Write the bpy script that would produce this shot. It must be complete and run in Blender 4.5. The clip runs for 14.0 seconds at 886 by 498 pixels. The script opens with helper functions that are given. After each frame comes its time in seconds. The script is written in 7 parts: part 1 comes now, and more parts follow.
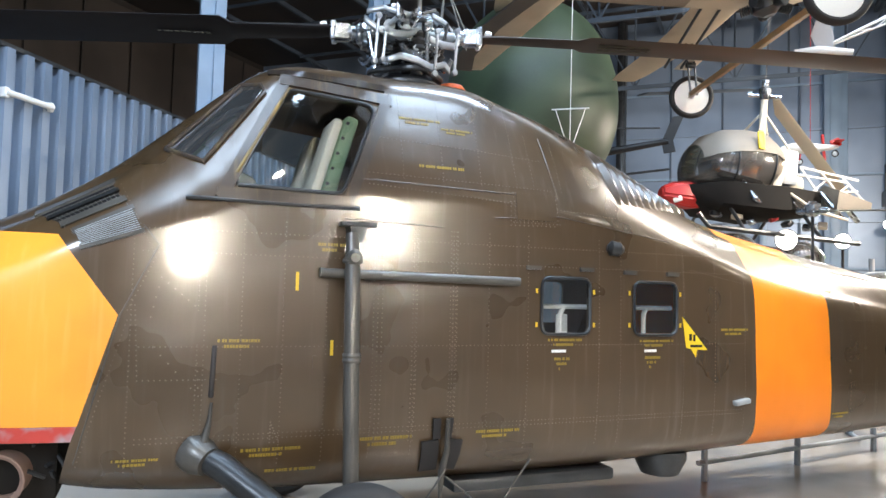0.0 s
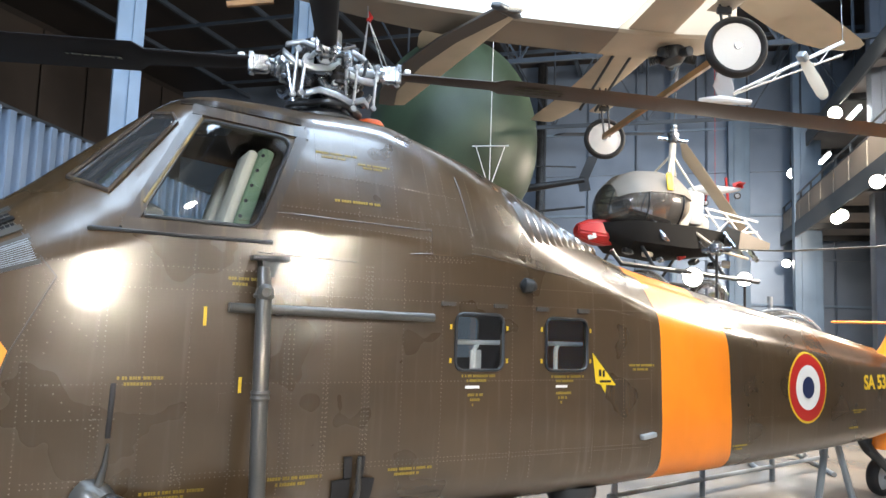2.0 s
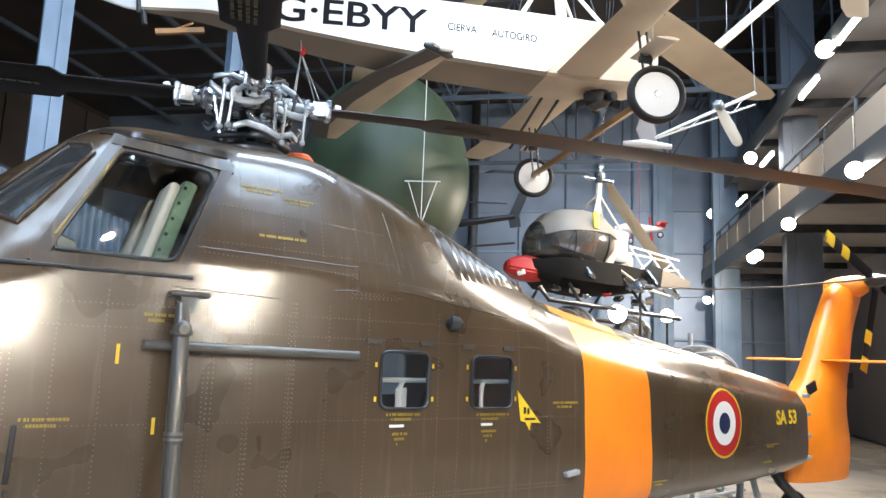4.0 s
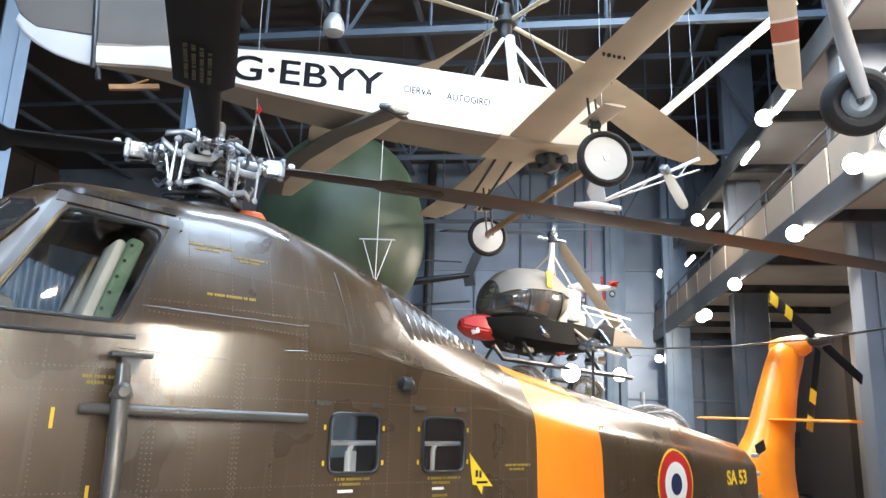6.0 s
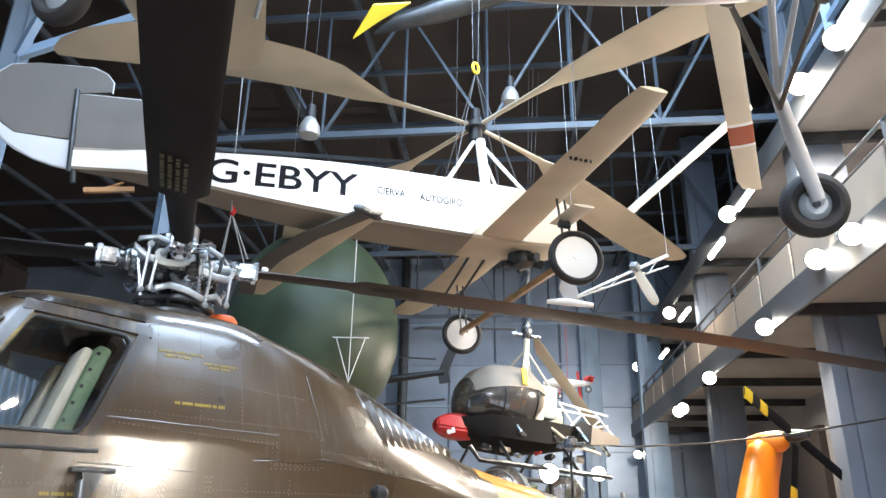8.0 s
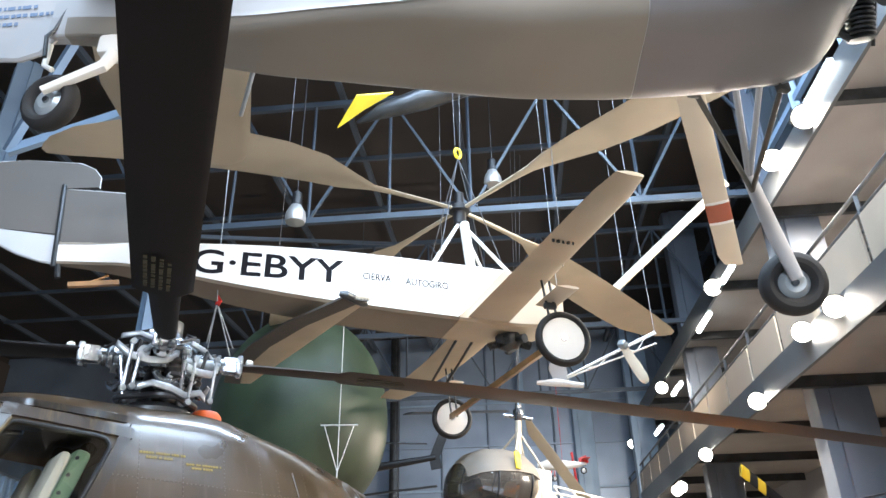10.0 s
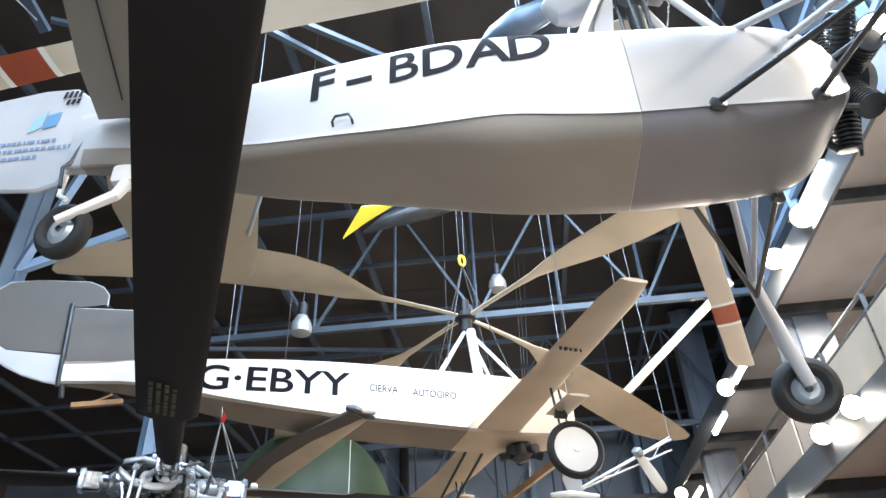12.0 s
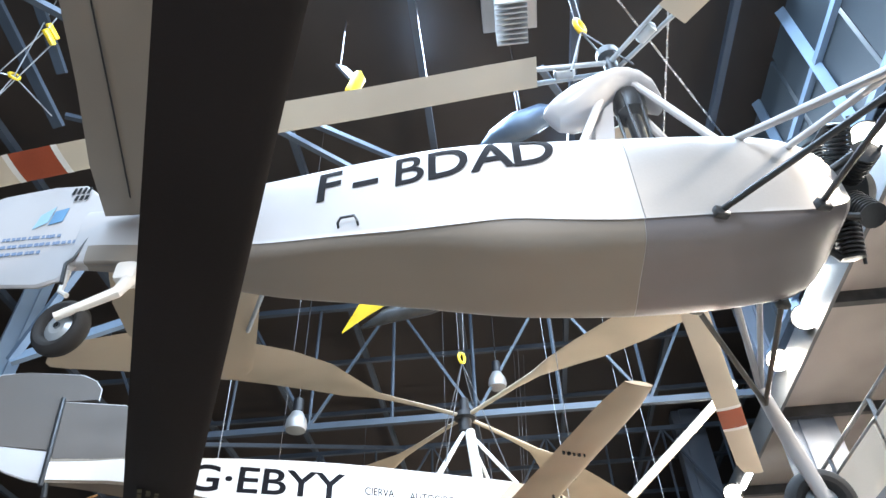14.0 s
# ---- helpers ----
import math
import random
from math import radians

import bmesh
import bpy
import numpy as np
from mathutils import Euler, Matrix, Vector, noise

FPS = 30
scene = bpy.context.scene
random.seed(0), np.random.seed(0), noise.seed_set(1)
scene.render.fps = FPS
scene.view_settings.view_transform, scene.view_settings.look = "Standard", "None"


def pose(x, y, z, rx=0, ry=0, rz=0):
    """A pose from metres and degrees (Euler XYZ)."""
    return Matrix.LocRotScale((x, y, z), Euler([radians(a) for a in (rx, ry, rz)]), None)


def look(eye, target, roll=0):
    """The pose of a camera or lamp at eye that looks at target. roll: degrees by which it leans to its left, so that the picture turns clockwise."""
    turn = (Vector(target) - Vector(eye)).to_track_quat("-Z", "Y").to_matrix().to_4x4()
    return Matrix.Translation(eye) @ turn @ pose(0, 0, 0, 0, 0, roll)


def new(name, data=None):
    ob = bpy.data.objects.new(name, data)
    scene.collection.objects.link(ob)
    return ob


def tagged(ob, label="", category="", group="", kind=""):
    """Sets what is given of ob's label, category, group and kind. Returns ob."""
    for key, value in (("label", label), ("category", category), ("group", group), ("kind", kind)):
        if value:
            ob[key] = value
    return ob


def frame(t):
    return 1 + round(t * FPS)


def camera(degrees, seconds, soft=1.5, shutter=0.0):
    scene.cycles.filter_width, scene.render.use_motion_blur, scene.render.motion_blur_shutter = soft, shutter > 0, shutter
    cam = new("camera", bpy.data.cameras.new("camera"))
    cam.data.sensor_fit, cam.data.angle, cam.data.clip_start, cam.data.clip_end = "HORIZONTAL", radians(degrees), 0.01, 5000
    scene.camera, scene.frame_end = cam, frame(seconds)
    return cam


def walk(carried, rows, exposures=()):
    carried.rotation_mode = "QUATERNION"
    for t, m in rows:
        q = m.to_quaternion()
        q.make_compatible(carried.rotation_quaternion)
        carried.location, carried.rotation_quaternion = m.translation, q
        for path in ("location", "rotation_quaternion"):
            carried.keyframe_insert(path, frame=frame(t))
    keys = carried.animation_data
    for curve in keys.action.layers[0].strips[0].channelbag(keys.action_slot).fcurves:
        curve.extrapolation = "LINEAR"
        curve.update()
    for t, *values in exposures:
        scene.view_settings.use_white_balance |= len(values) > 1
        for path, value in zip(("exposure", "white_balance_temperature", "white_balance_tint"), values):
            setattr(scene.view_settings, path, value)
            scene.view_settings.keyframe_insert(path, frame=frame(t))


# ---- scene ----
cam = camera(63.6, 14.0)
PATH = [
    (0, (-1.887, -5.536, 2.114), (-1.139, -3.684, 2.218), 1.6),
    (0.5, (-1.876, -5.55, 2.126), (-1.091, -3.715, 2.251), 1.8),
    (1, (-1.861, -5.559, 2.131), (-1.025, -3.748, 2.285), 1.6),
    (1.5, (-1.853, -5.562, 2.138), (-0.968, -3.778, 2.314), 1.9),
    (2, (-1.841, -5.569, 2.144), (-0.904, -3.813, 2.343), 2.0),
    (2.5, (-1.831, -5.58, 2.148), (-0.85, -3.852, 2.372), 1.9),
    (3, (-1.818, -5.586, 2.161), (-0.791, -3.888, 2.409), 2.1),
    (5.5, (-1.787, -5.619, 2.196), (-0.646, -4.027, 2.602), 2.0),
    (6, (-1.782, -5.624, 2.201), (-0.618, -4.064, 2.658), 2.0),
    (6.5, (-1.785, -5.632, 2.213), (-0.6, -4.101, 2.716), 1.8),
    (7, (-1.784, -5.644, 2.23), (-0.602, -4.138, 2.809), 1.3),
    (7.5, (-1.794, -5.651, 2.248), (-0.619, -4.168, 2.897), 1.2),
    (10, (-1.815, -5.727, 2.327), (-0.676, -4.355, 3.233), -1.1),
    (10.5, (-1.826, -5.754, 2.35), (-0.703, -4.406, 3.31), -1.7),
    (11, (-1.848, -5.787, 2.363), (-0.757, -4.473, 3.403), -2.5),
    (11.5, (-1.849, -5.785, 2.384), (-0.79, -4.503, 3.495), -2.5),
    (12, (-1.855, -5.784, 2.398), (-0.814, -4.52, 3.547), -2.5),
    (12.5, (-1.86, -5.765, 2.42), (-0.836, -4.524, 3.608), -2.6),
    (13, (-1.864, -5.77, 2.436), (-0.868, -4.565, 3.683), -2.5),
    (13.5, (-1.874, -5.782, 2.445), (-0.902, -4.612, 3.743), -2.3),
    (14, (-1.888, -5.777, 2.47), (-0.939, -4.646, 3.819), -2.0),
]
walk(cam, [(t, look(eye, target, roll)) for t, eye, target, roll in PATH])
# ---- light ----
world = bpy.data.worlds.new("hall_air")
scene.world = world
world.use_nodes = True
world.node_tree.nodes["Background"].inputs[0].default_value = (0.55, 0.7, 1.0, 1)
world.node_tree.nodes["Background"].inputs[1].default_value = 0.075
scene.view_settings.exposure = 0.31

EYE0 = Vector((-1.85, -5.65, 0))
UU, VV = Vector((0.7071, 0.7071, 0)), Vector((0.7071, -0.7071, 0))


def hall(a, b, z):
    """A place in the hall: a along its length, b across it, from where the visitor stands."""
    return EYE0 + UU * a + VV * b + Vector((0, 0, z))


def lamp(name, kind, place, target, energy, colour, size=0.3, spot=60):
    d = bpy.data.lights.new(name, kind)
    d.energy, d.color = energy, colour
    if kind == "AREA":
        d.shape, d.size = "DISK", size
    else:
        d.shadow_soft_size = size
    if kind == "SPOT":
        d.spot_size, d.spot_blend = radians(spot), 0.6
    ob = new(name, d)
    ob.matrix_world = look(place, target)
    return ob


WARM, COOL = (1.0, 0.87, 0.73), (0.72, 0.84, 1.0)
near_a = lamp("flood_light", "AREA", (-1.65, -9.2, 3.05), (-1.4, -0.8, 2.2), 33, WARM, 0.22)
near_b = lamp("flood_light", "AREA", (2.1, -9.1, 3.5), (-0.2, -0.8, 2.3), 27, WARM, 0.22)
near_a.data.spread = near_b.data.spread = radians(75)
lamp("flood_light", "AREA", (-1.3, -6.2, 7.6), (-1.0, -1.6, 4.0), 90, WARM, 0.4)
lamp("flood_light", "AREA", (3.0, -7.2, 7.6), (1.6, -0.6, 3.0), 250, WARM, 0.4)
lamp("flood_light", "AREA", (6.4, -5.6, 7.0), (5.0, -0.5, 2.0), 175, WARM, 0.4)
lamp("window_light", "AREA", hall(-9.5, -1.0, 8.6), hall(6, 1, 6.4), 1250, COOL, 3.0)
lamp("flood_light", "AREA", hall(13, 4.2, 5.3), (5.5, 2.0, 0.2), 400, WARM, 0.3)
lamp("flood_light", "AREA", hall(21, 4.2, 5.1), hall(24, -4, 3.0), 1000, WARM, 0.3)
lamp("flood_light", "AREA", hall(11, 4.6, 8.6), hall(12, -2, 5.0), 300, WARM, 0.3)
lamp("flood_light", "AREA", hall(10.9, 4.3, 9.1), hall(11.6, 4.75, 5.5), 150, WARM, 0.3)
lamp("flood_light", "AREA", hall(17, 4.1, 8.6), hall(18, 4.75, 5.8), 220, WARM, 0.3)
lamp("gallery_light", "AREA", hall(14, 6.6, 5.3), hall(14, 6.6, 0), 50, WARM, 0.6)
lamp("gallery_light", "AREA", hall(21, 6.6, 5.3), hall(21, 6.6, 0), 110, WARM, 0.6)
lamp("gallery_light", "AREA", hall(11, 6.2, 8.7), hall(11, 6.4, 0), 240, WARM, 0.6)
lamp("gallery_light", "AREA", hall(9, 6.6, 5.3), hall(9, 6.6, 0), 40, WARM, 0.6)
for place, wx, wy, power in (((-2.0, -4.6, 13.2), 8.0, 5.0, 1500), ((4.5, -6.3, 13.2), 6.0, 2.6, 1000), ((3.0, -0.5, 13.2), 10.0, 0.9, 1800)):
    sky = lamp("skylight", "AREA", place, (place[0], place[1], 0), power, (0.6, 0.78, 1.0), 5.0)
    sky.data.shape, sky.data.size, sky.data.size_y = "RECTANGLE", wx, wy

# ---- materials ----


def material(name, colour, rough=0.5, metal=0.0, vary=0.25, scale=6.0, bump=0.15, coat=0.0, fine=60.0, dirt=None, dirt_amount=0.35, spec=0.5):
    m = bpy.data.materials.new(name)
    m.use_nodes = True
    nt = m.node_tree
    b = nt.nodes["Principled BSDF"]
    b.inputs["Roughness"].default_value, b.inputs["Metallic"].default_value = rough, metal
    b.inputs["Coat Weight"].default_value = coat
    b.inputs["Coat Roughness"].default_value = 0.11
    b.inputs["Specular IOR Level"].default_value = spec
    geo = nt.nodes.new("ShaderNodeTexCoord")
    big, small = nt.nodes.new("ShaderNodeTexNoise"), nt.nodes.new("ShaderNodeTexNoise")
    big.inputs["Scale"].default_value, big.inputs["Detail"].default_value = scale * 0.2, 2.5
    small.inputs["Scale"].default_value, small.inputs["Detail"].default_value = fine, 4
    nt.links.new(geo.outputs["Object"], big.inputs["Vector"])
    nt.links.new(geo.outputs["Object"], small.inputs["Vector"])
    mix = nt.nodes.new("ShaderNodeMix")
    mix.data_type = "RGBA"
    dark = dirt or tuple(c * (1 - vary) for c in colour)
    lite = tuple(min(1, c * (1 + vary * 0.6)) for c in colour)
    mix.inputs["A"].default_value, mix.inputs["B"].default_value = (*dark, 1), (*lite, 1)
    ramp = nt.nodes.new("ShaderNodeMapRange")
    ramp.interpolation_type = "SMOOTHSTEP"
    ramp.inputs["To Max"].default_value = 1.0 if dirt else 0.68
    ramp.inputs["From Min"].default_value, ramp.inputs["From Max"].default_value = 0.3, 0.62 if not dirt else 0.3 + dirt_amount
    nt.links.new(big.outputs["Fac"], ramp.inputs["Value"])
    add = nt.nodes.new("ShaderNodeMath")
    add.operation = "MULTIPLY_ADD"
    nt.links.new(small.outputs["Fac"], add.inputs[0])
    add.inputs[1].default_value = 0.35
    nt.links.new(ramp.outputs[0], add.inputs[2])
    add.use_clamp = True
    nt.links.new(add.outputs[0], mix.inputs["Factor"])
    nt.links.new(mix.outputs["Result"], b.inputs["Base Color"])
    rr = nt.nodes.new("ShaderNodeMapRange")
    rr.inputs["To Min"].default_value, rr.inputs["To Max"].default_value = max(0.02, rough - 0.09), min(1, rough + 0.1)
    nt.links.new(big.outputs["Fac"], rr.inputs["Value"])
    nt.links.new(rr.outputs[0], b.inputs["Roughness"])
    if bump:
        bp = nt.nodes.new("ShaderNodeBump")
        bp.inputs["Strength"].default_value, bp.inputs["Distance"].default_value = bump, 0.01
        nt.links.new(small.outputs["Fac"], bp.inputs["Height"])
        nt.links.new(bp.outputs[0], b.inputs["Normal"])
    return m


def skin(name, colour, rough, wave=0.6, coat=0.3, vary=0.3, streak=0.5, worn=(0.2, 0.2, 0.19), stain=None):
    """Painted sheet metal: faint oil-canning, vertical streaks, scuffs to bare metal."""
    m = material(name, colour, rough, 0.0, vary, 9, 0.0, coat, 120)
    nt = m.node_tree
    b = nt.nodes["Principled BSDF"]
    geo = nt.nodes["Texture Coordinate"]
    mp = nt.nodes.new("ShaderNodeMapping")
    mp.inputs["Scale"].default_value = (1.0, 1.0, 1.25)
    nt.links.new(geo.outputs["Object"], mp.inputs["Vector"])
    n = nt.nodes.new("ShaderNodeTexNoise")
    n.inputs["Scale"].default_value, n.inputs["Detail"].default_value = 2.0, 1.6
    nt.links.new(mp.outputs[0], n.inputs["Vector"])
    bp = nt.nodes.new("ShaderNodeBump")
    bp.inputs["Strength"].default_value, bp.inputs["Distance"].default_value = wave, 0.03
    nt.links.new(n.outputs["Fac"], bp.inputs["Height"])
    nt.links.new(bp.outputs[0], b.inputs["Normal"])
    nt.links.new(bp.outputs[0], b.inputs["Coat Normal"])
    # scuffs and streaks
    mp2 = nt.nodes.new("ShaderNodeMapping")
    mp2.inputs["Scale"].default_value = (9, 4, 0.55)
    nt.links.new(geo.outputs["Object"], mp2.inputs["Vector"])
    s = nt.nodes.new("ShaderNodeTexNoise")
    s.inputs["Scale"].default_value, s.inputs["Detail"].default_value = 2.2, 6
    nt.links.new(mp2.outputs[0], s.inputs["Vector"])
    r = nt.nodes.new("ShaderNodeMapRange")
    r.interpolation_type = "SMOOTHSTEP"
    r.inputs["From Min"].default_value, r.inputs["From Max"].default_value = 0.52, 0.86
    r.inputs["To Max"].default_value = streak
    nt.links.new(s.outputs["Fac"], r.inputs["Value"])
    mix = nt.nodes.new("ShaderNodeMix")
    mix.data_type = "RGBA"
    old = b.inputs["Base Color"].links[0].from_socket
    nt.links.new(old, mix.inputs["A"])
    mix.inputs["B"].default_value = (*worn, 1)
    nt.links.new(r.outputs[0], mix.inputs["Factor"])
    if stain:
        mp3 = nt.nodes.new("ShaderNodeMapping")
        mp3.inputs["Location"].default_value, mp3.inputs["Scale"].default_value = (3.1, 0, 1.7), (5.5, 2, 0.3)
        nt.links.new(geo.outputs["Object"], mp3.inputs["Vector"])
        s3 = nt.nodes.new("ShaderNodeTexNoise")
        s3.inputs["Scale"].default_value, s3.inputs["Detail"].default_value = 1.6, 5
        nt.links.new(mp3.outputs[0], s3.inputs["Vector"])
        r3 = nt.nodes.new("ShaderNodeMapRange")
        r3.interpolation_type = "SMOOTHSTEP"
        r3.inputs["From Min"].default_value, r3.inputs["From Max"].default_value, r3.inputs["To Max"].default_value = 0.46, 0.72, 0.85
        nt.links.new(s3.outputs["Fac"], r3.inputs["Value"])
        brown = nt.nodes.new("ShaderNodeMix")
        brown.data_type = "RGBA"
        nt.links.new(mix.outputs["Result"], brown.inputs["A"])
        brown.inputs["B"].default_value = (*stain, 1)
        nt.links.new(r3.outputs[0], brown.inputs["Factor"])
        mix = brown
    nt.links.new(mix.outputs["Result"], b.inputs["Base Color"])
    dent = nt.nodes.new("ShaderNodeTexNoise")
    dent.inputs["Scale"].default_value, dent.inputs["Detail"].default_value = 7.0, 2
    nt.links.new(geo.outputs["Object"], dent.inputs["Vector"])
    bp2 = nt.nodes.new("ShaderNodeBump")
    bp2.inputs["Strength"].default_value, bp2.inputs["Distance"].default_value = wave * 0.5, 0.008
    nt.links.new(dent.outputs["Fac"], bp2.inputs["Height"])
    nt.links.new(bp.outputs[0], bp2.inputs["Normal"])
    nt.links.new(bp2.outputs[0], b.inputs["Normal"])
    b.inputs["Coat Roughness"].default_value = 0.165
    return m


def glow(name, colour, strength):
    m = bpy.data.materials.new(name)
    m.use_nodes = True
    b = m.node_tree.nodes["Principled BSDF"]
    b.inputs["Base Color"].default_value = (0.03, 0.04, 0.05, 1)
    b.inputs["Emission Color"].default_value, b.inputs["Emission Strength"].default_value = (*colour, 1), strength
    return m


def glass(name, tint=(0.9, 0.95, 0.95), alpha=0.3):
    m = bpy.data.materials.new(name)
    m.use_nodes = True
    nt = m.node_tree
    nt.nodes.remove(nt.nodes["Principled BSDF"])
    out = nt.nodes["Material Output"]
    tr, gl, mx, fr = (nt.nodes.new("ShaderNode" + k) for k in ("BsdfTransparent", "BsdfGlossy", "MixShader", "Fresnel"))
    tr.inputs[0].default_value = (*tint, 1)
    gl.inputs["Roughness"].default_value = 0.04
    fr.inputs[0].default_value = 1.5
    ma = nt.nodes.new("ShaderNodeMath")
    ma.inputs[1].default_value = alpha * 0.4
    nt.links.new(fr.outputs[0], ma.inputs[0])
    nt.links.new(ma.outputs[0], mx.inputs[0])
    nt.links.new(tr.outputs[0], mx.inputs[1])
    nt.links.new(gl.outputs[0], mx.inputs[2])
    nt.links.new(mx.outputs[0], out.inputs[0])
    return m


OLIVE = skin("olive_paint", (0.062, 0.039, 0.019), 0.29, 0.4, 1.0, 0.22, 0.36, (0.15, 0.13, 0.105))
NOSEGREY = material("scuffed_red_grey", (0.42, 0.045, 0.035), 0.45, dirt=(0.3, 0.35, 0.4), dirt_amount=0.24, scale=26, fine=24)
WORNYELLOW = material("worn_yellow", (0.24, 0.18, 0.06), 0.5, dirt=(0.06, 0.05, 0.04), dirt_amount=0.4, scale=30)
ORANGE = skin("orange_paint", (0.95, 0.255, 0.012), 0.38, 0.3, 0.25, 0.12, 0.1, (0.9, 0.35, 0.1))
AMBER = skin("amber_paint", (0.92, 0.34, 0.035), 0.36, 0.3, 0.25, 0.15, 0.25, (0.9, 0.6, 0.25))
YELLOW = material("yellow_stencil", (0.75, 0.5, 0.03), 0.5, vary=0.3)
RED = material("red_paint", (0.5, 0.022, 0.018), 0.4)
REDBROWN = material("rust_red_band", (0.32, 0.06, 0.02), 0.6)
WHITE = material("white_paint", (0.78, 0.78, 0.76), 0.45, vary=0.08)
NAVY = material("navy_paint", (0.015, 0.025, 0.08), 0.4)
BLADE = material("black_blade", (0.007, 0.006, 0.007), 0.55, vary=0.3, bump=0.05, spec=0.2)
BLADEBROWN = material("brown_blade", (0.024, 0.014, 0.011), 0.5, vary=0.3, bump=0.05)
STEEL = material("hub_steel", (0.38, 0.41, 0.45), 0.26, 0.9, 0.75, 30, 0.2)
GREYMETAL = material("grey_enamel", (0.36, 0.4, 0.43), 0.35, 0.3, 0.35, 12, 0.1)
GUN = material("gunmetal", (0.06, 0.065, 0.07), 0.35, 0.6, 0.4, 14, 0.15)
TUBEGREY = material("olive_grey_tube", (0.09, 0.088, 0.082), 0.32, 0.4, 0.3, 10, 0.1, 0.2)
RUBBER = material("rubber", (0.018, 0.018, 0.019), 0.75, vary=0.4, scale=20)
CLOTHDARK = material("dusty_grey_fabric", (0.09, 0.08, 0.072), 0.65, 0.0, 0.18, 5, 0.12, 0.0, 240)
# Underside tones of the silver autogiro, darkened to carry their shade.
COWLBELLY = material("shaded_grey_cowl_belly", (0.2, 0.19, 0.2), 0.42, 0.3, 0.16, 4, 0.05, 0.0, 160)
BELLY = material("shaded_grey_belly", (0.25, 0.225, 0.195), 0.45, 0.0, 0.16, 4, 0.06, 0.0, 200)
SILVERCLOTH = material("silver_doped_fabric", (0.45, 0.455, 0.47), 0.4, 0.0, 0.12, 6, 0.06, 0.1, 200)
ALU = material("aluminium_panel", (0.42, 0.42, 0.42), 0.38, 0.5, 0.12, 6, 0.05)
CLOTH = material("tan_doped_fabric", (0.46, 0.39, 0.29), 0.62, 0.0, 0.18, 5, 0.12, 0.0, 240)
# Dusty brown, darkened further for the weakly lit belly behind the nose.
CLOTHDIM = material("dusty_shaded_brown_fabric", (0.22, 0.185, 0.145), 0.65, 0.0, 0.2, 5, 0.12, 0.0, 240)
CLOTHLIGHT = material("cream_doped_fabric", (0.58, 0.52, 0.42), 0.6, 0.0, 0.12, 5, 0.1, 0.0, 240)
CABLE = material("dull_cable", (0.1, 0.1, 0.105), 0.45, 0.5, 0.3, 20, 0.0)
LETTER = material("black_letter", (0.008, 0.008, 0.011), 0.75, spec=0.15)
# Blue steel darkened so the roof members look dimly lit.
STEELDIM = material("dimmed_blue_steel", (0.062, 0.084, 0.115), 0.5, 0.0, 0.3, 4, 0.05)
FADED = material("faded_yellow", (0.28, 0.2, 0.028), 0.5, vary=0.5)
SCREEN = material("grey_wire_screen", (0.17, 0.17, 0.175), 0.4, 0.5, 0.4, 30, 0.3)
RAILGREY = material("dull_rail_paint", (0.075, 0.085, 0.095), 0.45)
COLUMNGREY = material("grey_blue_column_paint", (0.12, 0.145, 0.185), 0.5, 0.0, 0.2, 4, 0.05)
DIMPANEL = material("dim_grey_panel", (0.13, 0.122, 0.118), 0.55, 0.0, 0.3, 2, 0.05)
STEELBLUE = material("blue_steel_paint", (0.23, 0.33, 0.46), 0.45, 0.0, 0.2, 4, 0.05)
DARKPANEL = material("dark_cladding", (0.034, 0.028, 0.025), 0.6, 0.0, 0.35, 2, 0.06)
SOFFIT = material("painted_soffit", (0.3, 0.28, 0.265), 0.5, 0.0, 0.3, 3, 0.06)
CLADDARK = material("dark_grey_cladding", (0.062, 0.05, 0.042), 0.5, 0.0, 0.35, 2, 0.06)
CLADDING = material("pale_blue_cladding", (0.22, 0.28, 0.37), 0.4, 0.35, 0.2, 3, 0.05)
GREYWALL = material("grey_wall", (0.3, 0.3, 0.31), 0.6, 0.0, 0.2, 2, 0.05)
CONCRETE = material("polished_concrete", (0.36, 0.315, 0.26), 0.2, 0.0, 0.25, 4, 0.06, 0.2)
BALLOON = material("dark_green_canvas", (0.04, 0.06, 0.033), 0.5, 0.0, 0.4, 5, 0.15, 0.0, 30)
WOOD = material("varnished_wood", (0.3, 0.15, 0.05), 0.4, 0.0, 0.4, 16, 0.1, 0.3)
SEATGREEN = material("green_seat_canvas", (0.16, 0.24, 0.14), 0.7, 0.0, 0.3, 12, 0.2)
SEATCREAM = material("cream_seat_cover", (0.6, 0.57, 0.48), 0.75, 0.0, 0.15, 12, 0.2)
INTERIOR = material("dark_interior", (0.085, 0.088, 0.09), 0.7)
MATTDARK = material("matt_dark_underside", (0.014, 0.013, 0.012), 0.85, spec=0.2)
FRAMEPAINT = skin("rubbed_frame_paint", (0.05, 0.037, 0.028), 0.34, 0.3, 0.5, 0.4, 0.8, (0.17, 0.13, 0.06))
COVER = material("dusty_canopy_cover", (0.2, 0.18, 0.155), 0.55, 0.0, 0.25, 6, 0.1)
PARAPET = material("beige_parapet_panel", (0.4, 0.345, 0.28), 0.5, 0.0, 0.2, 3, 0.05)
GRILLE = material("dark_wire_mesh", (0.02, 0.02, 0.022), 0.45, 0.6, 0.3, 20, 0.2)
YELLOWPAINT = material("bright_yellow_paint", (0.85, 0.6, 0.03), 0.4)
BLACKPAINT = material("matt_black_paint", (0.01, 0.01, 0.012), 0.5)
LAMPGLOW = glow("lamp_glow", (1.0, 0.93, 0.8), 60)
TUBEGLOW = glow("fluorescent_glow", (0.85, 0.95, 1.0), 18)
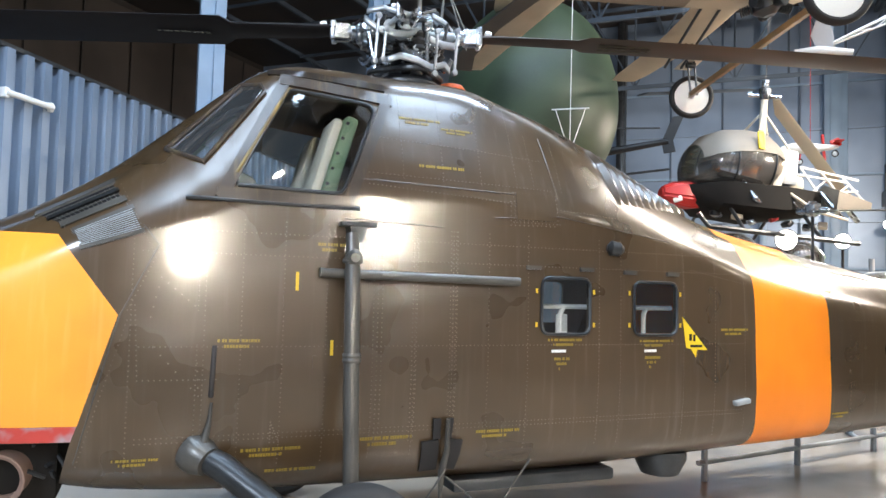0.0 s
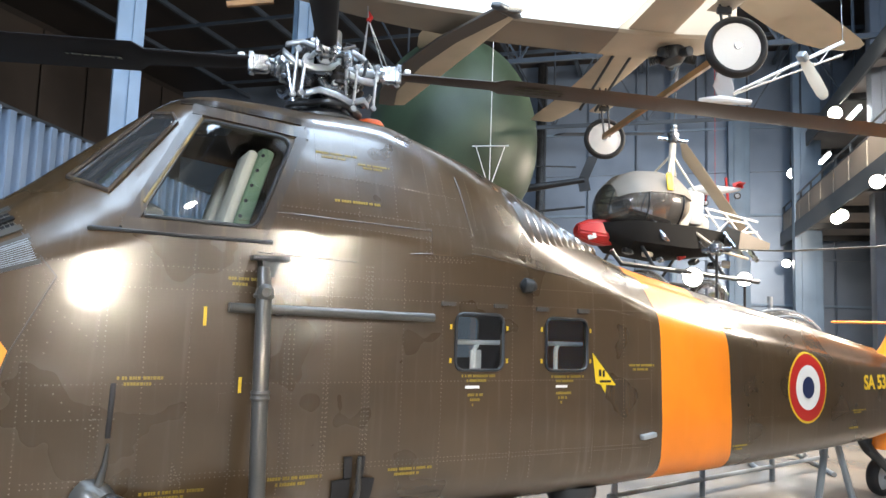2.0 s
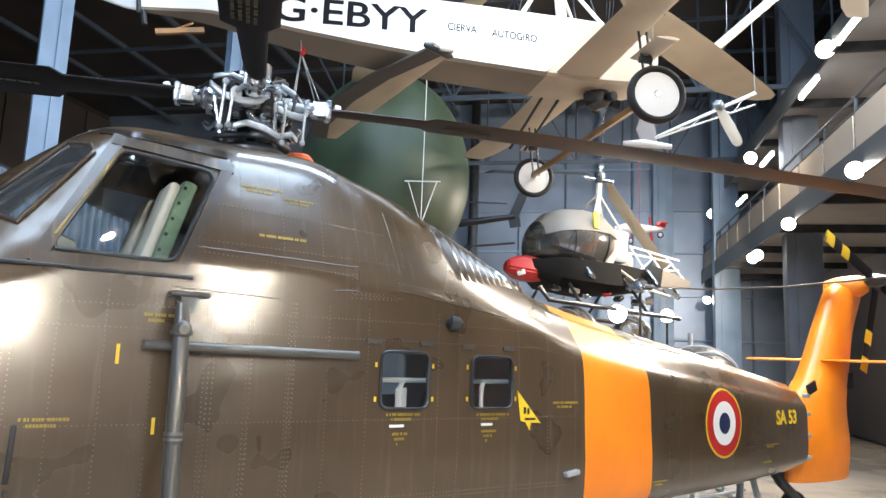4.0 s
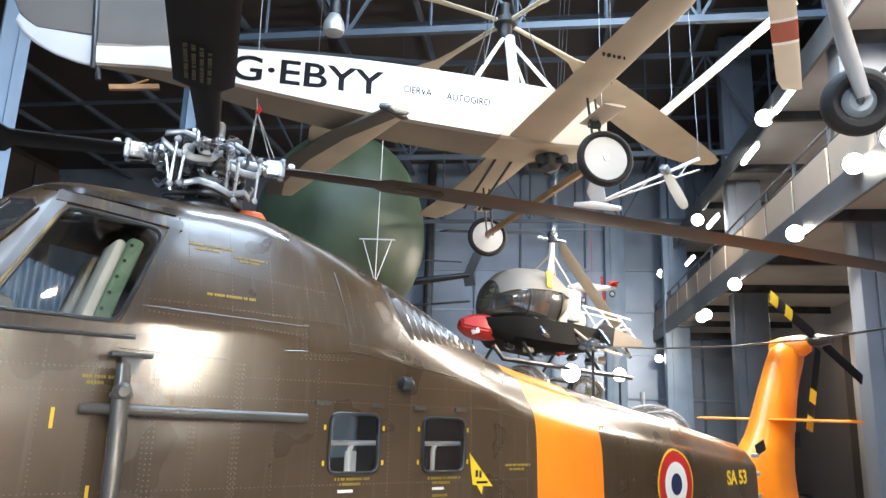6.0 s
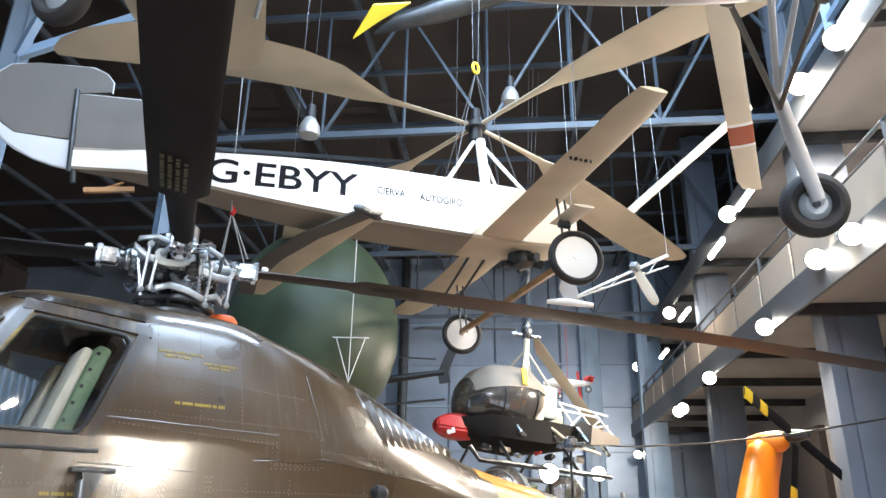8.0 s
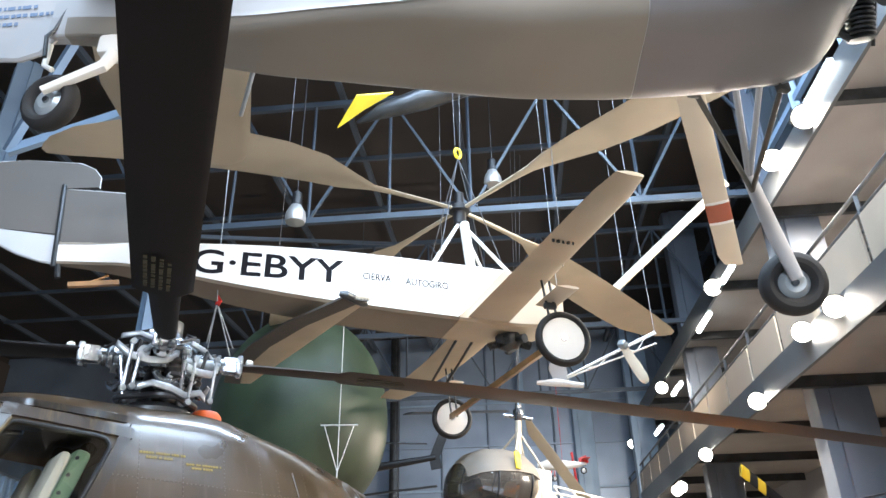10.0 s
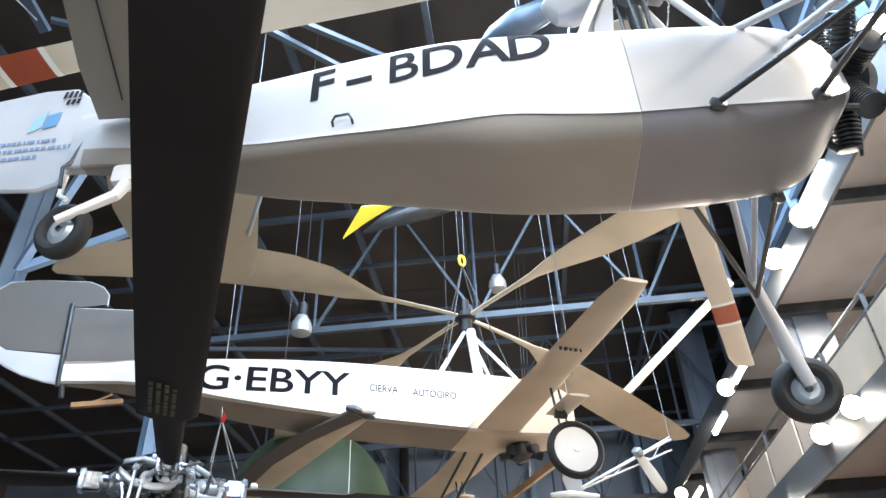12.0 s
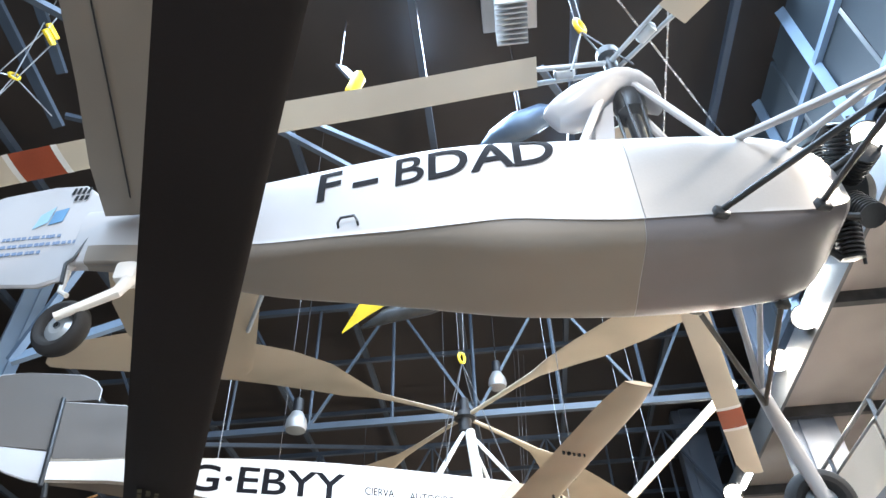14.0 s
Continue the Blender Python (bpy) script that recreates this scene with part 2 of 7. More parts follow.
SKYPANE = glow("daylit_pane", (0.45, 0.7, 1.0), 0.03)
WARMPANE = glow("lit_room_pane", (1.0, 0.95, 0.85), 1.6)
GLASS = glass("cockpit_glass")
GLASSFRONT = glass("windscreen_glass", (0.88, 0.94, 0.97), 0.35)
_nt = GLASSFRONT.node_tree
# Faint blue-grey diffuse stands in for the bluish light on the windscreen.
_haze, _over = _nt.nodes.new("ShaderNodeBsdfDiffuse"), _nt.nodes.new("ShaderNodeMixShader")
_haze.inputs[0].default_value = (0.45, 0.5, 0.55, 1)
_over.inputs[0].default_value = 0.05
_nt.links.new(_nt.nodes["Mix Shader"].outputs[0], _over.inputs[1])
_nt.links.new(_haze.outputs[0], _over.inputs[2])
_nt.links.new(_over.outputs[0], _nt.nodes["Material Output"].inputs[0])
BUBBLE = glass("bubble_glass", (0.95, 0.92, 0.9), 0.3)
_nt = BUBBLE.node_tree
_haze, _over = _nt.nodes.new("ShaderNodeBsdfDiffuse"), _nt.nodes.new("ShaderNodeMixShader")
_haze.inputs[0].default_value = (0.42, 0.4, 0.38, 1)
_over.inputs[0].default_value = 0.1
_nt.links.new(_nt.nodes["Mix Shader"].outputs[0], _over.inputs[1])
_nt.links.new(_haze.outputs[0], _over.inputs[2])
_nt.links.new(_over.outputs[0], _nt.nodes["Material Output"].inputs[0])
BUBBLE.node_tree.nodes["Glossy BSDF"].inputs["Roughness"].default_value = 0.16
RIVET = material("worn_rivet", (0.15, 0.125, 0.095), 0.35, 0.35, 0.5, 20, 0.0)
COAMING = material("grey_coaming", (0.3, 0.32, 0.33), 0.6)

# ---- making meshes ----


def thing(name, label, category, m=Matrix(), group="", kind=""):
    return_ob = new(name)
    return_ob.matrix_world = m
    return tagged(return_ob, label, category, group, kind)


def mesh_of(name, bm, mat, smooth=35):
    me = bpy.data.meshes.new(name)
    bmesh.ops.recalc_face_normals(bm, faces=bm.faces[:])
    bm.to_mesh(me)
    bm.free()
    if smooth:
        me.polygons.foreach_set("use_smooth", [True] * len(me.polygons))
        me.set_sharp_from_angle(angle=radians(smooth))
    me.materials.append(mat)
    return me


def part(name, bm, mat, parent=None, label="", smooth=35):
    ob = new(name, mesh_of(name, bm, mat, smooth))
    ob.parent = parent
    if label:
        ob["label"] = label
    return ob


def solo(name, bm, mat, label, category, kind="", group="", smooth=35):
    return tagged(new(name, mesh_of(name, bm, mat, smooth)), label, category, group, kind)


def B():
    return bmesh.new()


def box(bm, c, s, rot=(0, 0, 0), bevel=0.0):
    m = Matrix.Translation(c) @ Euler([radians(a) for a in rot]).to_matrix().to_4x4() @ Matrix.Diagonal((*s, 1))
    r = bmesh.ops.create_cube(bm, size=1, matrix=m)
    if bevel:
        es = {e for v in r["verts"] for e in v.link_edges}
        bmesh.ops.bevel(bm, geom=list(es), offset=bevel, segments=2, affect="EDGES", profile=0.5)
    return bm


def beam(bm, p, q, w, h, up=(0, 0, 1)):
    """A straight bar of width w and height h from p to q."""
    p, q = Vector(p), Vector(q)
    d = (q - p).normalized()
    side = d.cross(Vector(up))
    side = side.normalized() if side.length > 1e-4 else Vector((1, 0, 0))
    top = side.cross(d)
    rings = []
    for o in (p, q):
        rings.append([o + side * (a * w / 2) + top * (b * h / 2) for a, b in ((-1, -1), (1, -1), (1, 1), (-1, 1))])
    return loft(bm, rings)


def loft(bm, rings, cap=True, closed=True):
    vs = [[bm.verts.new(p) for p in r] for r in rings]
    n = len(vs[0])
    for a, b in zip(vs, vs[1:]):
        for i in range(n if closed else n - 1):
            bm.faces.new((a[i], a[(i + 1) % n], b[(i + 1) % n], b[i]))
    if cap and closed:
        bm.faces.new(vs[0])
        bm.faces.new(vs[-1][::-1])
    return bm


def tube(bm, pts, r, seg=10, cap=True):
    pts = [Vector(p) for p in pts]
    rs = r if isinstance(r, (list, tuple)) else [r] * len(pts)
    rings, side = [], None
    for i, p in enumerate(pts):
        d = (pts[min(i + 1, len(pts) - 1)] - pts[max(i - 1, 0)]).normalized()
        if side is None:
            side = d.orthogonal().normalized()
        side = (side - d * side.dot(d)).normalized()
        other = d.cross(side)
        rings.append([p + (side * math.cos(a) + other * math.sin(a)) * rs[i] for a in (2 * math.pi * k / seg for k in range(seg))])
    return loft(bm, rings, cap)


def lathe(bm, profile, m=Matrix(), seg=28):
    """profile: (radius, height) pairs, turned about the local z."""
    rings = [[m @ Vector((r * math.cos(a), r * math.sin(a), h)) for a in (2 * math.pi * k / seg for k in range(seg))] for r, h in profile]
    return loft(bm, rings)


def axis_to(p, d):
    """A matrix at p whose z points along d."""
    return Matrix.Translation(p) @ Vector(d).to_track_quat("Z", "Y").to_matrix().to_4x4()


def spline(keys, x):
    """Smooth value at x through rows (x, a, b, ...)."""
    if x <= keys[0][0]:
        return keys[0][1:]
    for i in range(len(keys) - 1):
        if x <= keys[i + 1][0]:
            k0, k1, k2, k3 = keys[max(i - 1, 0)], keys[i], keys[i + 1], keys[min(i + 2, len(keys) - 1)]
            h = k2[0] - k1[0]
            t = (x - k1[0]) / h
            out = []
            for n in range(1, len(k1)):
                m1 = (k2[n] - k0[n]) / max(1e-6, k2[0] - k0[0]) * h
                m2 = (k3[n] - k1[n]) / max(1e-6, k3[0] - k1[0]) * h
                out.append((2 * t**3 - 3 * t**2 + 1) * k1[n] + (t**3 - 2 * t**2 + t) * m1 + (3 * t**2 - 2 * t**3) * k2[n] + (t**3 - t**2) * m2)
            return out
    return keys[-1][1:]


def rounded(ctrl, per=6):
    """Smooth open curve through 2D control points."""
    out = []
    for i in range(len(ctrl) - 1):
        p0, p1, p2, p3 = (Vector(ctrl[min(max(i + k, 0), len(ctrl) - 1)]) for k in (-1, 0, 1, 2))
        for k in range(per):
            t = k / per
            out.append(0.5 * (2 * p1 + (p2 - p0) * t + (2 * p0 - 5 * p1 + 4 * p2 - p3) * t * t + (3 * p1 - 3 * p2 + p3 - p0) * t**3))
    out.append(Vector(ctrl[-1]))
    return out


def writing(text, size, bold=0.0, depth=0.002):
    """A bmesh of raised letters in the local xy plane, centred."""
    cu = bpy.data.curves.new("writing", "FONT")
    cu.body, cu.size, cu.offset, cu.extrude = text, size, bold, depth
    cu.align_x, cu.align_y = "CENTER", "CENTER"
    ob = new("writing", cu)
    bpy.context.view_layer.update()
    me = bpy.data.meshes.new_from_object(ob.evaluated_get(bpy.context.evaluated_depsgraph_get()))
    bm = B()
    bm.from_mesh(me)
    bpy.data.objects.remove(ob)
    bpy.data.curves.remove(cu)
    bpy.data.meshes.remove(me)
    return bm


def airfoil(chord, thick, n=9):
    """Ring of (along chord from the nose, up) points of a wing section."""
    up, lo = [], []
    for i in range(n + 1):
        t = (i / n) ** 1.5
        h = 2.6 * thick * (math.sqrt(t) * 0.55 - 0.33 * t - 0.22 * t**3)
        up.append((t * chord, h))
        lo.append((t * chord, -h * 0.6))
    return up + lo[-2:0:-1]
# ---- the hall ----
FLOOR = 0.1


def quad_wall(name, p, q, z0, z1, mat, label, thick=0.25):
    bm = B()
    p, q = Vector((p[0], p[1], 0)), Vector((q[0], q[1], 0))
    mid = (p + q) / 2
    beam(bm, (p.x, p.y, (z0 + z1) / 2), (q.x, q.y, (z0 + z1) / 2), thick, z1 - z0)
    return solo(name, bm, mat, label, "wall", "structure", smooth=0)


def wide(a0, a1, b0, b1, z0, z1):
    """A slab of the hall between the given lengths, widths and heights."""
    bm = B()
    rings = [[hall(a, b, z) for a, b in ((a0, b0), (a1, b0), (a1, b1), (a0, b1))] for z in (z0, z1)]
    return loft(bm, rings)


solo("floor", wide(-14, 36, -24, 14, -0.2, FLOOR), CONCRETE, "polished warm grey concrete hall floor with lamp reflections", "floor", "structure", smooth=0)
solo("ceiling", wide(-14, 36, -24, 14, 13.6, 14.0), DARKPANEL, "dark matt ceiling high above the trusses", "ceiling", "structure", smooth=0)
solo("wall_back", wide(31, 31.3, -24, 14, FLOOR, 13.6), CLADDING, "pale blue-grey sheet metal wall at the end of the hall", "wall", "structure", smooth=0)
solo("wall_right", wide(-14, 31, 8.5, 8.8, FLOOR, 13.6), GREYWALL, "grey painted side wall behind the gallery", "wall", "structure", smooth=0)
solo("wall_left", wide(-14, 31, -24.3, -24, FLOOR, 13.6), DARKPANEL, "dark cladding side wall", "wall", "structure", smooth=0)
solo("wall_behind", wide(-14.3, -14, -24, 14, FLOOR, 13.6), GREYWALL, "grey wall behind the visitors", "wall", "structure", smooth=0)
# ---- olive transport helicopter ----
heli = thing("transport_helicopter", "large olive drab transport helicopter with orange bands on museum floor", "helicopter")

# x, belly, top, half width, shoulder height, shoulder half width, roof half width
HULL = [
    (-3.55, 1.35, 1.85, 0.22, 1.7, 0.2, 0.1),
    (-3.45, 1.18, 2.05, 0.45, 1.8, 0.4, 0.22),
    (-3.1, 1.02, 2.33, 0.68, 2.05, 0.6, 0.36),
    (-2.6, 0.86, 2.58, 0.81, 2.25, 0.74, 0.45),
    (-2.2, 0.76, 2.84, 0.86, 2.42, 0.81, 0.44),
    (-1.8, 0.71, 3.18, 0.88, 2.55, 0.84, 0.44),
    (-1.4, 0.68, 3.52, 0.885, 2.68, 0.85, 0.48),
    (-1.16, 0.665, 3.67, 0.885, 2.75, 0.855, 0.52),
    (-0.9, 0.655, 3.71, 0.885, 2.8, 0.855, 0.55),
    (-0.3, 0.645, 3.71, 0.885, 2.82, 0.855, 0.56),
    (0.3, 0.64, 3.71, 0.885, 2.82, 0.85, 0.54),
    (0.6, 0.64, 3.65, 0.885, 2.8, 0.84, 0.5),
    (1.2, 0.65, 3.5, 0.885, 2.74, 0.83, 0.42),
    (1.8, 0.67, 3.26, 0.88, 2.65, 0.8, 0.36),
    (2.55, 0.7, 2.9, 0.87, 2.48, 0.76, 0.36),
    (2.9, 0.72, 2.76, 0.855, 2.38, 0.73, 0.38),
    (3.84, 0.74, 2.58, 0.77, 2.2, 0.66, 0.36),
    (5.1, 0.78, 2.38, 0.645, 2.05, 0.54, 0.3),
    (6.7, 0.87, 2.1, 0.47, 1.85, 0.4, 0.22),
    (7.3, 0.94, 2.0, 0.4, 1.78, 0.34, 0.18),
]


def hull_half(x):
    zb, zt, w, zs, ws, wt = spline(HULL, x)
    hh = zt - zb
    return rounded([(0, zb), (w * 0.62, zb + 0.02 * hh), (w * 0.93, zb + 0.09 * hh), (w, zb + 0.24 * hh), (w * 1.005, zb + 0.5 * (zs - zb)), (w * 0.985, zs - 0.13 * (zs - zb)), (ws, zs),
                    (wt + 0.45 * (ws - wt), zs + 0.55 * (zt - zs)), (wt, zt - 0.1 * min(1, hh / 2) - 0.02), (wt * 0.6, zt - 0.015), (0, zt)], 5)


def skin_at(x, z):
    """Half width of the hull at x and height z."""
    pts = hull_half(x)
    for p, q in zip(pts[4:], pts[5:]):
        if min(p[1], q[1]) - 1e-6 <= z <= max(p[1], q[1]) + 1e-6 and abs(q[1] - p[1]) > 1e-6:
            return p[0] + (q[0] - p[0]) * (z - p[1]) / (q[1] - p[1])
    return pts[-8][0]


def on_skin(x, z, out=0.0):
    w = skin_at(x, z)
    s = (skin_at(x, z + 0.02) - skin_at(x, z - 0.02)) / 0.04
    n = Vector((0, -1, -s)).normalized()
    return Vector((x, -w, z)) + n * out


def skin_frame(x, z, out=0.0):
    """A matrix on the near side of the hull: local x towards the tail, local y up the skin, local z out."""
    a = on_skin(x, z, out)
    up = (on_skin(x, z + 0.03) - on_skin(x, z - 0.03)).normalized()
    right = (on_skin(x + 0.05, z) - on_skin(x - 0.05, z)).normalized()
    n = right.cross(up).normalized()
    up = n.cross(right)
    m = Matrix((right, up, n)).transposed().to_4x4()
    m.translation = a
    return m


def inside(poly, x, z):
    hit = False
    for (x0, z0), (x1, z1) in zip(poly, poly[1:] + poly[:1]):
        if (z0 > z) != (z1 > z) and x < (x1 - x0) * (z - z0) / (z1 - z0) + x0:
            hit = not hit
    return hit


def take(bm, poly, sides=(-1,)):
    """Cuts the outline poly (x, z) out of the hull and returns the pieces as a bmesh of their own."""
    xs, zs = [p[0] for p in poly], [p[1] for p in poly]
    for (x0, z0), (x1, z1) in zip(poly, poly[1:] + poly[:1]):
        near = []
        for f in bm.faces:
            c = f.calc_center_median()
            if any(c.y * s > 0.02 for s in sides):
                fx, fz = [v.co.x for v in f.verts], [v.co.z for v in f.verts]
                if max(fx) > min(xs) - 0.01 and min(fx) < max(xs) + 0.01 and max(fz) > min(zs) - 0.01 and min(fz) < max(zs) + 0.01:
                    near.append(f)
        geom = list({g for f in near for g in (f, *f.edges, *f.verts)})
        n = Vector((z1 - z0, 0, -(x1 - x0)))
        if n.length > 1e-6:
            bmesh.ops.bisect_plane(bm, geom=geom, plane_co=(x0, 0, z0), plane_no=n, dist=1e-5)
    got = B()
    gone = []
    for f in bm.faces:
        c = f.calc_center_median()
        if any(c.y * s > 0.02 for s in sides) and inside(poly, c.x, c.z):
            gone.append(f)
    seen = {}
    for f in gone:
        for v in f.verts:
            if v not in seen:
                seen[v] = got.verts.new(v.co)
        got.faces.new([seen[v] for v in f.verts])
    bmesh.ops.delete(bm, geom=gone, context="FACES")
    return got


def shell(bm, thick):
    """Gives an open sheet a thickness inwards."""
    bmesh.ops.recalc_face_normals(bm, faces=bm.faces[:])
    bmesh.ops.solidify(bm, geom=bm.faces[:], thickness=thick)
    return bm


def round_rect(x0, x1, z0, z1, r, k=3):
    out = []
    for cx, cz, a0 in ((x1 - r, z1 - r, 0), (x0 + r, z1 - r, 90), (x0 + r, z0 + r, 180), (x1 - r, z0 + r, 270)):
        for i in range(k + 1):
            a = radians(a0 + 90 * i / k)
            out.append((cx + r * math.cos(a), cz + r * math.sin(a)))
    return out


xs = sorted(set([k[0] for k in HULL] + [round(-3.5 + 0.1 * i, 3) for i in range(108)]))
hull = B()
rings = []
for x in xs:
    half = hull_half(x)
    rings.append([Vector((x, -p[0], p[1])) for p in half] + [Vector((x, p[0], p[1])) for p in half[-2:0:-1]])
loft(hull, rings)

WIN_SIDE = [(-1.5, 2.66), (-0.7, 2.66), (-0.39, 3.43), (-1.1, 3.5)]
WIN_IN = [(-1.41, 2.72), (-0.8, 2.71), (-0.75, 2.72), (-0.72, 2.76), (-0.5, 3.3), (-0.495, 3.34), (-0.515, 3.375), (-0.56, 3.39), (-1.03, 3.43), (-1.07, 3.425), (-1.1, 3.39), (-1.42, 2.77)]
WIN_FRONT = [(-1.85, 2.955), (-1.62, 2.87), (-1.24, 3.4), (-1.26, 3.46), (-1.38, 3.47)]
CABIN_A, CABIN_B = round_rect(0.79, 1.21, 1.78, 2.2, 0.06), round_rect(1.62, 2.04, 1.775, 2.19, 0.06)
NOSE = [(-3.7, 2.41), (-2.42, 2.36), (-2.07, 1.89), (-2.26, 1.24), (-3.7, 1.24)]
NOSE_RED = [(-3.7, 1.238), (-2.262, 1.238), (-2.29, 1.15), (-3.7, 1.15)]
BAND = [(2.99, 3.0), (2.89, 2.4), (2.935, 0.55), (3.94, 0.55), (3.84, 2.95)]
INTAKE = [(-2.57, 2.49), (-2.4, 2.42), (-2.08, 2.59), (-2.16, 2.715)]
pane = take(hull, WIN_IN, (-1, 1))
front_pane = take(hull, WIN_FRONT, (-1, 1))
cabin_panes = [take(hull, c, (-1, 1)) for c in (CABIN_A, CABIN_B)]
nose = take(hull, NOSE, (-1, 1))
nose_red = take(hull, NOSE_RED, (-1, 1))
nose_low = take(hull, [(-3.7, 1.148), (-2.292, 1.148), (-2.37, 0.8), (-2.4, 0.5), (-3.7, 0.5)], (-1, 1))
band = take(hull, BAND, (-1, 1))
intake = take(hull, INTAKE, (-1, 1))
fuselage = part("fuselage", shell(hull, 0.035), OLIVE, heli, "worn glossy olive drab riveted skin")

part("tail_band", shell(band, 0.035), ORANGE, heli, "bright orange band round the tail boom")

def two_sides(bm):
    """The near and the far half of a piece that was cut on both sides."""
    other = bm.copy()
    for b, s in ((bm, 1), (other, -1)):
        bmesh.ops.delete(b, geom=[f for f in b.faces if f.calc_center_median().y * s > 0], context="FACES")
        bmesh.ops.delete(b, geom=[v for v in b.verts if not v.link_faces], context="VERTS")
    return bm, other


for bm in two_sides(nose):
    part("nose_door", shell(bm, 0.035), AMBER, heli, "faded amber orange engine door")
for bm in two_sides(nose_red):
    part("nose_strip", shell(bm, 0.035), NOSEGREY, heli, "scuffed red and grey strip under the nose")
for bm in two_sides(nose_low):
    bm.free()
for name, both in (("cockpit_pane", pane), ("windscreen_pane", front_pane)):
    for bm in two_sides(both):
        ob = part(name, bm, GLASS if name == "cockpit_pane" else GLASSFRONT, heli, "clear cockpit glazing with reflections")
        ob.visible_shadow = False


def hull_ring(poly, r, out=0.01, side=-1, close=True):
    """A bead laid along an outline on the hull."""
    pts = []
    for (x0, z0), (x1, z1) in zip(poly, poly[1:] + poly[:1] if close else poly[1:]):
        n = max(1, int(math.hypot(x1 - x0, z1 - z0) / 0.12))
        for i in range(n):
            p = on_skin(x0 + (x1 - x0) * i / n, z0 + (z1 - z0) * i / n, out)
            pts.append(Vector((p.x, p.y * -side, p.z)))
    if close:
        pts.append(pts[0])
    else:
        pts.append(on_skin(*poly[-1], out))
    return tube(B(), pts, r, 6, not close)


def hull_strip(poly, w, t, out=0.0):
    """A flat raised strip laid along an outline on the hull."""
    bm = B()
    loop = poly[1:] + poly[:1]
    for (x0, z0), (x1, z1) in zip(poly, loop):
        n = max(1, int(math.hypot(x1 - x0, z1 - z0) / 0.1))
        d = Vector((x1 - x0, z1 - z0)).normalized()
        px, pz = -d.y * w / 2, d.x * w / 2
        rings = []
        for i in range(n + 1):
            ex = (-w / 2 if i == 0 else w / 2 if i == n else 0)
            x, z = x0 + (x1 - x0) * i / n + d.x * ex, z0 + (z1 - z0) * i / n + d.y * ex
            rings.append([on_skin(x + px, z + pz, out), on_skin(x - px, z - pz, out), on_skin(x - px, z - pz, out + t), on_skin(x + px, z + pz, out + t)])
        loft(bm, rings)
    return bm


part("window_frame", hull_strip(WIN_SIDE, 0.075, 0.02, 0.002), FRAMEPAINT, heli, "riveted cockpit side window frame")
part("window_seal", hull_ring(WIN_IN, 0.012), GUN, heli)
part("windscreen_frame", hull_ring(WIN_FRONT, 0.016), FRAMEPAINT, heli)
part("glare_bar", tube(B(), [(-1.78, -0.45, 2.93), (-1.62, -0.42, 3.12), (-1.42, -0.38, 3.3), (-1.2, -0.34, 3.4), (-0.95, -0.32, 3.42)], 0.022, 8), BLACKPAINT, heli, "dark curved bar behind the windscreen")
part("roof_edge", hull_strip([(-1.18, 3.575), (-0.42, 3.53)], 0.05, 0.012, 0.001), FRAMEPAINT, heli)
part("window_rail", hull_ring([(-1.72, 2.62), (-0.62, 2.62)], 0.014, 0.012, close=False), GUN, heli)
part("window_latch_strip", hull_ring([(-1.42, 2.8), (-1.08, 3.44)], 0.012, 0.02, close=False), WORNYELLOW, heli, "worn yellowed strip along the window edge")
for c in (CABIN_A, CABIN_B):
    part("cabin_window_frame", hull_ring(c, 0.013), GUN, heli, "dark grey rounded window frame")
for c in cabin_panes:
    for bm in two_sides(c):
        ob = part("cabin_window_pane", bm, GLASS, heli)
        ob.visible_shadow = False
for bm in two_sides(intake):
    part("intake_grille", shell(bm, 0.03), GRILLE, heli, "dark wire mesh air intake")
# seams and fairing edges
for line in ([(-0.62, 2.83), (-0.1, 2.82), (0.4, 2.81), (0.95, 2.8)], [(0.95, 2.8), (0.9, 3.3)], [(-0.62, 2.83), (-0.36, 3.5)], [(0.4, 2.62), (0.95, 2.66), (2.0, 2.52)], [(-0.72, 2.55), (0.0, 2.53)], [(-2.3, 0.9), (-2.06, 1.89), (-1.86, 2.32), (-2.18, 2.72)]):
    part("skin_seam", hull_ring(line, 0.0045, 0.001, close=False), FRAMEPAINT if line[0][0] > -2 else TUBEGREY, heli)
# cooling louvres behind the transmission fairing
for i in range(13):
    x = 1.5 + 0.085 * i
    zt = spline(HULL, x)[1]
    drop = max(0.07, zt - 0.04 - 2.8)
    bm = B()
    rings = []
    for k in range(8):
        t = k / 7
        z = zt - 0.035 - drop * t
        proud = 0.05 * math.sin(math.pi * min(1, t * 1.05)) ** 0.6 + 0.002 if 0 < t < 1 else 0.001
        xx = x + 0.07 * t
        rings.append([on_skin(xx - 0.03, z, -0.005), on_skin(xx + 0.035, z, -0.005), on_skin(xx + 0.035, z, proud), on_skin(xx + 0.02, z, proud)])
    loft(bm, rings)
    part("louvre", bm, OLIVE, heli, "raised cooling louvre")
# hand rail, undercarriage leg
bm = B()
tube(bm, [(-0.9, -1.0, 2.18), (0.54, -1.0, 2.16)], 0.032, 12)
part("side_rail", bm, TUBEGREY, heli, "grey tube bolted along the cabin side")
for x in (-0.55, 0.4):
    bm = B()
    box(bm, (x, -0.945, 2.165), (0.06, 0.12, 0.05), bevel=0.01)
    part("rail_bracket", bm, TUBEGREY, heli)
bm = B()
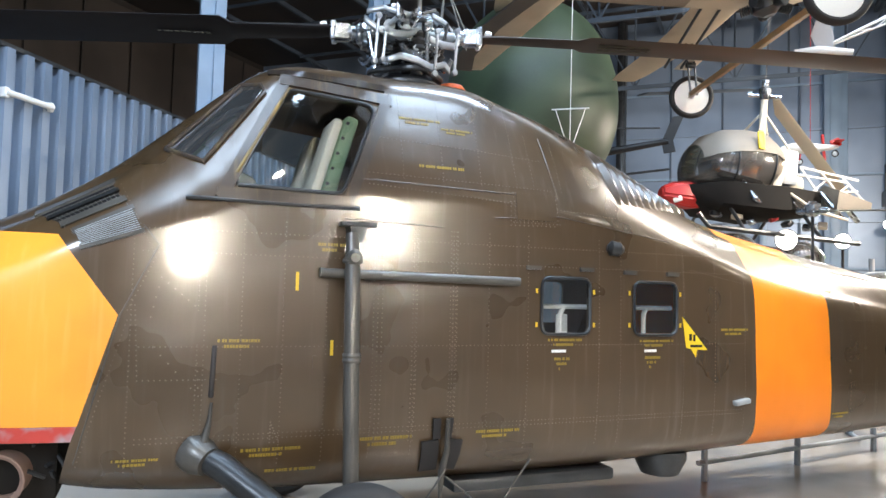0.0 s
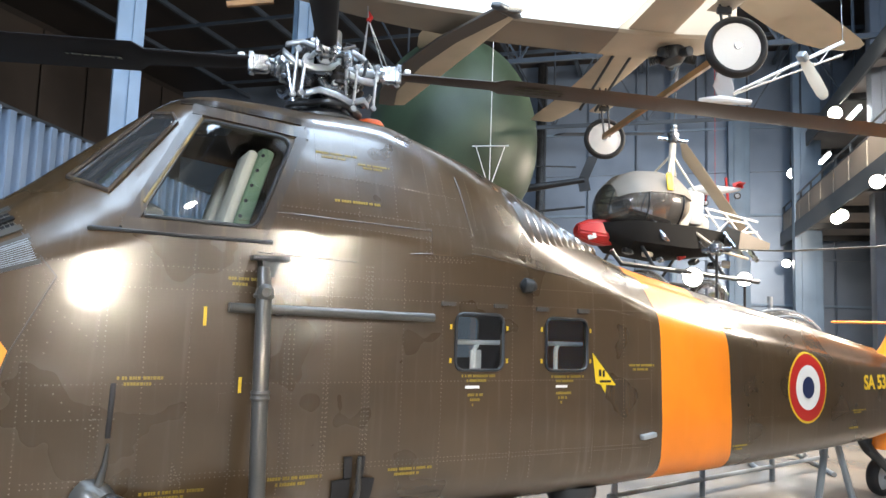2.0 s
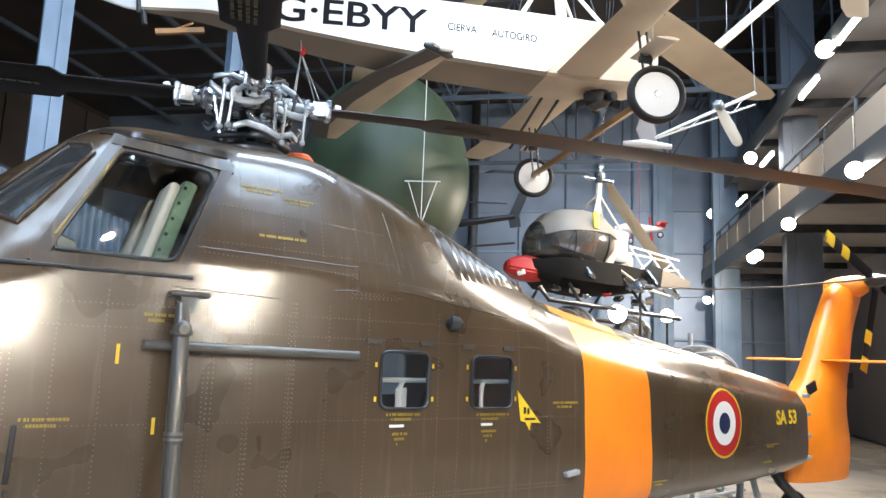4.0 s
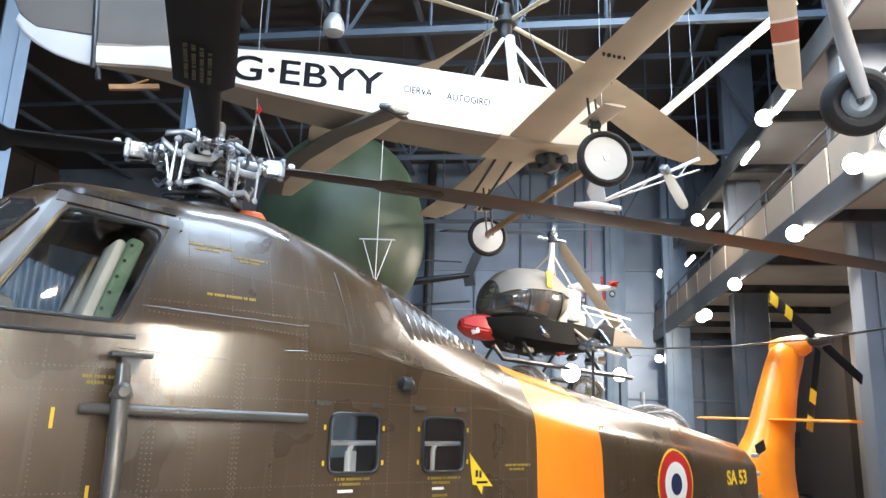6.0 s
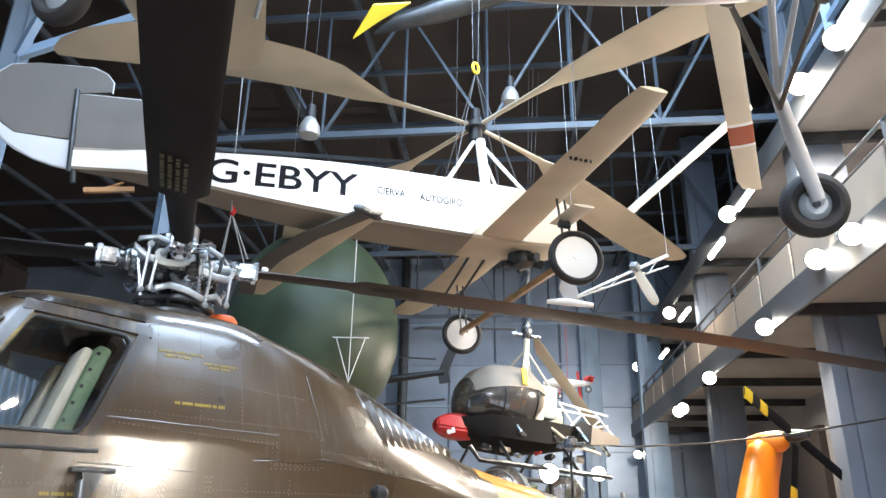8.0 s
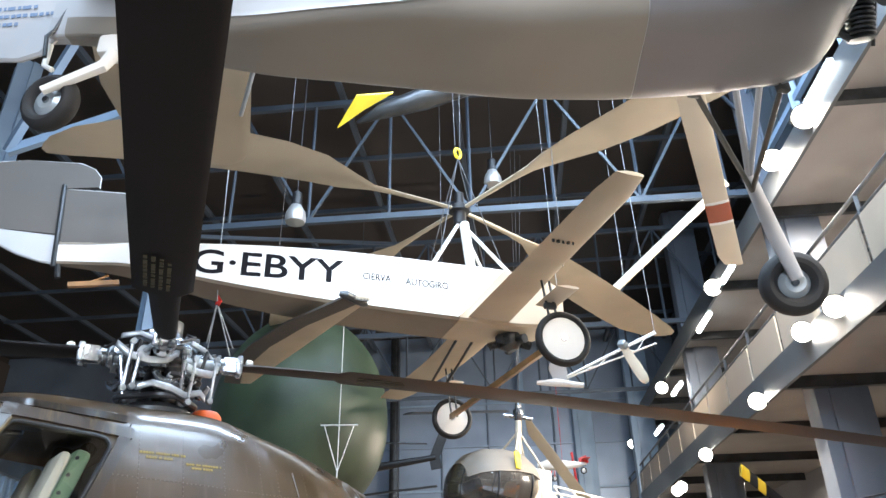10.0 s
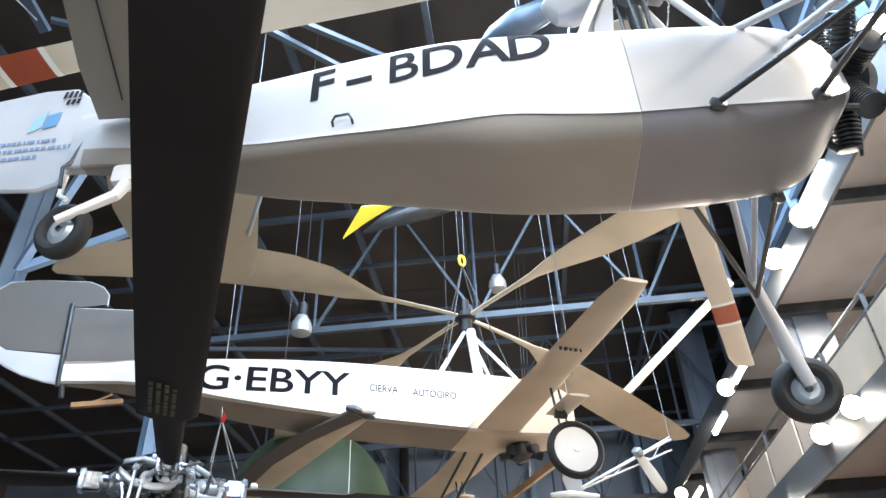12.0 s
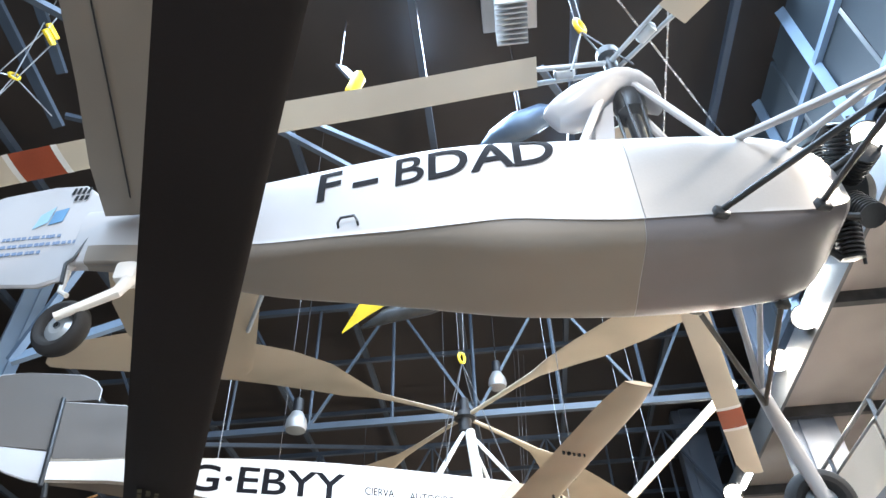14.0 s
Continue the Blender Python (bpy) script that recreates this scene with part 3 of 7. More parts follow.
tube(bm, [(-0.7, -1.02, 2.44), (-0.7, -1.06, 2.2), (-0.7, -1.1, 1.66), (-0.7, -1.18, 0.9), (-0.7, -1.22, 0.45)], [0.04, 0.05, 0.05, 0.05, 0.05], 14)
part("oleo_leg", bm, TUBEGREY, heli, "long grey shock absorber leg")
for z, r in ((2.26, 0.062), (1.66, 0.056), (1.63, 0.056)):
    bm = B()
    lathe(bm, [(r, -0.015), (r + 0.006, 0), (r, 0.015)], Matrix.Translation((-0.7, -1.055 - (2.2 - z) * 0.09, z)), 16)
    part("leg_collar", bm, TUBEGREY, heli)
bm = B()
box(bm, (-0.66, -1.0, 2.5), (0.24, 0.1, 0.03), bevel=0.008)
loft(bm, [[Vector((-0.72 + a, -0.9 - b, 2.49)) for a, b in ((0, 0), (0.12, 0), (0.12, 0.14), (0, 0.14))], [Vector((-0.7 + a, -0.95 - b, 2.38)) for a, b in ((0, 0), (0.06, 0), (0.06, 0.1), (0, 0.1))]])
part("leg_bracket", bm, GUN, heli, "dark bracket at the top of the leg")
bm = B()
lathe(bm, [(0.02, -0.05), (0.05, -0.045), (0.055, 0.02), (0.03, 0.05)], axis_to((-0.7, -1.07, 2.28), (0, -1, 0)), 12)
part("leg_bolt", bm, TUBEGREY, heli)
bm = B()
tube(bm, [(-1.62, -0.8, 1.06), (-1.45, -0.95, 0.98), (-0.8, -1.35, 0.5)], [0.07, 0.085, 0.075], 14)
part("drag_strut", bm, GUN, heli, "dark undercarriage drag strut")
bm = B()
lathe(bm, [(0.12, -0.08), (0.125, -0.02), (0.11, 0.03), (0.09, 0.08)], axis_to((-1.57, -0.86, 1.03), (0.55, -0.6, -0.3)), 18)
tube(bm, [on_skin(-1.52, 1.36, 0.012), on_skin(-1.53, 1.24, 0.02), (-1.56, -0.9, 1.1)], [0.008, 0.014, 0.03], 8)
part("strut_fitting", bm, TUBEGREY, heli, "rounded strut boss")


def wheel_parts(parent, c, r, w, axis, hub=WHITE, tyre_mat=RUBBER, tread=0.35):
    m = axis_to(c, axis)
    bm = B()
    prof = []
    for k in range(13):
        a = 2 * math.pi * k / 13
        prof.append((r * (1 - tread / 2) + r * tread / 2 * math.cos(a), w / 2 * math.sin(a)))
    rings = [[m @ Vector((p * math.cos(t), p * math.sin(t), h)) for p, h in prof] for t in (2 * math.pi * k / 36 for k in range(37))]
    loft(bm, rings, cap=False)
    bmesh.ops.remove_doubles(bm, verts=bm.verts[:], dist=1e-5)
    wheel = part("wheel", lathe(B(), [(0.02, -w * 0.3), (r * 0.3, -w * 0.34), (r * (1 - tread) + 0.005, -w * 0.16), (r * (1 - tread) + 0.01, 0), (r * (1 - tread) + 0.005, w * 0.16), (r * 0.3, w * 0.34), (0.02, w * 0.3)], m, 30), hub, parent)
    part("tyre", bm, tyre_mat, wheel, "black rubber tyre")
    part("hub_cap", lathe(B(), [(0.001, -w * 0.42), (r * 0.1, -w * 0.42), (r * 0.12, -w * 0.3), (r * 0.12, w * 0.3), (r * 0.1, w * 0.42), (0.001, w * 0.42)], m, 16), STEEL, wheel)
    return wheel


wheel_parts(heli, (-0.7, -1.4, FLOOR + 0.42), 0.42, 0.26, (0, 1, 0), GREYMETAL)
wheel_parts(heli, (-0.7, 1.4, FLOOR + 0.42), 0.42, 0.26, (0, 1, 0), GREYMETAL)
bm = B()
tube(bm, [(-0.7, 1.1, 1.66), (-0.7, 1.2, 0.45)], 0.05, 12)
part("oleo_leg", bm, TUBEGREY, heli)
wheel_parts(heli, (7.67, 0.05, FLOOR + 0.24), 0.24, 0.16, (0, 1, 0), GREYMETAL)
bm = B()
tube(bm, [(7.0, 0.0, 1.05), (7.12, -0.12, 0.75), (7.55, -0.14, 0.45), (7.67, -0.12, 0.34)], [0.07, 0.07, 0.05, 0.04], 10)
tube(bm, [(7.3, 0, 1.0), (7.42, 0.0, 0.62)], [0.05, 0.04], 10)
part("tail_wheel_fork", bm, GUN, heli, "dark tail wheel fork")
FAINT = material("faint_stencil", (0.05, 0.046, 0.026), 0.6)
# rotor head
HUB = Vector((-0.03, 0.0, 4.18))
ROT = radians(-18.7)
PITCH = (0.0, 0.05, 0.3, 0.04)


def arm(k):
    a = ROT + k * math.pi / 2
    return Vector((math.cos(a), math.sin(a), 0)), Vector((-math.sin(a), math.cos(a), 0))


bm = B()
lathe(bm, [(0.3, 3.62), (0.3, 3.74), (0.24, 3.78), (0.15, 3.82), (0.12, 4.0), (0.12, 4.5), (0.05, 4.52)], Matrix.Translation((HUB.x, 0, 0)), 24)
part("rotor_mast", bm, GUN, heli, "dark greasy rotor mast")
bm = B()
lathe(bm, [(0.12, -0.025), (0.25, -0.025), (0.27, 0), (0.25, 0.025), (0.12, 0.025)], Matrix.Translation(HUB + Vector((0, 0, 0.1))), 28)
lathe(bm, [(0.12, -0.025), (0.25, -0.025), (0.27, 0), (0.25, 0.025), (0.12, 0.025)], Matrix.Translation(HUB - Vector((0, 0, 0.1))), 28)
part("hub_plate", bm, STEEL, heli, "grey steel rotor hub plates")
for z, r, mat in ((3.83, 0.27, GUN), (3.93, 0.24, STEEL)):
    bm = B()
    ring = []
    for i in range(41):
        a = 2 * math.pi * i / 40
        rr = r * (1 + 0.12 * math.cos(4 * a))
        ring.append((HUB.x + rr * math.cos(a), rr * math.sin(a), z))
    tube(bm, ring, 0.026, 8, False)
    for k in range(4):
        d, s = arm(k)
        beam(bm, HUB * 1 + d * 0.1 + Vector((0, 0, z - HUB.z)), HUB + d * r + Vector((0, 0, z - HUB.z)), 0.07, 0.05)
    part("swash_plate", bm, mat, heli, "star-shaped control plate")
for k in range(4):
    d, s = arm(k)
    bm = B()
    m = axis_to(HUB + d * 0.22, d)
    lathe(bm, [(0.05, -0.02), (0.07, 0), (0.075, 0.08), (0.055, 0.1), (0.055, 0.14), (0.085, 0.15), (0.09, 0.18), (0.06, 0.2), (0.06, 0.26), (0.045, 0.28)], m, 18)
    sleeve = part("blade_sleeve", bm, STEEL, heli, "machined steel blade sleeve")
    bm = B()
    for q in (-1, 1):
        beam(bm, HUB + d * 0.47 + s * 0.035 * q, HUB + d * 0.6 + s * 0.05 * q, 0.035, 0.12)
        box(bm, HUB + d * 0.6 + s * 0.055 * q, (0.05, 0.05, 0.16), (0, 0, math.degrees(math.atan2(d.y, d.x))), 0.015)
    part("blade_fork", bm, STEEL, heli, "forked blade clamp")
    bm = B()
    lathe(bm, [(0.001, -0.1), (0.03, -0.1), (0.03, 0.1), (0.001, 0.1)], axis_to(HUB + d * 0.28, (0, 0, 1)), 10)
    lathe(bm, [(0.001, -0.16), (0.045, -0.16), (0.05, -0.1), (0.05, 0.13), (0.03, 0.17), (0.001, 0.17)], axis_to(HUB + d * 0.19 + s * 0.07, (0, 0, 1)), 12)
    part("hinge_pin", bm, GUN, heli)
    bm = B()
    tube(bm, [HUB + d * 0.32 + s * 0.16 + Vector((0, 0, 0.02)), HUB + d * 0.24 + s * 0.17 + Vector((0, 0, -0.34))], 0.018, 8)
    tube(bm, [HUB + d * 0.4 + s * 0.02, HUB + d * 0.32 + s * 0.18 + Vector((0, 0, 0.02))], 0.028, 8)
    lathe(bm, [(0.001, -0.035), (0.035, -0.03), (0.035, 0.03), (0.001, 0.035)], axis_to(HUB + d * 0.32 + s * 0.17, s), 10)
    part("pitch_link", bm, STEEL, heli, "slim control rod")
    bm = B()
    tube(bm, [HUB + d * 0.14 - s * 0.18 + Vector((0, 0, -0.06)), HUB + d * 0.38 - s * 0.13 + Vector((0, 0, -0.05))], 0.045, 12)
    tube(bm, [HUB + d * 0.38 - s * 0.13 + Vector((0, 0, -0.05)), HUB + d * 0.44 - s * 0.08 + Vector((0, 0, -0.02))], 0.02, 8)
    part("drag_damper", bm, GREYMETAL, heli, "grey drag damper cylinder")
    # curved link arms, boots, bolts and hoses round the hub
    bm = B()
    pts = []
    for q in range(9):
        t = q / 8
        pts.append(HUB + d * (0.12 + 0.26 * t) + s * (0.26 - 0.3 * t) + Vector((0, 0, -0.2 + 0.06 * math.sin(t * 6.3))))
    tube(bm, pts, [0.022, 0.035, 0.038, 0.03, 0.03, 0.034, 0.036, 0.03, 0.02], 8)
    part("link_arm", bm, STEEL, heli, "curved pale grey link arm")
    bm = B()
    lathe(bm, [(0.03, -0.09), (0.055, -0.08), (0.04, -0.05), (0.058, -0.02), (0.04, 0.01), (0.056, 0.04), (0.03, 0.07)], axis_to(HUB + d * 0.27 + s * 0.1 + Vector((0, 0, -0.12)), (0, 0, 1)), 14)
    part("rubber_boot", bm, RUBBER, heli, "black rubber boot")
    bm = B()
    tube(bm, [HUB + d * 0.1 + s * 0.16 + Vector((0, 0, 0.2)), HUB + d * 0.28 + s * 0.22 + Vector((0, 0, 0.12)), HUB + d * 0.42 + s * 0.12 + Vector((0, 0, 0.03))], 0.012, 6)
    part("hydraulic_hose", bm, BLACKPAINT, heli)
    bm = B()
    tube(bm, [HUB + d * 0.33 - s * 0.17 + Vector((0, 0, 0.05)), HUB + d * 0.3 - s * 0.2 + Vector((0, 0, -0.12)), HUB + d * 0.2 - s * 0.22 + Vector((0, 0, -0.3))], 0.014, 6)
    part("hydraulic_hose", bm, BLACKPAINT, heli)
    for q in range(6):
        bm = B()
        a = 2 * math.pi * q / 6
        lathe(bm, [(0.001, -0.012), (0.014, -0.012), (0.014, 0.014), (0.008, 0.02), (0.001, 0.02)], axis_to(HUB + d * 0.43 + s * 0.072 * math.cos(a) + Vector((0, 0, 0.072 * math.sin(a))), d), 6)
        part("flange_bolt", bm, GUN, sleeve)
    bm = B()
    box(bm, HUB + d * 0.15 + s * 0.17 + Vector((0, 0, 0.02)), (0.1, 0.07, 0.12), (0, 0, math.degrees(math.atan2(d.y, d.x)) + 20), 0.012)
    part("hub_block", bm, STEEL if k % 2 else GUN, heli)
    bm = B()
    box(bm, HUB + d * 0.2 - s * 0.1 + Vector((0, 0, 0.15)), (0.12, 0.06, 0.06), (0, 12, math.degrees(math.atan2(d.y, d.x))), 0.012)
    part("hub_block", bm, STEEL if k % 2 else GUN, heli)
    bm = B()
    lathe(bm, [(0.001, -0.03), (0.028, -0.02), (0.03, 0.01), (0.02, 0.03), (0.001, 0.034)], axis_to(HUB + d * 0.68 + s * 0.03 + Vector((0, 0, 0.05)), d), 10)
    part("grease_cap", bm, WHITE, heli, "white grease cap")
    # blade
    bm = B()
    rings = []
    for r, ch, th in ((0.58, 0.12, 0.07), (0.75, 0.16, 0.07), (1.42, 0.2, 0.065), (1.5, 0.365, 0.06), (2.5, 0.37, 0.055), (3.5, 0.37, 0.055), (4.5, 0.37, 0.055), (5.5, 0.37, 0.055), (6.5, 0.37, 0.055), (7.5, 0.37, 0.055), (8.5, 0.37, 0.055), (8.53, 0.34, 0.03)):
        o = HUB + d * r + Vector((0, 0, -(0.02 if k == 3 else 0.24) * (r / 8.5) ** 1.6))
        lead = 0.16 - (0.007 * r if k == 3 else 0) if ch > 0.3 else 0.08
        rings.append([o - s * (c - lead) + Vector((0, 0, h - (c - lead) * PITCH[k])) for c, h in airfoil(ch, th)])
    loft(bm, rings)
    blade = part("rotor_blade", bm, BLADEBROWN if k == 0 else BLADE, heli, "dark brown rotor blade with faded stencils" if k == 0 else "black rotor blade with faded stencils")
    bm = B()
    random.seed(5 + k)
    for row in range(4 if k == 3 else 3):
        x = 0
        while x < 0.42:
            w = random.uniform(0.02, 0.06)
            o = HUB + d * (1.62 + x) - s * (0.0 + 0.045 * row) + Vector((0, 0, -0.052 + 0.006 * row))
            box(bm, o, (w, 0.022, 0.004), (0, 0, math.degrees(math.atan2(d.y, d.x))))
            x += w + 0.015
    tagged(part("blade_stencil", bm, FAINT, blade, "faded unreadable stencil bars", 0), kind="stuff")
bm = B()
lathe(bm, [(0.001, 3.6), (0.12, 3.6), (0.135, 3.66), (0.13, 3.8), (0.1, 3.84), (0.001, 3.84)], Matrix.Translation((0.42, 0.1, 0)), 20)
part("oil_tank", bm, material("orange_tank", (0.75, 0.13, 0.02), 0.4), heli, "orange tank behind the mast")
PALESTEEL = material("pale_hub_metal", (0.38, 0.41, 0.44), 0.3, 0.6, 0.35, 30, 0.1)
for path, h in (([(-0.44, -0.27, -0.02), (-0.34, -0.31, -0.1), (-0.2, -0.33, -0.12), (-0.08, -0.33, -0.1), (0.02, -0.3, -0.03)], 0.055), ([(0.08, -0.33, -0.12), (0.18, -0.33, -0.15), (0.3, -0.3, -0.14), (0.36, -0.27, -0.08)], 0.055), ([(-0.26, -0.31, -0.33), (-0.16, -0.34, -0.29), (-0.02, -0.35, -0.31), (0.1, -0.34, -0.35), (0.22, -0.31, -0.3), (0.28, -0.28, -0.34)], 0.05), ([(-0.4, -0.2, 0.07), (-0.28, -0.25, 0.1), (-0.14, -0.27, 0.06)], 0.04), ([(0.12, -0.26, 0.1), (0.24, -0.25, 0.06), (0.34, -0.2, 0.0)], 0.04)):
    bm = B()
    loft(bm, [[HUB + Vector(p) + Vector((0, y, z)) for y, z in ((-0.016, -h / 2), (0.016, -h / 2), (0.016, h / 2), (-0.016, h / 2))] for p in path])
    bmesh.ops.bevel(bm, geom=bm.edges[:], offset=0.004, segments=1, affect="EDGES")
    part("scissor_link", bm, PALESTEEL, heli, "pale curved scissor link", 50)
for x, y, z0, z1 in ((-0.36, -0.33, -0.36, 0.0), (-0.3, -0.34, -0.34, -0.1), (0.12, -0.36, -0.4, -0.06), (0.3, -0.33, -0.36, -0.02), (-0.02, -0.3, -0.2, -0.02)):
    bm = B()
    tube(bm, [HUB + Vector((x, y, z0)), HUB + Vector((x + 0.02, y, z1))], 0.013, 8)
    for z in (z0, z1):
        lathe(bm, [(0.001, -0.022), (0.024, -0.018), (0.024, 0.018), (0.001, 0.022)], axis_to(HUB + Vector((x + (0.02 if z == z1 else 0), y, z)), (0, -1, 0)), 10)
    part("control_rod", bm, PALESTEEL, heli, "pale control rod with end eyes")
# tail pylon
PYL = [(0.0, 7.34, 8.85, 0.26, 0.72), (0.4, 7.33, 8.88, 0.31, 1.15), (0.8, 7.42, 8.84, 0.29, 1.65), (1.2, 7.9, 8.93, 0.25, 2.1), (1.9, 8.33, 9.15, 0.21, 2.8), (2.5, 8.68, 9.45, 0.19, 3.34), (2.62, 8.78, 9.4, 0.13, 3.44), (2.66, 8.9, 9.25, 0.03, 3.48)]
bm = B()
rings = []
for i in range(28):
    h = 2.66 * i / 27
    x0, x1, w, z = spline(PYL, h)
    cx, rx = (x0 + x1) / 2, (x1 - x0) / 2
    rings.append([Vector((cx + rx * math.cos(a) * (1 if math.cos(a) < 0 else 0.98), w * math.copysign(abs(math.sin(a)) ** 0.85, math.sin(a)), z)) for a in (2 * math.pi * k / 32 for k in range(32))])
loft(bm, rings)
part("tail_pylon", bm, ORANGE, heli, "bright orange tail rotor pylon")
bm = B()
lathe(bm, [(0.02, -0.3), (0.12, -0.26), (0.16, -0.1), (0.16, 0.2), (0.1, 0.3), (0.02, 0.32)], axis_to((9.05, -0.05, 3.42), (0.3, -1, 0.1)), 18)
part("tail_gearbox", bm, ORANGE, heli)
bm = B()
rings = []
for y, c0, c1 in ((-1.15, 8.35, 8.8), (-1.05, 8.25, 8.85), (0, 8.1, 8.9), (1.05, 8.25, 8.85), (1.15, 8.35, 8.8)):
    rings.append([Vector((c0 + c, y, 2.32 + h)) for c, h in airfoil(c1 - c0, 0.05)])
loft(bm, rings)
part("stabiliser", bm, ORANGE, heli, "orange horizontal stabiliser")
TR = Vector((9.1, -0.48, 3.5))
bm = B()
lathe(bm, [(0.02, -0.2), (0.07, -0.18), (0.1, 0), (0.06, 0.2), (0.02, 0.22)], axis_to(TR, (0, -1, 0)), 14)
tube(bm, [TR, (9.05, -0.1, 3.44)], 0.06, 10)
part("tail_rotor_hub", bm, GUN, heli, "dark tail rotor hub")
for k in (0, 2, 3):
    a = radians(21 + 90 * k)
    d = Vector((-math.cos(a), 0, math.sin(a)))
    s = Vector((math.sin(a), 0, math.cos(a)))
    bm = B()
    loft(bm, [[TR + d * r + s * (c - 0.09) + Vector((0, h, 0)) for c, h in airfoil(0.18, 0.03)] for r in (0.15, 0.4, 1.4)])
    tb = part("tail_rotor_blade", bm, BLADE, heli)
    for j, mat in enumerate((YELLOW, BLACKPAINT, YELLOW) if k != 2 else ()):
        bm = B()
        loft(bm, [[TR + d * r + s * (c - 0.092) + Vector((0, h * 1.2, 0)) for c, h in airfoil(0.186, 0.032)] for r in (0.8 + 0.2 * j, 1.0 + 0.2 * j)])
        part("blade_tip_stripe", bm, mat, tb)
# ---- silver autogiro overhead ----
M_F = Matrix.Translation((0.23, -2.94, 5.9)) @ Matrix.Rotation(math.atan2(-0.70, 0.714), 4, "Z")
gyro = thing("silver_autogiro", "silver autogiro with black letters hung from the roof", "autogiro", M_F)
FUS = [(-2.95, 0.48, -0.1, 0.03, 0.05), (-2.3, 0.46, -0.08, 0.07, 0.05), (-1.7, 0.46, -0.2, 0.14, -0.08), (-1.0, 0.47, -0.33, 0.26, -0.26), (-0.45, 0.5, -0.39, 0.34, -0.33), (0.0, 0.525, -0.445, 0.395, -0.38), (0.3, 0.52, -0.5, 0.43, -0.405), (0.64, 0.495, -0.565, 0.45, -0.42), (0.97, 0.46, -0.6, 0.455, -0.47), (1.29, 0.43, -0.62, 0.46, -0.515), (1.61, 0.4, -0.63, 0.46, -0.53), (1.93, 0.365, -0.63, 0.455, -0.537), (2.24, 0.32, -0.605, 0.44, -0.542), (2.45, 0.25, -0.56, 0.42, -0.53), (2.6, 0.12, -0.5, 0.38, -0.47), (2.68, 0.0, -0.42, 0.32, -0.39)]


def fus_half(x):
    zt, zb, w, zc = spline(FUS, x)
    return rounded([(0, zb), (w * 0.75, zb), (w * 0.98, zc), (w, zc + 0.03), (w * 1.0, zc + 0.6 * (zt - zc)), (w * 0.88, zt - 0.17 * (zt - zc)), (w * 0.5, zt - 0.025), (0, zt)], 4)


def fus_loft(x0, x1, n=24, low=False, grow=0.0):
    rings = []
    for i in range(n + 1):
        x = x0 + (x1 - x0) * i / n
        half = fus_half(x)
        rings.append([Vector((x, -p[0] * (1 + grow), p[1] * (1 + grow))) for p in half] + [Vector((x, p[0] * (1 + grow), p[1] * (1 + grow))) for p in half[-2:0:-1]])
    return loft(B(), rings)


part("fuselage", fus_loft(-2.42, 1.42, 40), SILVERCLOTH, gyro, "taut silver fabric fuselage")


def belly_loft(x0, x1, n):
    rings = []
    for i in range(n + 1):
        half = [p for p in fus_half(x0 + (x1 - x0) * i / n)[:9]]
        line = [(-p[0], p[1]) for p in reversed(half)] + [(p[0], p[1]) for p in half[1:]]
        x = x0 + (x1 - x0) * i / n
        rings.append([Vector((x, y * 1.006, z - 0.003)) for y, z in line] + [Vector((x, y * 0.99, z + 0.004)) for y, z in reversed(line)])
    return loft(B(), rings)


# Darker skins over the underside paint in its shade.
part("belly_skin", belly_loft(-2.3, 1.415, 40), BELLY, gyro, "grey underside with its shade put into the colour")
part("cowling_belly", belly_loft(1.42, 2.62, 20), COWLBELLY, gyro, "grey cowling underside with its shade put into the colour")
part("engine_cowling", fus_loft(1.424, 2.68, 20), ALU, gyro, "aluminium sheet cowling")


def on_fus(x, z, out=0.004):
    pts = fus_half(x)
    for p, q in zip(pts[4:], pts[5:]):
        if min(p[1], q[1]) - 1e-6 <= z <= max(p[1], q[1]) + 1e-6 and abs(q[1] - p[1]) > 1e-6:
            return -(p[0] + (q[0] - p[0]) * (z - p[1]) / (q[1] - p[1])) - out
    return -pts[-2][0]


def wrap(bm, place):
    for v in bm.verts:
        v.co = place(v.co)
    return bm


letters = []
for ch, lx in (("F", -0.53), ("-", -0.27), ("B", 0.02), ("D", 0.28), ("A", 0.575), ("D", 0.84)):
    lz = 0.125 + 0.02 * (lx + 0.6)
    bm = writing(ch, 0.4, 0.002 if ch == "B" else 0.006, 0.001)
    for cut in np.linspace(-0.16, 0.16, 17):
        bmesh.ops.bisect_plane(bm, geom=bm.faces[:] + bm.edges[:] + bm.verts[:], plane_co=(0, cut, 0), plane_no=(0, 1, 0))
    wide_by = 1.6 if ch == "-" else 1.0
    wrap(bm, lambda c: Vector((lx + c.x * wide_by, on_fus(lx + c.x * wide_by, lz + c.y + 0.06 * c.x, 0.007 + c.z), lz + c.y + 0.06 * c.x)))
    part("letter", bm, LETTER, gyro, "black painted registration letter", 0)
bm = B()
tube(bm, [(-0.43, -0.335, -0.27), (-0.43, -0.375, -0.26), (-0.41, -0.385, -0.225), (-0.32, -0.395, -0.225), (-0.3, -0.39, -0.27), (-0.3, -0.345, -0.28)], 0.009, 6)
part("grab_handle", bm, GUN, gyro)
# rudder and tailplane
RUD = [(-2.25, 0.46), (-2.4, 0.63), (-2.56, 0.77), (-2.8, 0.78), (-3.2, 0.72), (-3.5, 0.58), (-3.62, 0.35), (-3.6, 0.12), (-3.4, -0.06), (-3.1, -0.17), (-2.86, -0.222), (-2.6, -0.25), (-2.46, -0.205), (-2.38, -0.08)]


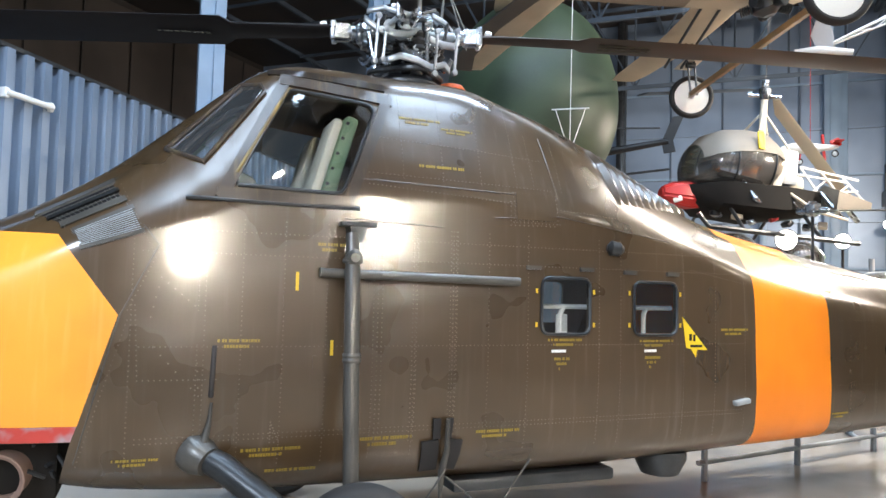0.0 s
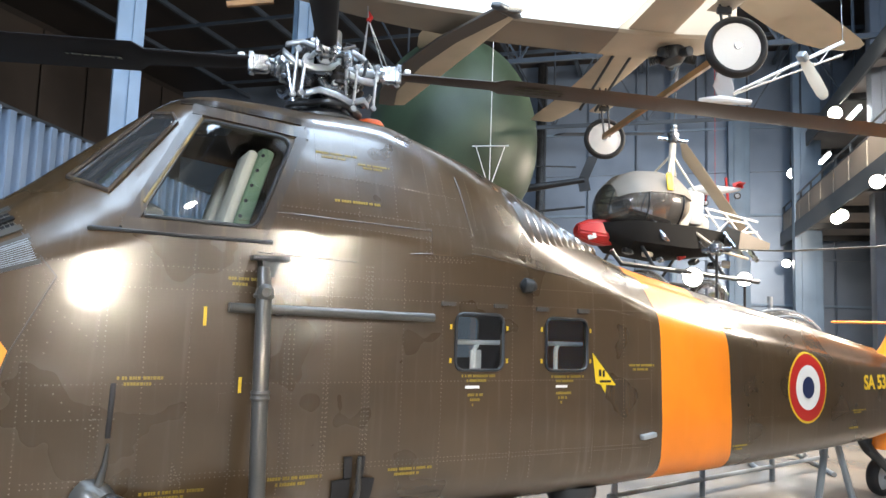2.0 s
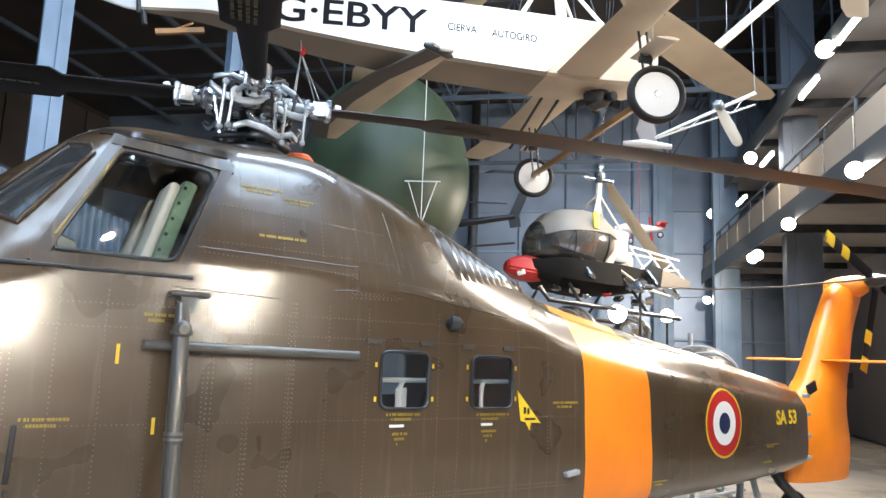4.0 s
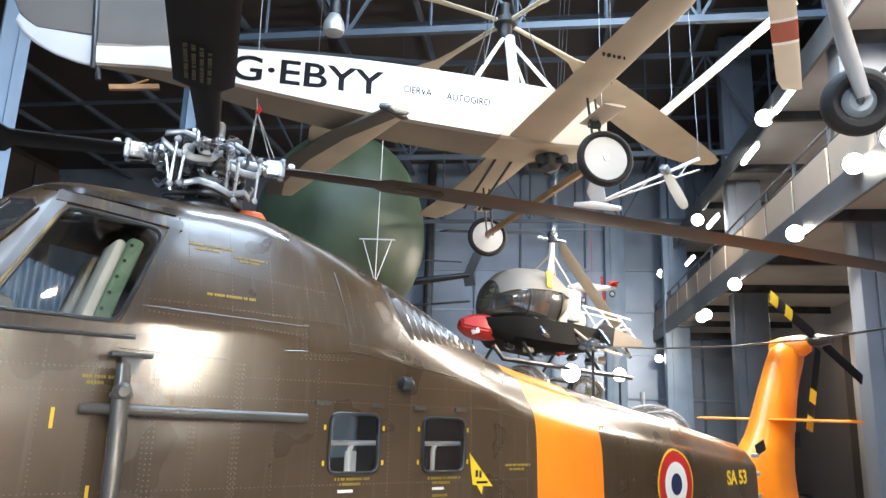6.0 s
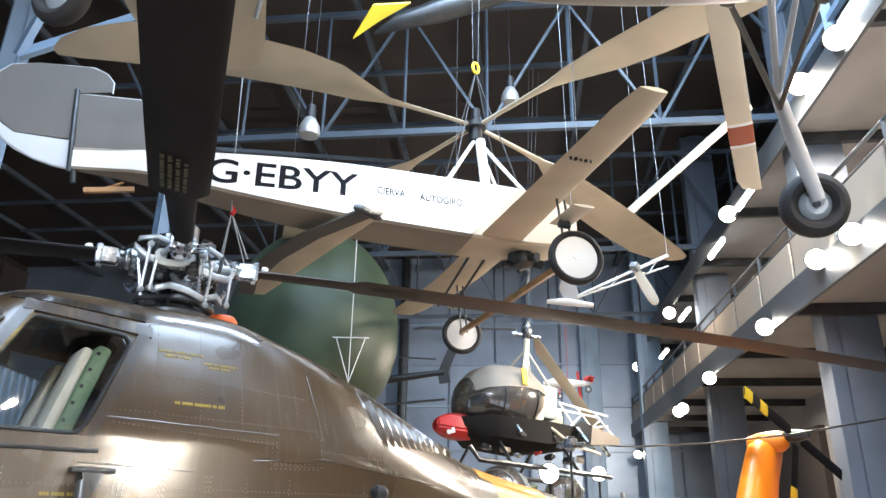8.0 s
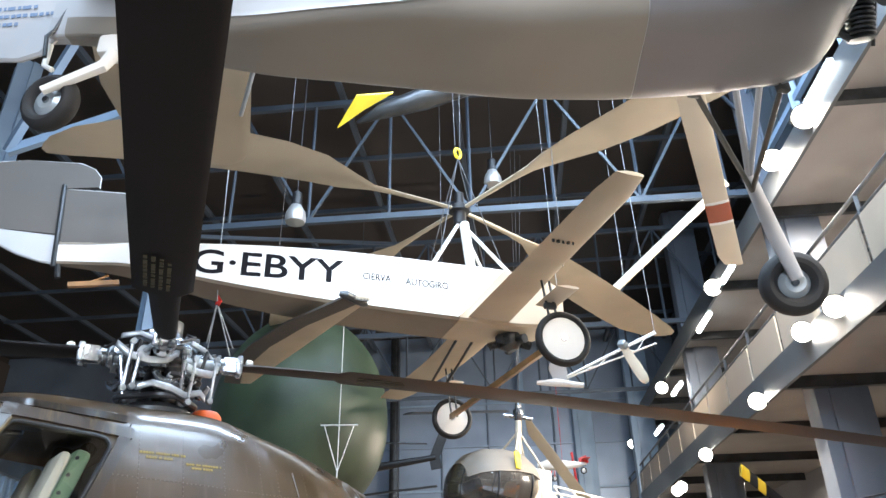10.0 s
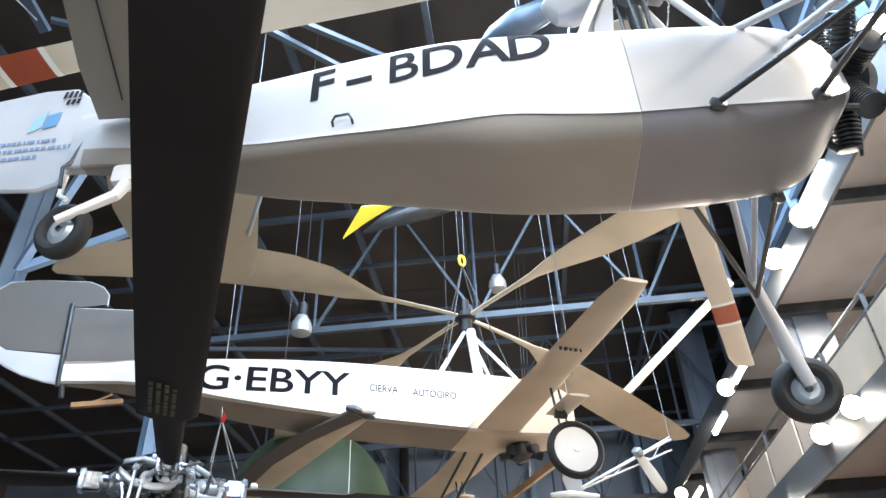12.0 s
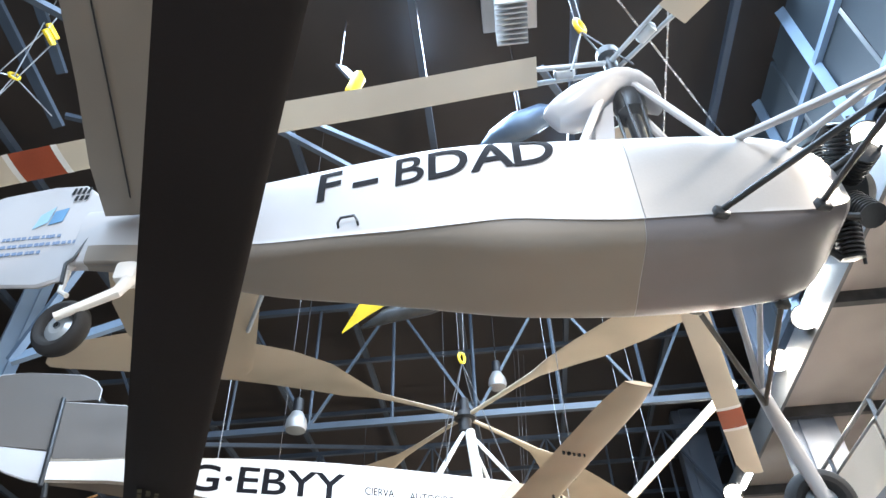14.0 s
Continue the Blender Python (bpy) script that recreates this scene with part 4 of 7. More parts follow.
def slab(outline, half, bulge=0.0):
    """A closed outline (x, z) as a fabric-covered surface, thicker towards its middle."""
    bm = B()
    cx, cz = sum(p[0] for p in outline) / len(outline), sum(p[1] for p in outline) / len(outline)
    for sgn in (-1, 1):
        rows = [[bm.verts.new((cx + (x - cx) * f, sgn * (half + bulge * (1 - f * f)), cz + (z - cz) * f)) for x, z in outline] for f in (1.0, 0.97, 0.75, 0.4)]
        for v in rows[0]:
            v.co.y = sgn * half * 0.3
        mid = bm.verts.new((cx, sgn * (half + bulge), cz))
        for a, b in zip(rows, rows[1:]):
            for i in range(len(outline)):
                bm.faces.new((a[i], a[(i + 1) % len(outline)], b[(i + 1) % len(outline)], b[i]))
        for i in range(len(outline)):
            bm.faces.new((rows[-1][i], rows[-1][(i + 1) % len(outline)], mid))
        if sgn == -1:
            rim = rows[0]
        else:
            for i in range(len(outline)):
                k = (i + 1) % len(outline)
                bm.faces.new((rim[i], rim[k], rows[0][k], rows[0][i]))
    return bm


part("rudder", slab(RUD, 0.022, 0.012), SILVERCLOTH, gyro, "silver fabric rudder")
bm = B()
random.seed(3)
for row in range(3):
    x = 0
    while x < (0.42, 0.62, 0.3)[row]:
        w = random.uniform(0.015, 0.04)
        box(bm, (-3.0 + 0.02 * row + x, -0.04, 0.21 - 0.075 * row), (w, 0.003, 0.03), (0, -6, 0))
        x += w + 0.012
tagged(part("rudder_stencil", bm, material("pale_blue_stencil", (0.17, 0.24, 0.36), 0.5), gyro, "pale blue unreadable stencil bars", 0), kind="stuff")
bm = B()
for k in range(4):
    box(bm, (-2.62 + 0.04 * k, -0.04, 0.68), (0.022, 0.003, 0.07), (0, 8, 0))
for k in range(3):
    box(bm, (-2.58 + 0.04 * k, -0.04, 0.6), (0.024, 0.003, 0.05), (0, 8, 0))
part("rudder_mark", bm, GUN, gyro, "", 0)
BLUEMARK, BLUEDEEP = material("light_blue_emblem", (0.3, 0.5, 0.66), 0.5), material("mid_blue_emblem", (0.12, 0.27, 0.45), 0.5)
for mat, pts in ((BLUEMARK, ((-2.82, 0.3), (-2.72, 0.36), (-2.71, 0.52), (-2.8, 0.44))), (BLUEDEEP, ((-2.71, 0.33), (-2.61, 0.36), (-2.6, 0.5), (-2.7, 0.47)))):
    part("rudder_emblem", loft(B(), [[Vector((x, y, z)) for x, z in pts] for y in (-0.038, -0.042)]), mat, gyro, "blue plain emblem", 0)
for sgn in (-1, 1):
    bm = B()
    rings = []
    near = ((0.12, -1.62, 0.6), (0.6, -1.45, 0.66), (1.2, -1.22, 0.68), (1.75, -1.05, 0.68), (2.4, -0.95, 0.6), (2.6, -1.05, 0.3))
    far = ((0.1, -1.22, 1.1), (0.5, -1.28, 1.2), (0.85, -1.36, 1.25), (1.3, -1.52, 1.15), (1.75, -1.68, 0.85), (1.95, -1.76, 0.6), (2.05, -1.85, 0.38), (2.09, -1.95, 0.15))
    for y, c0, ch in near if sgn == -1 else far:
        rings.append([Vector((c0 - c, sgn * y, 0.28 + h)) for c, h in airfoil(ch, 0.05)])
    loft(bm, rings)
    # Near tailplane takes the belly's grey, shade included; the far one stays tan.
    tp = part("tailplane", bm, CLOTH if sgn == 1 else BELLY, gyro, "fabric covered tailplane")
    if sgn == -1:
        bm = B()
        tube(bm, [(-1.95, -0.3, 0.255), (-1.75, -1.0, 0.255), (-1.5, -1.9, 0.255)], 0.006, 6)
        part("hinge_gap", bm, BLACKPAINT, tp)
    else:
        part("tail_strut", tube(B(), [(-1.02, 0.12, -0.25), (-1.62, 1.35, 0.26)], 0.018, 8), GREYMETAL, tp, "thin grey tailplane strut")
bm = B()
tube(bm, [(-2.25, -0.045, 0.46), (-2.37, -0.06, -0.05), (-2.4, -0.08, -0.12), (-2.37, -0.08, -0.3)], 0.014, 8)
part("rudder_post", bm, GUN, gyro)
wheel_parts(gyro, (-2.3, 0.0, -0.62), 0.2, 0.13, (0.15, 1, 0.1), GREYMETAL, RUBBER, 0.5)
bm = B()
tube(bm, [(-2.3, -0.1, -0.6), (-1.95, -0.08, -0.42), (-1.9, -0.02, -0.2)], [0.03, 0.04, 0.05], 10)
tube(bm, [(-2.42, 0, -0.12), (-2.42, 0, -0.3), (-2.36, 0, -0.34)], 0.02, 8)
box(bm, (-1.95, -0.02, -0.22), (0.16, 0.14, 0.16), bevel=0.03)
part("tail_wheel_fork", bm, WHITE, gyro, "white tail wheel fork")
# pylon and rotor
HF = Vector((1.66, 0.0, 1.66))
bm = B()
rings = []
for x, top, bot, w in ((1.03, 1.2, 1.18, 0.02), (1.07, 1.26, 1.11, 0.09), (1.13, 1.325, 1.04, 0.14), (1.24, 1.41, 1.03, 0.19), (1.36, 1.475, 1.08, 0.21), (1.46, 1.505, 1.18, 0.22), (1.55, 1.52, 1.27, 0.22), (1.64, 1.51, 1.3, 0.21), (1.72, 1.46, 1.29, 0.19), (1.79, 1.37, 1.22, 0.16), (1.83, 1.24, 1.13, 0.1), (1.84, 1.17, 1.12, 0.04)):
    rings.append([Vector((1.03 + (x - 1.03) * 1.12, w * math.cos(a), (top + bot) / 2 - 0.08 + (top - bot) / 2 * math.sin(a))) for a in (2 * math.pi * k / 20 for k in range(20))])
loft(bm, rings)
part("pylon_fairing", bm, SILVERCLOTH, gyro, "smooth silver rotor head fairing")
bm = B()
for p in ((1.2, -0.15, 0.45), (2.16, -0.2, 0.34), (1.2, 0.15, 0.45), (2.16, 0.2, 0.34)):
    tube(bm, [(1.72 if p[0] > 2 else 1.5, p[1] * 0.5, 1.32 if p[0] > 2 else 1.2), p], 0.032, 10)
part("pylon_strut", bm, SILVERCLOTH, gyro)
bm = B()
loft(bm, [[Vector((1.4 + a * 0.07, b * 0.03, 0.42)) for a, b in ((-1, -1), (1, -1), (1, 1), (-1, 1))], [Vector((1.53 + a * 0.07, b * 0.03, 1.34)) for a, b in ((-1, -1), (1, -1), (1, 1), (-1, 1))]])
part("pylon_post", bm, SILVERCLOTH, gyro)
bm = B()
lathe(bm, [(0.03, 0.55), (0.05, 0.6), (0.06, 0.95), (0.12, 1.0), (0.13, 1.2), (0.08, 1.3)], Matrix.Translation((1.7, 0, 0)), 16)
for k in range(6):
    a = k * math.pi / 3
    tube(bm, [(1.7 + 0.12 * math.cos(a), 0.12 * math.sin(a), 1.2), (1.68 + 0.1 * math.cos(a + 0.4), 0.1 * math.sin(a + 0.4), 0.5)], 0.012, 6)
part("gear_housing", bm, GUN, gyro, "dark rotor drive under the fairing")
bm = B()
lathe(bm, [(0.03, -0.35), (0.06, -0.3), (0.06, 0.1), (0.1, 0.12), (0.1, 0.2), (0.03, 0.24)], Matrix.Translation(HF), 16)
part("rotor_head", bm, GUN, gyro, "dark metal rotor head")
for deg, sag, band in ((178.5, 0.015, 4.66), (-50, 0.02, 5.15), (70, 0.022, 5.15)):
    d = Vector((math.cos(radians(deg)), math.sin(radians(deg)), 0))
    s = Vector((-d.y, d.x, 0))
    bm = B()
    tube(bm, [HF + d * 0.05 + s * 0.05, HF + d * 0.62 + s * 0.07], 0.022, 8)
    tube(bm, [HF + d * 0.05 - s * 0.05, HF + d * 0.62 - s * 0.07], 0.022, 8)
    lathe(bm, [(0.02, 0), (0.05, 0.02), (0.05, 0.16), (0.02, 0.18)], axis_to(HF + d * 0.3, d), 12)
    part("blade_root", bm, GREYMETAL, gyro)
    bm = B()
    loft(bm, [[HF + d * r + s * (c - 0.1) + Vector((0, 0, h - sag * r * r - (0.09 if deg > 100 else 0) * min(1, (r - 0.6) / 1.5))) for c, h in airfoil(ch, 0.035)] for r, ch in ((0.62, 0.3), (1, 0.3), (2, 0.3), (3, 0.3), (4, 0.3), (4.6, 0.3), (band - 0.05, 0.3), (band, 0.3), (band + 0.35, 0.3), (band + 0.4, 0.3), (5.9, 0.3), (6.2, 0.3), (6.4, 0.24), (6.45, 0.12))])
    blade = part("rotor_blade", bm, CLOTHLIGHT, gyro, "cream rotor blade with a rust red band")
    for r0, r1, mat in ((band - 0.05, band, WHITE), (band, band + 0.35, REDBROWN), (band + 0.35, band + 0.4, WHITE)):
        bm = B()
        loft(bm, [[HF + d * r + s * (c - 0.103) + Vector((0, 0, h * 1.1 - sag * r * r - (0.09 if deg > 100 else 0))) for c, h in airfoil(0.307, 0.037)] for r in (r0, r1)])
        part("blade_band", bm, mat, blade)
# engine and undercarriage
bm = B()
lathe(bm, [(0.05, 0), (0.2, 0.0), (0.22, 0.25), (0.12, 0.35), (0.03, 0.4)], axis_to((2.68, 0, -0.02), (1, 0, 0)), 20)
engine = part("engine", bm, GUN, gyro, "black radial engine")
for k in range(7):
    a = 2 * math.pi * k / 7
    o = Vector((2.84, math.sin(a) * 0.2, -0.02 + math.cos(a) * 0.2))
    d = Vector((0, math.sin(a), math.cos(a)))
    bm = B()
    prof = []
    for i in range(9):
        prof += [(0.055, i * 0.03), (0.085, i * 0.03 + 0.006), (0.085, i * 0.03 + 0.016), (0.055, i * 0.03 + 0.022)]
    lathe(bm, prof, axis_to(o, d), 14)
    tube(bm, [o + d * 0.3 + Vector((0.07, 0, 0)), o + Vector((0.1, 0, 0))], 0.012, 6)
    tube(bm, [o + d * 0.25 + Vector((-0.06, 0, 0)), o + d * 0.1 + Vector((-0.18, 0.05, 0))], 0.025, 8)
    part("cylinder", bm, GUN, engine, "finned black cylinder")
for sgn in (-1, 1):
    leg_top, foot = Vector((2.47, sgn * 1.45, -0.74)), Vector((2.74, sgn * 1.7, -1.38))
    bm = B()
    for p in ((1.85, -0.46 * 1, -0.52), (2.42, -0.44, -0.53)):
        tube(bm, [Vector((p[0], sgn * 0.45, p[2])), leg_top], 0.02, 10)
        box(bm, (p[0], sgn * 0.46, p[2] - 0.02), (0.09, 0.05, 0.07), (0, 0, 20), 0.012)
    part("lower_strut", bm, GUN if sgn == -1 else TUBEGREY, gyro, "dark undercarriage strut")
    bm = B()
    tube(bm, [(2.12, sgn * 0.28, 0.25), leg_top + Vector((0, 0, 0.1))], 0.026, 10)
    tube(bm, [(2.42, sgn * 0.22, 0.14), leg_top + Vector((0, 0, 0.1))], 0.022, 10)
    part("upper_strut", bm, SILVERCLOTH, gyro, "silver undercarriage strut")
    bm = B()
    tube(bm, [leg_top + Vector((0, 0, 0.12)), leg_top.lerp(foot, 0.5), foot], [0.05, 0.06, 0.05], 12)
    part("oleo_leg", bm, SILVERCLOTH, gyro, "white oleo leg")
    wheel_parts(gyro, foot + Vector((0, sgn * 0.1, 0)), 0.25, 0.2, (0.1, 1, 0.25 * sgn), GREYMETAL, RUBBER, 0.55)

# ---- white and tan autogiro ----
M_G = Matrix.Translation((1.5, 2.52, 6.5)) @ Matrix.Rotation(math.atan2(-0.355, 0.935), 4, "Z")
auto = thing("tan_autogiro", "white-sided tan fabric autogiro hung from cables", "autogiro", M_G)
GF = [(-2.14, -0.05, -0.33, 0.03), (-1.7, -0.02, -0.32, 0.1), (-1.25, 0.02, -0.33, 0.2), (0, 0.11, -0.5, 0.34), (1.2, 0.17, -0.6, 0.4), (2.8, 0.19, -0.65, 0.42), (3.7, 0.19, -0.66, 0.42), (4.3, 0.15, -0.6, 0.38), (4.6, 0.05, -0.5, 0.3)]


def gf_ring(x, grow=0.0):
    zt, zb, w = spline(GF, x)
    return [Vector((x, y, z)) for y, z in ((-w * 0.9 - grow, zb - grow), (-w - grow, zb + 0.03), (-w - grow, zt - 0.03), (-w * 0.85, zt + grow), (0, zt + 0.05 + grow), (w * 0.85, zt + grow), (w + grow, zt - 0.03), (w + grow, zb + 0.03), (w * 0.9 + grow, zb - grow))]


part("fuselage", loft(B(), [gf_ring(x) for x in np.linspace(-2.14, 2.95, 30)]), CLOTHDIM, auto, "dusty brown fabric fuselage with its belly shade in the colour")
part("nose", loft(B(), [gf_ring(x) for x in np.linspace(2.954, 4.6, 12)]), CLOTH, auto, "tan fabric nose")
for sgn in (-1, 1):
    bm = B()
    rings = []
    for x in np.linspace(-2.12, 3.62, 34):
        zt, zb, w = spline(GF, x)
        # the white side ends in a slanted line
        cut = max(0.0, (x - 2.95) / 0.67)
        z0 = zb + 0.03 + (zt - zb - 0.08) * cut
        rings.append([Vector((x, sgn * (w + 0.003), z0)), Vector((x, sgn * (w + 0.003), zt - 0.03)), Vector((x, sgn * (w + 0.008), zt - 0.032)), Vector((x, sgn * (w + 0.008), z0 + 0.002))])
    loft(bm, rings)
    part("white_side", bm, WHITE, auto, "white painted fuselage side with black letters")


def side_text(text, size, cx, cz, bold, sx=1.0, slope=0.0, name="registration"):
    bm = writing(text, size, bold, 0.001)
    wrap(bm, lambda c: Vector((cx + c.x * sx, -spline(GF, cx + c.x * sx)[2] - 0.012 - c.z, cz + c.y + slope * c.x)))
    part(name, bm, LETTER, auto, "black painted letters", 0)


side_text("G·EBYY", 0.46, 0.38, -0.2, 0.006, 1.26, 0.02)
side_text("CIERVA", 0.14, 1.79, -0.19, 0.001, 0.82, 0.0, "side_lettering")
side_text("AUTOGIRO", 0.14, 2.49, -0.2, 0.001, 0.84, 0.0, "side_lettering")
# wings
bm = B()
rings = []
for y in np.linspace(-4.1, 4.1, 23):
    tip = max(0, (abs(y) - 3.95) / 0.15)
    lead, ch = spline(((-4.1, 3.55, 0.4), (-2.2, 3.61, 0.5), (-0.2, 3.69, 0.62), (1.8, 3.72, 0.62), (4.1, 3.45, 0.52)), y)
    rings.append([Vector((lead - 0.06 * tip - c, y, -0.62 + 0.02 * abs(y) + h)) for c, h in airfoil(ch - 0.1 * tip, 0.055)])
loft(bm, rings)
wing = part("stub_wing", bm, CLOTH, auto, "tan fabric stub wing")
bm = B()
for k in range(5):
    box(bm, (3.2 + 0.06 * k, -2.75, -0.585), (0.03, 0.02 + 0.015 * (k % 2), 0.05), (0, 0, 15 * k), 0.006)
part("wing_bracket", bm, GUN, wing)
for x, y in ((3.2, 2.0), (3.45, 2.0)):
    bm = B()
    tube(bm, [(x, 0.38 * (1 if y > 0 else -1), -0.62), (x, y * 0.93, -0.98)], 0.022, 8)
    part("bracing_strut", bm, GUN, auto)
for y in (-1.95, 1.95):
    wheel_parts(auto, (3.64, y, -1.4), 0.33, 0.13, (0.12, 1, 0), WHITE, RUBBER, 0.24)
    bm = B()
    for q in (-0.05, 0.05):
        tube(bm, [(3.64 + q, y * 0.94, -1.4), (3.55 + q, y * 0.93, -0.62)], 0.016, 8)
    box(bm, (3.58, y * 0.935, -0.95), (0.16, 0.07, 0.08), bevel=0.02)
    part("wheel_leg", bm, GUN, auto, "twin tube wheel leg")
    if y > 0:
        part("axle_strut", beam(B(), (3.58, 1.84, -1.4), (3.58, -1.86, -1.42), 0.05, 0.08), WOOD, auto, "varnished wooden axle strut")
    bm = B()
    loft(bm, [[Vector((3.75 - c, y + 0.5 * q, -0.88 + h)) for c, h in airfoil(0.28, 0.04)] for q in (-0.6, 0, 0.6)])
    part("leg_fairing", bm, CLOTHLIGHT, auto, "cream wooden fairing board")
bm = B()
lathe(bm, [(0.05, -0.14), (0.16, -0.12), (0.18, 0.06), (0.08, 0.14)], axis_to((3.86, 0.0, -0.74), (0.3, 0, -1)), 18)
engine_block = part("engine", bm, GUN, auto, "dark oily engine under the nose")
for k in range(5):
    a = 2 * math.pi * k / 5
    o = Vector((3.86 + 0.17 * math.cos(a), 0.17 * math.sin(a), -0.76))
    part("cylinder", lathe(B(), [q for i in range(5) for q in ((0.04, i * 0.03), (0.065, i * 0.03 + 0.006), (0.065, i * 0.03 + 0.016), (0.04, i * 0.03 + 0.022))], axis_to(o, (math.cos(a), math.sin(a), -0.15)), 12), GUN, engine_block)
# fin, rudder
for name, outline in (("fin", [(-1.3, 0.02), (-1.42, 0.74), (-1.48, 0.78), (-2.2, 0.72), (-2.12, -0.04)]), ("rudder", [(-2.16, 0.06), (-2.24, 0.72), (-1.82, 0.8), (-1.83, 0.96), (-1.92, 1.07), (-2.09, 1.13), (-2.7, 1.06), (-3.0, 0.98), (-3.15, 0.8), (-3.16, 0.5), (-3.0, 0.2), (-2.8, 0.04)]), ("rudder_foot", [(-2.14, 0.055), (-2.8, 0.035), (-3.0, 0.19), (-3.02, 0.1), (-2.9, -0.06), (-2.75, -0.16), (-2.54, -0.25), (-2.3, -0.31), (-2.1, -0.33)])):
    bm = B()
    fs = []
    for y in (-0.022, 0.022):
        fs.append([bm.verts.new((x, y, z)) for x, z in outline])
    bm.faces.new(fs[0])
    bm.faces.new(fs[1][::-1])
    for i in range(len(outline)):
        bm.faces.new((fs[0][i], fs[0][(i + 1) % len(outline)], fs[1][(i + 1) % len(outline)], fs[1][i]))
    bmesh.ops.bevel(bm, geom=[e for e in bm.edges if abs(e.verts[0].co.y - e.verts[1].co.y) < 1e-4], offset=0.012, segments=2, affect="EDGES")
    # White rudder foot gets darker silver in place of the weaker light there.
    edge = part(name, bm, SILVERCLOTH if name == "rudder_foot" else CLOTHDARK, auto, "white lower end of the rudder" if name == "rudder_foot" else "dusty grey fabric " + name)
    part("edge_tape", tube(B(), [(x, 0, z) for x, z in (outline[1:4] if name == "fin" else outline[2:9] if name == "rudder" else outline[2:])], 0.012, 6), SILVERCLOTH, edge, "thin white edge tape")
bm = B()
tube(bm, [(-2.22, -0.03, 0.76), (-2.12, -0.04, -0.38)], 0.03, 8)
tube(bm, [(-2.12, 0, -0.1), (-2.05, 0, -0.5)], 0.035, 8)
part("rudder_post", bm, GUN, auto)
bm = B()
beam(bm, (-1.9, -0.1, -0.62), (-1.35, -0.1, -0.52), 0.06, 0.06)
tube(bm, [(-1.5, 0, -0.4), (-1.7, -0.08, -0.56)], 0.015, 6)
part("tail_skid", bm, WOOD, auto, "varnished wooden tail skid")
# lower panel that crosses under the fuselage
bm = B()
LOW = ((-0.86, 0.28), (-0.8, 0.34), (0.2, 0.6), (1.2, 0.7), (2.4, 0.64), (3.2, 0.42))
loft(bm, [[Vector((1.62 - 0.27 * (y + 0.85) - c, y, -0.7 + h)) for c, h in airfoil(ch, 0.05)] for y, ch in LOW])
panel = part("lower_panel", bm, CLOTH, auto, "tan fabric panel below the fuselage")
# Dark strip laid over the panel to paint its shaded trailing underside.
bm = B()
loft(bm, [[Vector((1.62 - 0.27 * (y + 0.85) - ch + c, y, z)) for c, z in ((0.24, -0.735), (-0.02, -0.722), (-0.02, -0.69), (0.24, -0.7))] for y, ch in LOW])
part("shade_strip", bm, CLOTHDARK, panel, "dark strip drawn for the panel's shaded edge")
bm = B()
tube(bm, [(1.22, -0.88, -0.68), (1.3, -0.88, -0.69), (1.55, -0.72, -0.7), (1.62, -0.66, -0.7)], [0.03, 0.055, 0.055, 0.02], 10)
part("panel_tip", bm, GUN, panel, "dark tip fairing")
# rotor
HG = Vector((3.15, 0, 1.3))
bm = B()
lathe(bm, [(0.03, -0.28), (0.1, -0.25), (0.1, -0.05), (0.16, -0.03), (0.16, 0.05), (0.07, 0.08), (0.07, 0.3), (0.02, 0.32)], Matrix.Translation(HG), 16)
part("rotor_head", bm, BLACKPAINT, auto, "black rotor head")
for p in ((2.62, -0.34), (2.62, 0.34), (3.75, -0.34), (3.75, 0.34)):
    bm = B()
    tube(bm, [HG + Vector((0, 0, -0.2)), (p[0], p[1], 0.18)], 0.028, 8)
    part("pylon_strut", bm, WHITE, auto)
bm = B()
tube(bm, [HG + Vector((0.05, -0.05, -0.25)), (3.25, -0.15, 0.2)], 0.075, 12)
part("rotor_starter", bm, WHITE, auto)
for deg, droop in ((193, 0.9), (-70, 0.3), (112, 0.4), (23, 0.85)):
    d = Vector((math.cos(radians(deg)), math.sin(radians(deg)), 0))
    s = Vector((-d.y, d.x, 0))
    bm = B()
    rings = []
    for r, ch in ((0.12, 0.07), (0.5, 0.08), (1.1, 0.1), (1.5, 0.16), (1.9, 0.38), (2.4, 0.6), (3.0, 0.72), (3.6, 0.76), (4.3, 0.76), (4.9, 0.7), (5.3, 0.52), (5.5, 0.3), (5.55, 0.08)):
        ch *= 1.22 if deg in (23, 193) and r > 1.6 else 1.0
        th = max(0.045, 0.07 - 0.006 * r)
        z = -droop * (r / 6) ** 2
        rings.append([HG + d * r + s * (c - min(ch * 0.35, 0.16)) + Vector((0, 0, z + h)) for c, h in airfoil(ch, th)])
    loft(bm, rings)
    part("rotor_blade", bm, CLOTH, auto, "broad tan fabric rotor blade")
# ---- steelwork, gallery and lamps of the hall ----


def bars(name, mat, label, category, rows, kind="structure", group=""):
    """One object of several straight members: rows of start, end, width, height."""
    bm = B()
    for p, q, w, h in rows:
        beam(bm, p, q, w, h)
    return solo(name, bm, mat, label, category, kind, group, smooth=0)


